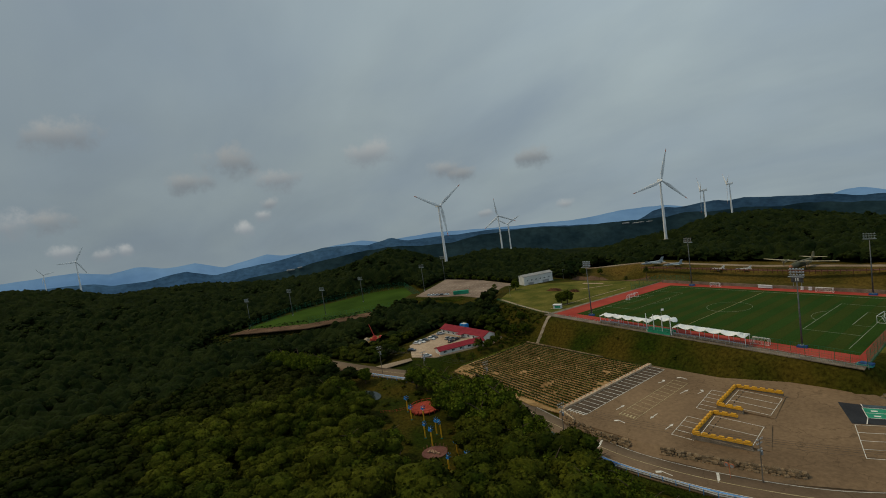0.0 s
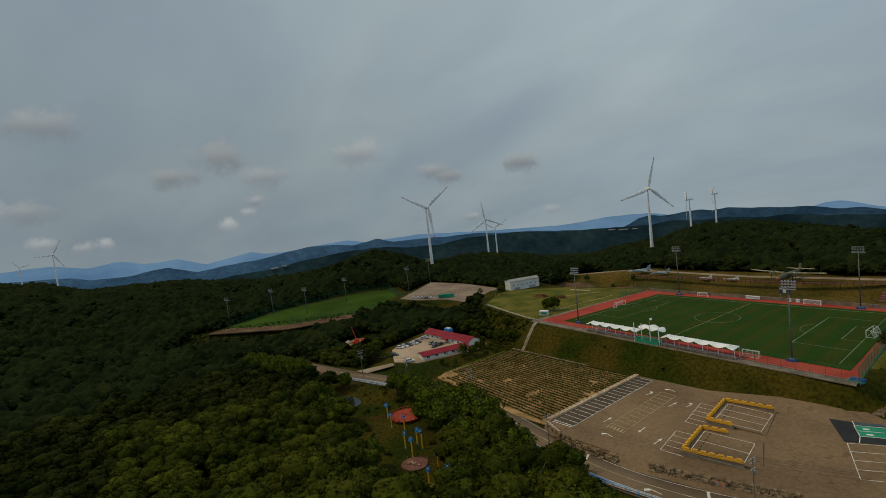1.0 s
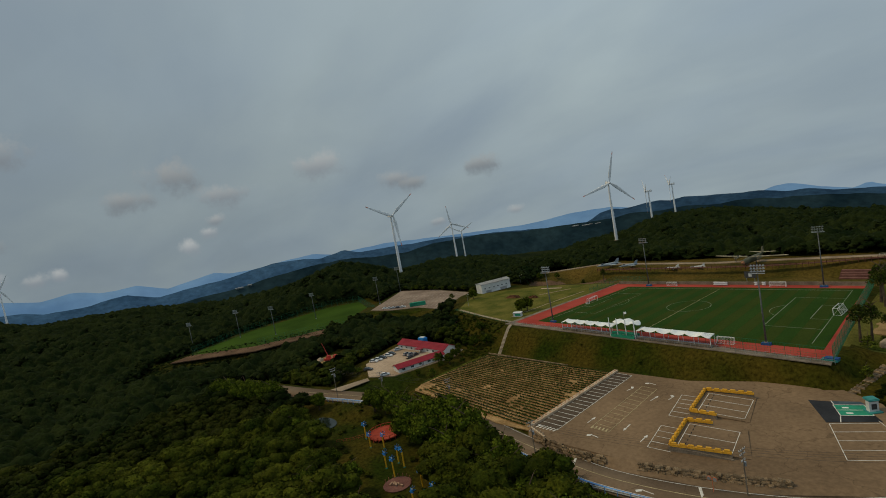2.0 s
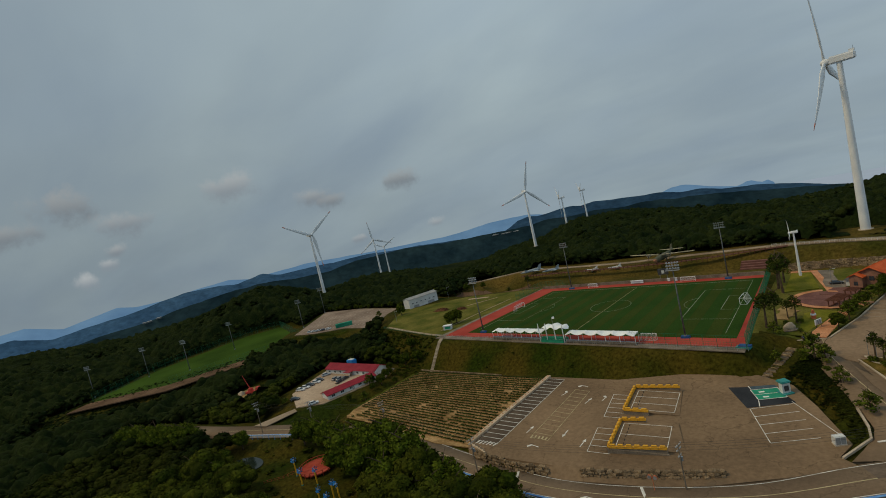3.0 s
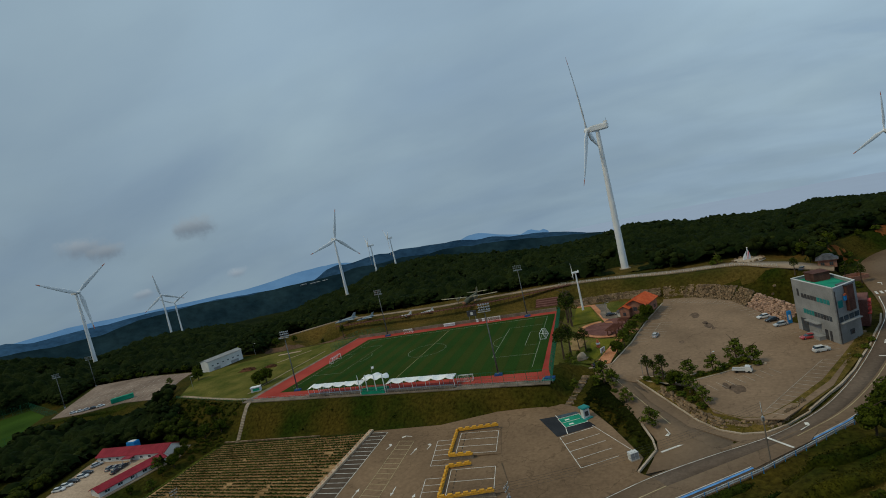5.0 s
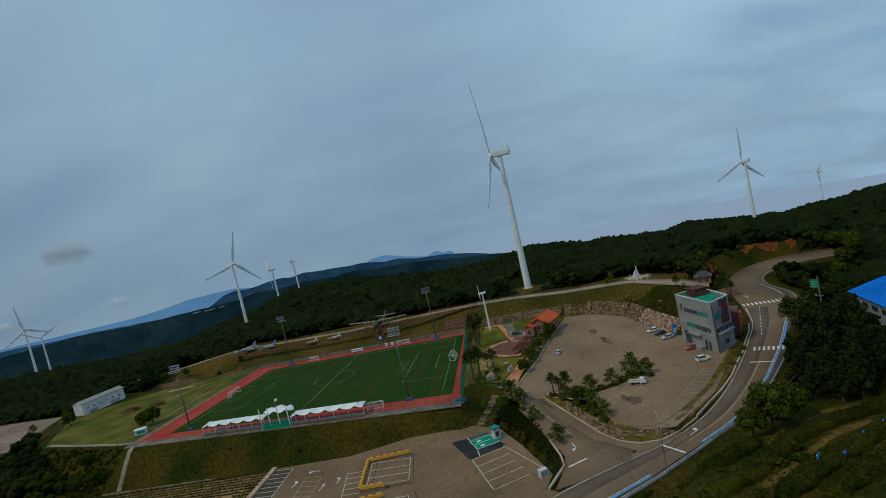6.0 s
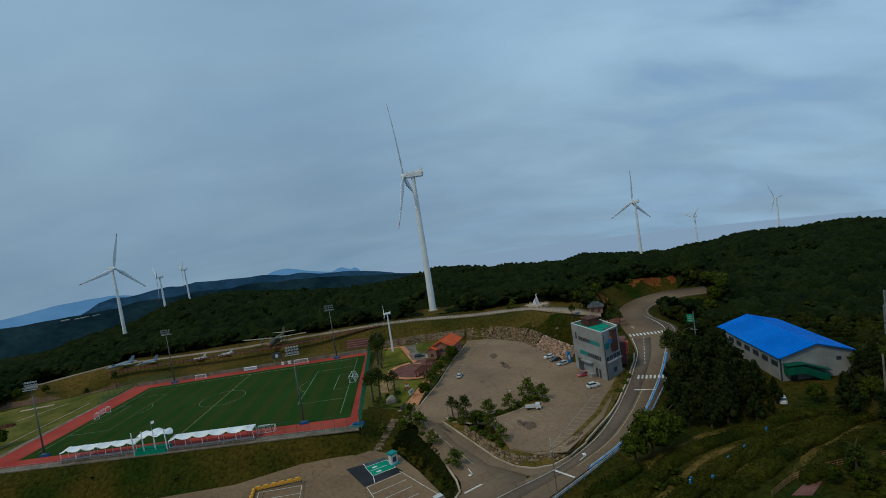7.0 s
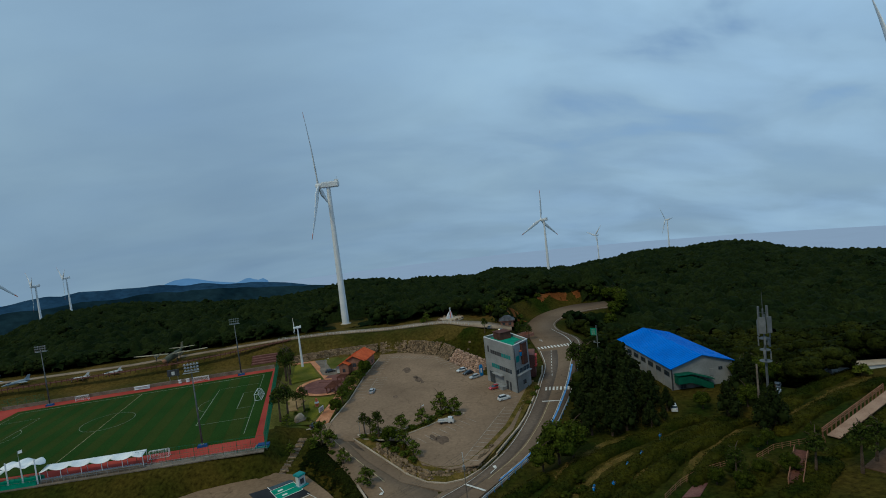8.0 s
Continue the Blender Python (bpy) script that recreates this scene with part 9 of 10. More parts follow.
for i, (k, x, y, s) in enumerate((("pine", 170, -44, 1.9), ("pine", 168.6, -39, 1.7), ("conifer", 172, -49, 1.7), ("conifer", 161, -64, 1.58), ("conifer", 163, -70, 1.4), ("conifer", 167, -74, 1.25), ("conifer", 166, -62, 1.80), ("conifer", 171, -66, 1.55), ("conifer", 172, -76, 1.3), ("conifer", 176, -80, 0.75), ("conifer", 176.5, -57, 1.75), ("conifer", 167, -50, 1.75), ("conifer", 177, -71, 1.0), ("conifer", 171, -58, 1.9), ("broad", 136.5, -92.0, 1.45), ("broad", 141.0, -90.5, 1.3), ("broad", 131.5, -93.5, 1.0), ("conifer", 152, -80, 1.0), ("conifer", 156, -84, 0.95), ("conifer", 161, -83, 1.0), ("conifer", 166.5, -86.5, 0.85), ("conifer", 164, -77, 1.6), ("broad", 185, -83.5, 0.7), ("conifer", 187.5, -105.5, 1.25), ("conifer", 158, -76, 1.2), ("conifer", 163, -80, 1.1), ("conifer", 168, -83, 0.6), ("conifer", 172, -84, 0.45), ("conifer", 153, -72, 1.15), ("broad", 158, -121, 0.5))):
    tree(k, x, y, s, i % 3, "on the slope below the blue-roofed hall", "trees below the hall")
for i, (k, x, y, s) in enumerate((("broad", 163, -119.5, 0.45), ("broad", 167, -123, 0.55), ("broad", 172, -125, 0.6), ("broad", 160, -126, 0.6), ("broad", 176, -112.5, 0.45), ("broad", 184.5, -119.5, 0.5), ("broad", 189, -114.5, 0.5), ("conifer", 199, -82, 1.2), ("conifer", 204, -80, 1.3), ("broad", 196, -88, 0.9), ("conifer", 186, -92, 1.1), ("conifer", 190, -100, 0.9), ("conifer", 185.5, -104.5, 0.95), ("conifer", 188.5, -103, 0.8), ("broad", 180, -111.0, 0.5), ("pine", 174.5, -128.4, 1.0), ("pine", 182, -131.5, 1.1), ("pine", 188, -129.5, 1.0), ("pine", 160.4, -123.6, 0.9), ("broad", 163, -121, 0.6), ("broad", 212, -76, 1.1), ("broad", 219, -74, 1.1), ("broad", 226, -74, 1.1), ("broad", 234, -70, 1.1), ("broad", 208, -72, 1.0), ("broad", 216, -70, 1.1), ("shrub", 236, -88, 1.6), ("shrub", 193, -96, 1.3), ("broad", 190, -90, 0.8))):
    tree(k, x, y, s, i % 3, "on the slope below the blue-roofed hall", "trees below the hall")
for i, (k, x, y, s) in enumerate((("pine", 171.5, 27.5, 0.85), ("pine", 176.4, 26.5, 0.9), ("pine", 156.4, 33.5, 0.8), ("shrub", 166, 24, 1.3), ("shrub", 169, 20, 1.3), ("shrub", 173, 22, 1.2), ("broad", 168.5, 49, 0.55), ("broad", 184, 56, 0.5), ("broad", 199, 84, 0.5), ("broad", 218, 95, 0.55), ("shrub", 208, 89, 1.3), ("shrub", 188, 69, 1.3),  ("shrub", 131, 62, 1.2), ("young", 133, 63, 1.3), ("shrub", 160, -12, 1.2), ("shrub", 162, -6, 1.2), ("shrub", 156, 5, 1.2), ("broad", 176, 44, 0.8), ("broad", 172, 52, 0.9), ("broad", 168, 60, 0.9), ("broad", 180, 66, 1.0), ("shrub", 156.5, -22, 0.8), ("shrub", 153.5, -37, 0.8), ("shrub", 150.0, -42, 0.8), ("shrub", 146, -48, 0.7), ("pine", -95, 66, 0.7), ("broad", 236, 54, 1.2), ("broad", 241, 57, 1.2), ("broad", 247, 60, 1.2), ("broad", 251, 66, 1.3), ("broad", 253, 74, 1.3), ("broad", 252, 82, 1.3), ("broad", 245, 88, 1.2))):
    tree(k, x, y, s, i % 3, "on the slope behind the grey house", "trees behind the house")


for i, (x, y, s) in enumerate(((-66, -122.5, 1.23), (-60, -121.5, 1.37), (-53, -122, 1.3), (-46, -123, 1.43), (-40, -124, 1.43), (-34, -123, 1.56), (-28, -124, 1.76), (-22, -123, 1.95), (-15, -126, 1.82), (-9, -127, 1.95), (-2, -129, 1.4), (-36, -129, 1.82), (-24, -131, 1.82), (-12, -134, 1.69), (4, -134, 1.49), (-125, -136.5, 1.5), (-131, -137.5, 1.6), (-138, -138.5, 1.5), (-146, -140, 1.6), (-154, -141, 1.5), (-163, -142.5, 1.5), (-172, -144, 1.5), (6, -129, 1.44))):
    tree("leafy", x, y, s, i % 3, "below the bend of the road", "roadside trees")
for i, (x, y, s) in enumerate(((11, -133, 1.61), (16, -131.5, 1.32), (21, -134, 1.44), (26, -132.5, 1.15), (31, -135, 1.38), (36, -134, 1.09), (41, -136.5, 1.26), (45.5, -134.5, 0.92), (50, -136, 1.03), (14, -140, 1.61), (24, -141, 1.61), (34, -142, 1.61), (-84, -144, 1.2), (-77, -149, 1.3), (-92, -150, 1.3), (-66, -147, 1.0), (-94, -131, 1.0), (-26, -158, 1.3), (-22, -168, 1.4), (-36, -166, 1.4), (-10, -165, 1.2), (-45, -153, 0.9))):
    tree("leafy", x, y, s, i % 3, "below the bend of the road", "roadside trees")


# hedges and scrub
def hedge(pts, w, h, label, dens=1.0, material=None, category="hedge"):
    """A long rounded bank of leaves along a line, with small leaves all over it."""
    L = [Vector(p) for p in pts]
    P = []
    for a, b in zip(L[:-1], L[1:]):
        m = max(1, int((b - a).length / 0.9))
        P += [a.lerp(b, i / m) for i in range(m)]
    P = np.array([tuple(p) for p in P + [L[-1]]])
    for _ in range(3):
        P[1:-1] = (P[:-2] + 2 * P[1:-1] + P[2:]) / 4
    d = np.gradient(P, axis=0)
    d /= np.linalg.norm(d, axis=1)[:, None]
    side = np.stack([-d[:, 1], d[:, 0]], 1)
    n, m = len(P), 11
    ends = np.clip(np.minimum(np.arange(n), np.arange(n)[::-1]) / 3.0 + 0.25, 0, 1)

    def skin(i, a):
        """Points and outward ways on the hedge at station i and angle a."""
        p, s = P[i], side[i]
        k = ends[i] * (1 + 0.22 * vnoise(p[:, 0] + a * 2, p[:, 1] + a * 3, 2.4, 31) + 0.12 * vnoise(p[:, 0] - a * 5, p[:, 1] + a * 4, 0.9, 32))
        off = -np.cos(a) * w / 2 * k
        x, y = p[:, 0] + s[:, 0] * off, p[:, 1] + s[:, 1] * off
        z = land(x, y) - 0.15 + h * k * np.sin(a) ** 0.75
        nv = np.stack([-s[:, 0] * np.cos(a) / w * 2, -s[:, 1] * np.cos(a) / w * 2, np.sin(a) / h * 1.4], 1)
        return np.stack([x, y, z], 1), nv / np.linalg.norm(nv, axis=1)[:, None]
    I, A = np.meshgrid(np.arange(n), np.linspace(0, math.pi, m), indexing="ij")
    V = skin(I.ravel(), A.ravel())[0]
    g = np.arange(n * m).reshape(n, m)
    Q = np.stack([g[:-1, :-1], g[1:, :-1], g[1:, 1:], g[:-1, 1:]], -1).reshape(-1, 4)
    c = int(n * w * 16 * dens)
    i, a = rng.integers(0, n, c), np.arccos(rng.uniform(-0.97, 0.97, c))
    p, nv = skin(i, a)
    p[:, :2] += rng.normal(0, 0.35, (c, 2))
    cv, cq = leaf_cards(p + nv * 0.05, nv, 0.17, rng)
    me = mesh_np("hedge", np.concatenate([V, cv]), np.concatenate([Q, cq + len(V)]))
    me.shade_smooth()
    return tagged(link("hedge", me, material or M_HEDGE), label, category, "terrace hedges" if category == "hedge" else "")


for pts, w in (([(112, -102), (120, -104.5), (126, -101), (131, -97)], 3.4), ([(112, -114), (119, -114), (125, -110.4), (132.1, -103.7), (138, -98.5), (144.2, -96), (152, -93), (162, -90.6), (171.6, -88.6), (181, -89.3)], 4.6), 
                 ([(124, -121), (130.2, -116.6), (137.8, -110.6), (147.5, -105.7), (155.1, -101.5), (165, -97.8), (174.2, -95.4), (186, -93.4)], 5.2),
                 ([(130.7, -123.4), (136.6, -119), (146.5, -113.6), (153.3, -109.6), (162.8, -104.4), (170.4, -101.6), (180.2, -97.6), (188, -97)], 5.0),
                 ([(154, -119.5), (160.5, -114.5), (167, -110.4), (174, -107.2), (181, -104.4)], 3.6),
                 ([(185.3, -108.8), (194.3, -104.4), (205.1, -101), (218, -98), (236, -95.5)], 5.0), ([(195, -97), (201.7, -93.7), (211, -89.8), (221, -87), (240, -84)], 5.2), ([(190, -121), (202, -117.5), (214, -113)], 3.0), ([(158, -128), (166, -122.5), (172, -120)], 5.0), ([(163, -134), (174, -129), (182, -124)], 6.0), ([(184, -124), (196, -121.5), (210, -117)], 4.0)):
    hedge(pts, w, 1.7, "long clipped green hedge following the hillside terrace")
for pts, w in (([(119.9, -117.8), (125.4, -115), (131.6, -109.9), (137, -105.5), (145, -100.0), (155, -96.6)], 2.2), ([(131.5, -101), (138, -94.5), (144, -91), (152, -87.5), (160.4, -87)], 3.0), ([(143, -113.5), (147.5, -109.5), (152.5, -105.8)], 2.0), ([(154, -117.0), (158.5, -111.8), (165, -107.6), (172, -104.3), (178.5, -101.4), (184, -100)], 2.4), ([(192, -100.5), (204, -97.5), (220, -93), (238, -90)], 2.6)):
    hedge(pts, w, 0.22, "worn tan grass path between terrace hedges", 0.5, M_VERGE, "path")
hedge([(20, -128.5), (31, -129), (54, -126.5), (60, -119.5 - 5), (75, -119.5), (92, -110), (106, -102)], 2.2, 1.0, "low scrub along the guard rail", 0.8, M_LEAF, "scrub")
hedge([(70, -126), (90, -115), (110, -108)], 2.4, 1.2, "low scrub below the road", 0.8, M_LEAF, "scrub")

# low growth before the second field
x, y = np.meshgrid(np.arange(-334, -214, 3.0), np.arange(-168, -28, 3.0))
x, y = (x + rng.uniform(-1.3, 1.3, x.shape)).ravel(), (y + rng.uniform(-1.3, 1.3, y.shape)).ravel()
keep = sdist(x, y, LOW_WOOD) < 0
P = rows_of(x[keep], y[keep], 1.5, 2.2, -0.35, 0.6)
scatter("scrub", [crown(rng, 1, 1, 3, 24, 0.22) for _ in range(4)], P, M_LEAF_F, "low dark thicket before the second field", "scrub")
# scrub on the west slopes, and along edges
n = 5200
x = rng.uniform(-160, 70, n)
y = rng.uniform(-72, -12, n)
keep = (sdist(x, y, SLOPE_W) < 0) & (sdist(x, y, PAD) > 1.5) & (sdist(x, y, LOT_W) > 1.5) & (sdist(x, y, CROP) > 1)
x, y = x[keep], y[keep]
keep = rng.uniform(0, 1, len(x)) < np.where(x < -74, 0.95, 0.02)
x, y = x[keep], y[keep]
P = rows_of(x, y, 0.45, 1.25, 0.05)
P[:, 4] *= 0.8
scatter("scrub", [crown(rng, 1, 1, 5, 90, 0.2) for _ in range(4)], P, M_LEAF_M, "scattered low bushes on the grass bank", "scrub")
n = 1500
x, y = rng.uniform(-130, 150, n), rng.uniform(-175, -85, n)
keep = np.zeros(n, bool)
for poly in (PARK_W, [(62, -122), (118, -104), (140, -96), (128, -130), (66, -140)], [(-72, -108), (-30, -112), (-14, -116), (-14, -111), (-40, -104), (-70, -100)]):
    keep |= sdist(x, y, poly) < 0
keep &= (road_clear(x, y, ROAD_S) > 1.5) & (sdist(x, y, disc(-49.5, -130, 8, 8)) > 0) & (sdist(x, y, disc(-82, -136.5, 9, 6)) > 0) & (sdist(x, y, CROP) > 0.5) & (sdist(x, y, [(-60, -140), (-60, -130), (-5, -142), (8, -152), (-4, -158)]) > 0)
x, y = x[keep], y[keep]
keep = rng.uniform(0, 1, len(x)) < 0.55
P = rows_of(x[keep], y[keep], 0.5, 1.6, 0.2)
P[:, 4] *= 0.7
scatter("scrub", [crown(rng, 1, 1, 5, 120, 0.13) for _ in range(4)], P, M_LEAF_M, "green bushes and tall weeds", "scrub")

BANK_SCRUB = [(71.4, -52), (74.5, -40), (79, -46), (84, -60), (88.3, -76), (88.5, -86), (84, -93), (77.5, -75), (72.5, -63), (70.5, -57)]
n = 6000
x, y = rng.uniform(60, 92, n), rng.uniform(-96, -36, n)
keep = (sdist(x, y, BANK_SCRUB) < -0.6) & (sdist(x, y, LOT_W) > 0.9)
P = rows_of(x[keep], y[keep], 0.4, 0.85, -0.1)
P[:, 4] *= 0.4
scatter("scrub", [crown(rng, 1, 1, 3, 80, 0.15) for _ in range(4)], P, M_LEAF_D, "low dark green weeds on the bank beside the exit road", "scrub")

for x, y, r in ((-110, 13, 5.0), (-95, 13.5, 3.8)):
    hedge([(x - r, y - 1), (x, y + 0.6), (x + r, y)], r * 0.8, 1.5, "low mound of reddish shrubs on the lawn", 1.0, M_SHRUBRED, "shrubs")


# ---- crop rows ----
def crop_z(x, y):
    return -7.2 + 0.012 * (y + 61)

crop = tagged(part("crop_field", slab(CROP, crop_z, 0.3), M_SOIL), "dry sandy field of low green crop rows", "field", kind="structure")
for i in range(28):
    k = i / 27
    a, b = Vector((-66.2 + 1.4 * k, -102.2 + 40.8 * k)), Vector((-1.9 + 0.5 * k, -108.6 + 46.4 * k))
    n = int((b - a).length / 0.45)
    t = (np.arange(n) + rng.uniform(-0.3, 0.3, n)) / n
    px, py = a.x + (b.x - a.x) * t, a.y + (b.y - a.y) * t
    dens = vnoise(px, py, 9, 4) * 0.6 + vnoise(px, py, 2.5, 5) * 0.5 + (0.35 + 0.55 * k)
    px, py = px[dens > 0], py[dens > 0]
    bm = bmesh.new()
    bar(bm, (*a, crop_z(*a) - 0.02), (*b, crop_z(*b) - 0.02), 0.75, 0.2)
    ridge_row = part("soil_ridge", bm, M_SOIL, crop)
    if not len(px):
        continue
    m = 7
    c = np.repeat(np.stack([px, py, -6.86 + 0.012 * (py + 61)], 1), m, 0) + rng.normal(0, 1, (len(px) * m, 3)) * (0.2, 0.15, 0.08)
    nv = rng.normal(0, 0.6, c.shape) + (0, 0, 1)
    V, Q = leaf_cards(c, nv / np.linalg.norm(nv, axis=1)[:, None], 0.26, rng)
    link("crop_row", mesh_np("crop_row", V, Q), M_CROP, crop)
hedge([(-66, -104.2), (-42, -106.2), (-28, -109), (-14, -111.4), (-3, -111.4)], 0.9, 0.45, "weedy verge between the crop field and the road", 0.9, M_LEAF_L, "verge")
hedge([(-69.5, -97), (-67.8, -80), (-66.3, -62)], 1.1, 0.6, "weedy verge beside the crop field", 0.9, M_LEAF_L, "verge")
hg = bmesh.new()
bar(hg, (-66, -58.8, -7.4), (-22, -60.4, -7.4), 0.6, 0.45)
tagged(part("field_wall", hg, M_STONE), "low dark stone wall under the bank", "wall", kind="structure")

# ---- boulder walls ----
BOULDERS = []
for s in range(6):
    bm = bmesh.new()
    bmesh.ops.create_cube(bm, size=1)
    bmesh.ops.subdivide_edges(bm, edges=bm.edges[:], cuts=1)
    for v in bm.verts:
        d = v.co.normalized() * 0.56
        v.co = v.co.lerp(d, 0.55) * (1 + 0.22 * noise.noise(v.co * 2.1 + Vector((s * 7, 0, 0))))
    bm.normal_update()
    me = bpy.data.meshes.new("boulder")
    bm.to_mesh(me)
    bm.free()
    me.materials.append(M_STONE)
    BOULDERS.append(me)


RED_STONES = []
for me in BOULDERS:
    red = me.copy()
    red.materials[0] = M_REDSTONE
    RED_STONES.append(red)


def boulder_wall(pts, z0, courses, size, lean, label, sq=0.62, stones=None):
    """Courses of rough boulders, each set a little behind the one below; lean points uphill."""
    w = thing("boulder_wall", pose(0, 0, 0), label, "wall", kind="structure")
    pts = [Vector(p) for p in pts]
    pr = random.Random(len(pts) * 13 + courses)
    for c in range(courses):
        for a, b in zip(pts[:-1], pts[1:]):
            d = (b - a)
            side = Vector((-d.y, d.x)).normalized() * lean
            n = max(1, round(d.length / (size * 1.02)))
            ang = math.degrees(math.atan2(d.y, d.x))
            for i in range(n):
                p = a.lerp(b, (i + 0.5 + 0.4 * (c % 2)) / n) + side * (c * size * 0.55 + pr.uniform(-0.28, 0.28))
                o = link("boulder", (stones or BOULDERS)[pr.randrange(6)], None, w)
                z = z0(p.x, p.y) if callable(z0) else z0
                s = size * pr.uniform(0.62, 1.25)
                o.matrix_basis = pose(p.x, p.y, z + size * sq * (c + 0.42), pr.uniform(-14, 14), pr.uniform(-14, 14), ang + pr.uniform(-20, 20)) @ Matrix.Diagonal((s * 1.2, s * 0.9, s * sq * 1.25, 1))
    return w


boulder_wall([(105, 48.2), (111, 46.8), (117.4, 43.8), (124, 37.4)], -3.9, 10, 0.86, 1, "high bank of rough pale boulders round the lot")
boulder_wall([(124, 37.4), (130.4, 29.4), (133.2, 18)], -3.9, 10, 0.86, 1, "high bank of rough boulders round the lot corner")
boulder_wall([(133.5, 17), (135.4, 9), (138, -1), (140.6, -10)], -3.9, 9, 1.0, 1, "stepped bank of squared reddish stones", 0.55, RED_STONES)
boulder_wall([(63, 51.5), (76, 51.8), (90, 51.2), (104, 48.6)], -2.0, 6, 0.9, 1, "reddish stone retaining wall behind the plaza")
boulder_wall([(3, -114.0), (10, -115.7), (18, -116.6), (27, -116.4)], -7.75, 3, 0.85, 1, "rough boulder edge between lot and road")
boulder_wall([(35, -115.2), (48, -112.6), (58, -110.0), (65, -107.6)], lambda x, y: -7.45 + (x - 36) * 0.018, 3, 0.8, 1, "low boulder edge along the road")
boulder_wall([(93, -57), (97, -65), (101, -73.5), (105, -78.6), (110, -81), (115, -81.4), (120, -78.6), (126, -73)], lambda x, y: float(kerb_z(x, y)) + 0.2, 3, 0.95, 1, "boulders edging the planted island")
st2 = thing("stone_stairs", pose(0, 0, 0), "rough pale stone slab stairs up the bank", "stairs", kind="structure")
pr = random.Random(4)
for i in range(27):
    k = i / 26
    x, y = 65.9 + 5.6 * k + pr.uniform(-0.2, 0.2), -55.3 + 15.2 * k
    part("slab", one(box, x, y, -6.75 + 3.05 * k - 0.2, 2.5 + pr.uniform(-0.5, 0.4), 0.30, 0.5, -22 + pr.uniform(-5, 5), 0.94), M_STONE if i % 3 else M_CONC_D, st2)
# asphalt falling from the lot's edge to the road
lot_edge = [(-0.8, -111.5), (10, -114.3), (28, -114), (50, -110), (60, -107), (76, -101), (84, -95)]
road_edge = [((0, -112.9), -7.9), ((11, -114.6), -7.8), ((31, -117.4), -7.7), ((52, -114.4), -7.4), ((62, -111.4), -7.2), ((78, -103.4), -6.8), ((87, -97.4), -6.5)]
bm = bmesh.new()
up = [bm.verts.new((x, y, -6.49)) for x, y in lot_edge]
down = [bm.verts.new((x, y, z + 0.02)) for (x, y), z in road_edge]
foot = [bm.verts.new((x, y, -9.0)) for (x, y), z in road_edge]
for i in range(6):
    bm.faces.new((down[i], down[i + 1], up[i + 1], up[i]))
    bm.faces.new((foot[i], foot[i + 1], down[i + 1], down[i]))
tagged(part("lot_apron", bm, M_ASPH), "worn asphalt apron falling from lot to road", "apron", kind="structure")
# earth bank and netting round the second field
bm = slab([(-318, -119), (-277, -85), (-249, -16), (-236, -22), (-262, -92), (-312, -134)], lambda x, y: -13.9, 0.6)
tagged(part("earth_bank", bm, M_STRIP), "bare brown earth strip beside the second field", "earth", kind="structure")
fence("ball_fence", [(-317, -117, -14), (-345, -63, -14), (-347, 14, -14), (-328, 38, -14), (-257, 9, -14)], 6.0, 5.0, M_NET, M_NET, "tall green netting behind the second field", wires=0.8)
fence("ball_fence", [(-276, -83, -14), (-248, -16, -14)], 5.0, 5.0, M_NET, M_NET, "green netting along the near side of the second field", wires=0.8)
boulder_wall([(137, 29), (141, 31.5), (145, 33.5), (149, 36)], lambda x, y: zat(x, y) - 0.2, 1, 1.2, 1, "line of boulders up the grass bank", 0.6)
# planted verge between the east lot and the road
VERGE = [((87.8, -48), (90.5, -48.5)), ((92.4, -57), (95.6, -56.4)), ((96.9, -66), (100.2, -64.8)), ((100.9, -74), (103.8, -71.8)), ((104.8, -79.2), (106.8, -76.2)), ((109.1, -82.1), (110.2, -78.6)), ((114, -82.6), (113.6, -79.2)), ((118.8, -80.2), (117, -77.4)), ((125, -75.2), (122.4, -72.6)), ((136, -63.4), (133, -61)), ((147.1, -46.8), (143.8, -44.8)), ((156.7, -30.5), (154, -29))]
bm = bmesh.new()
outer = [bm.verts.new((a[0], a[1], float(kerb_z(*a)) + 0.3 if a[0] < 124 else -3.6)) for a, b in VERGE]
inner = [bm.verts.new((b[0], b[1], -3.40)) for a, b in VERGE]
skirt = [bm.verts.new((a[0], a[1], -7.0)) for a, b in VERGE]
for i in range(len(VERGE) - 1):
    bm.faces.new((outer[i], outer[i + 1], inner[i + 1], inner[i]))
    bm.faces.new((skirt[i], skirt[i + 1], outer[i + 1], outer[i]))
tagged(part("verge", bm, M_VERGE), "dry grass verge between the lot and the road kerb", "verge", kind="structure")
hedge([((a[0] + b[0]) / 2, (a[1] + b[1]) / 2) for a, b in VERGE[:8]], 1.6, 1.0, "low weeds and flowers along the lot kerb", 1.0, M_LEAF_L, "verge")
hedge([((a[0] + b[0]) / 2, (a[1] + b[1]) / 2) for a, b in VERGE[8:]], 1.8, 0.9, "dry brown weeds along the road kerb", 1.0, M_VERGE, "verge")
hedge([(2.5, -112.6), (10, -114.4), (18, -115.1), (26, -114.8)], 2.0, 0.8, "weeds growing over the boulder edge", 1.0, M_LEAF_L, "verge")
hedge([(37, -112.9), (46, -110.9), (56, -108.6), (64, -106.2)], 2.0, 0.7, "weeds growing over the low boulders", 1.0, M_LEAF_L, "verge")

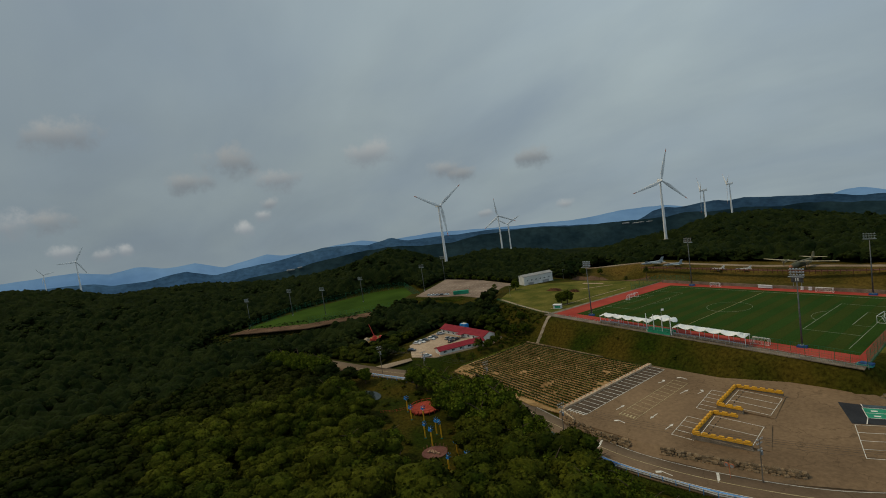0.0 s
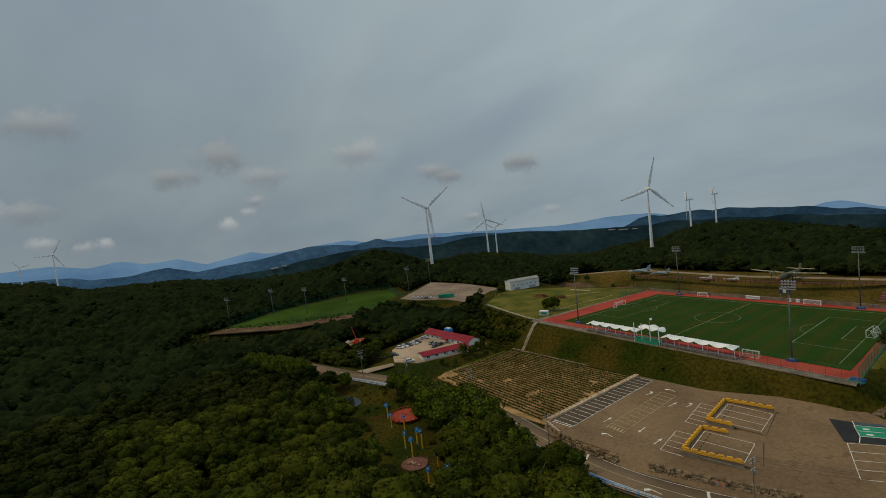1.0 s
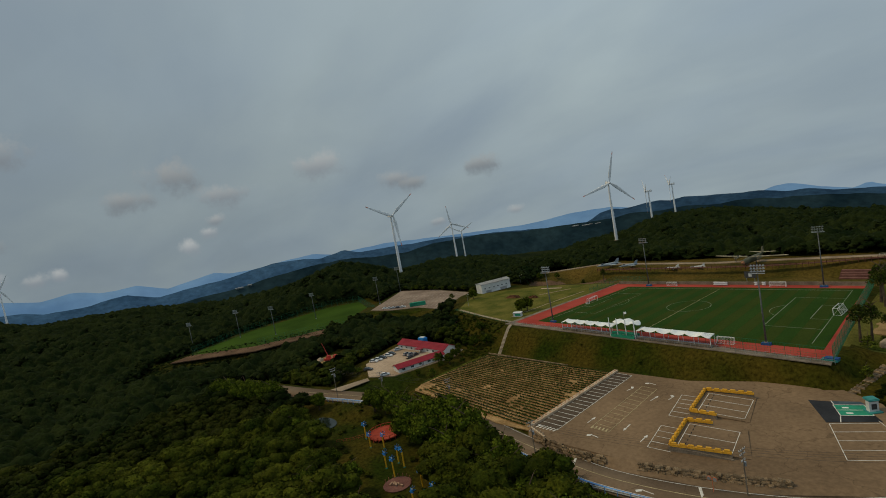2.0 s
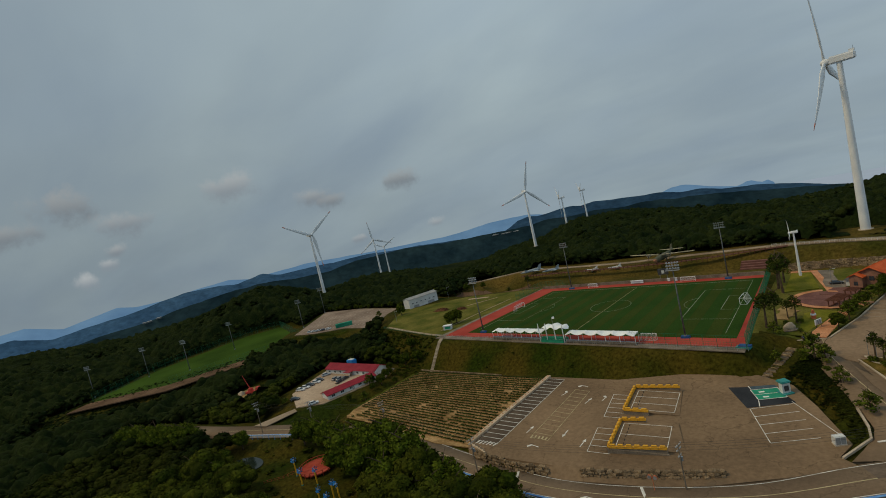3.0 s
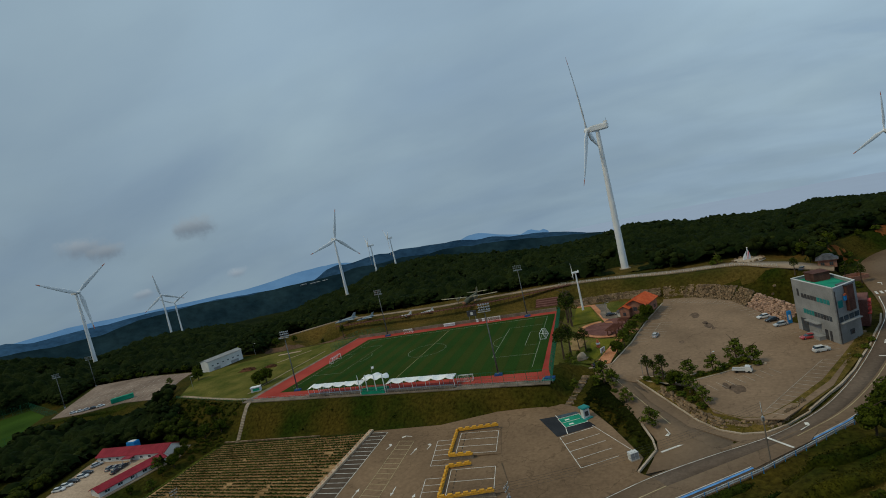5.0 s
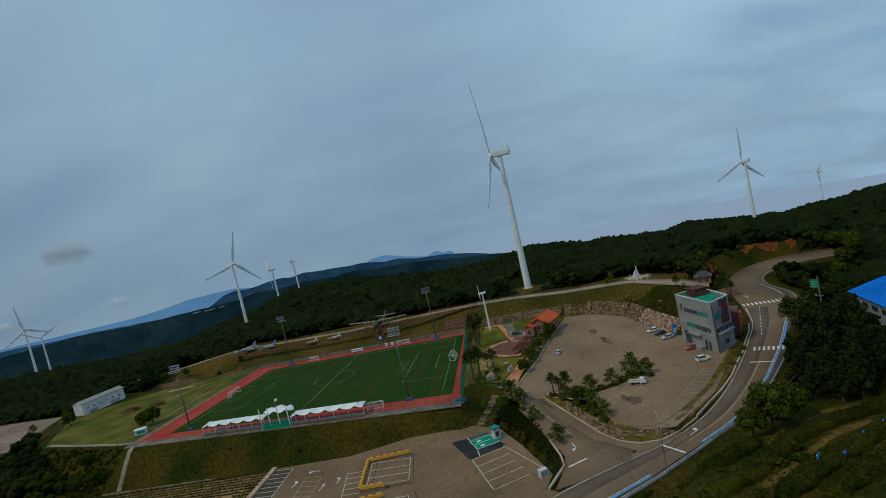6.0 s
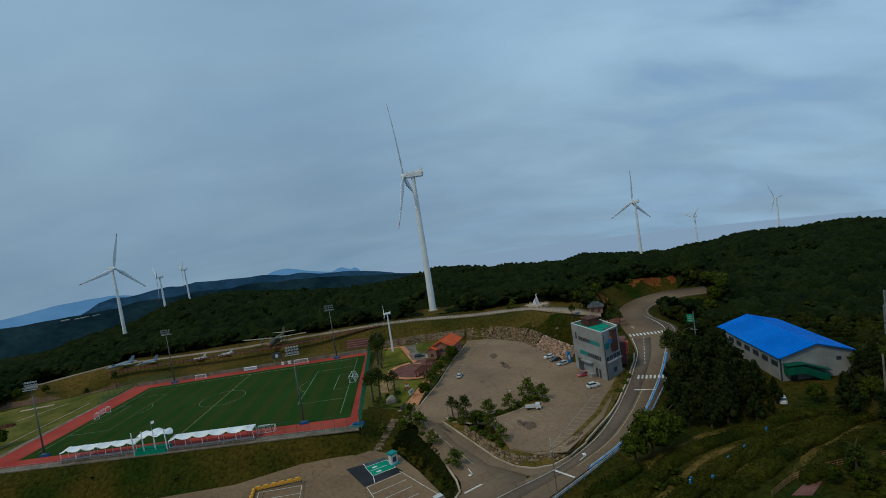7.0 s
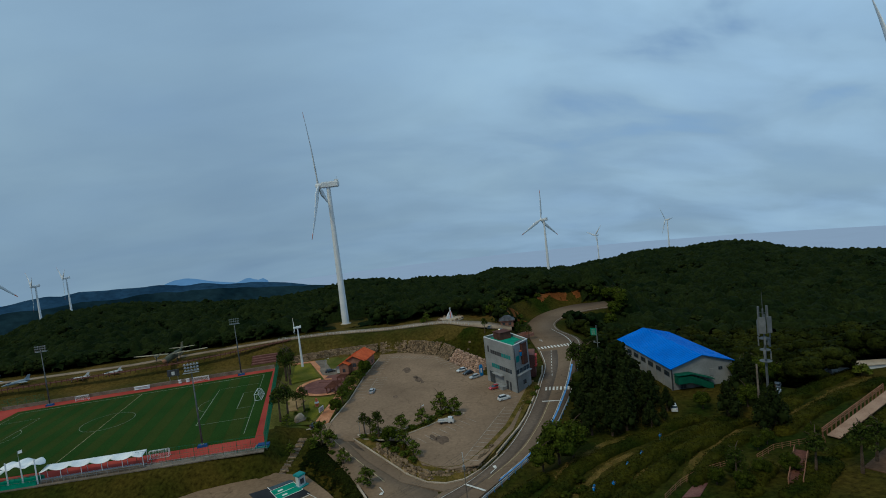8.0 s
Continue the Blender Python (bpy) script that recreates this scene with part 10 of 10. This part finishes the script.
hedge([(90.8, -50.6), (95.2, -56.0), (98.8, -62.4), (101.4, -68.4), (103.4, -72.6)], 2.2, 1.2, "dense dark shrubs along the lot kerb", 1.0, M_LEAF_M, "shrubs")
hedge([(92, -49.6), (98, -51.6), (104, -51.2), (110, -48.8), (115, -44.6), (119, -43.4)], 1.7, 0.9, "low dark shrubs in the lot island", 1.0, M_LEAF_M, "shrubs")
island = [(88.6, -46.2), (95, -48.4), (103, -49.2), (110, -46.8), (116.6, -40.4), (121.4, -42.4), (124, -46.4), (118, -46.6), (110.5, -50.4), (104, -53), (96, -54), (90.5, -50.5)]
tagged(part("planted_island", slab(island, -3.32, 0.3), M_VERGE), "raised planted island of dry earth in the lot", "planting", kind="structure")
kerb(island + island[:1], 0.3, 0.28, -3.5, M_CONC, "pale kerb stones round the lot island")

corner = [(103, -88), (109.5, -84.4), (114, -84.2), (119.6, -81.8), (125.6, -76.8), (128, -78.5), (121, -88.4), (108, -97)]
tagged(part("road_corner", slab(corner, lambda x, y: -6.14 + (x - 103) * 0.047, 0.4), M_ROAD), "asphalt filling the corner where the roads meet", "road", kind="structure")
# the far lot: worn bay lines, a row of trees, vans and a green container
for j in range(4):
    a, b = Vector((-242, 6)), Vector((-186, 22))
    o = Vector((-7.0, 10.5)) * j
    for i in range(16):
        q = a.lerp(b, i / 15) + o
        strip(q, q + Vector((-1.9, 4.4)), 0.35, -8.97, M_PAINT_F, gravel, "bay_line")
for i in range(12):
    q = Vector((-288, 66)).lerp(Vector((-190, 64)), i / 11)
    tree("broad", q.x + 1.3 * math.sin(i * 2.1), q.y, 0.55 + 0.12 * math.sin(i * 3.7), i % 3, "lining the far lot", "trees lining the far lot", z=-9.1)
ct = thing("container", pose(-211, 17.5, -8.98, 0, 0, 40), "long green container beside parked vans", "container")
part("body", one(box, 0, 0, 0.2, 12, 2.6, 2.6), M_GREEN, ct)
for i in range(11):
    part("rib", one(box, -5.4 + i * 1.07, -1.34, 0.3, 0.16, 0.1, 2.4), M_GREEN, ct)
part("skid", one(box, 0, 0, 0, 11, 2.0, 0.2), M_DSTEEL, ct)
hedge([(-258, -10), (-236, -5), (-214, 2), (-196, 8)], 2.0, 0.9, "dark scrub along the near edge of the far lot", 0.7, M_LEAF, "scrub")


# worn dark repairs in the east lot's asphalt
for i, (x, y, r) in enumerate(((116.2, -2.6, 2.0), (115.4, 1.6, 1.3), (113.6, 13.6, 2.4), (112.7, -62.0, 2.2), (104.6, -17.6, 1.1), (117.0, -6.6, 0.9), (110.4, -59.4, 1.3))):
    edge = []
    for k in range(18):
        a = 2 * math.pi * k / 18
        q = r * (1 + 0.45 * noise.noise(Vector((math.cos(a) * 1.6, math.sin(a) * 1.6, i * 3.1))))
        edge.append((x + q * 0.8 * math.cos(a), y + q * 1.5 * math.sin(a)))
    part("asphalt_repair", slab(edge, -3.474, 0.1), M_REPAIR, lot_e)
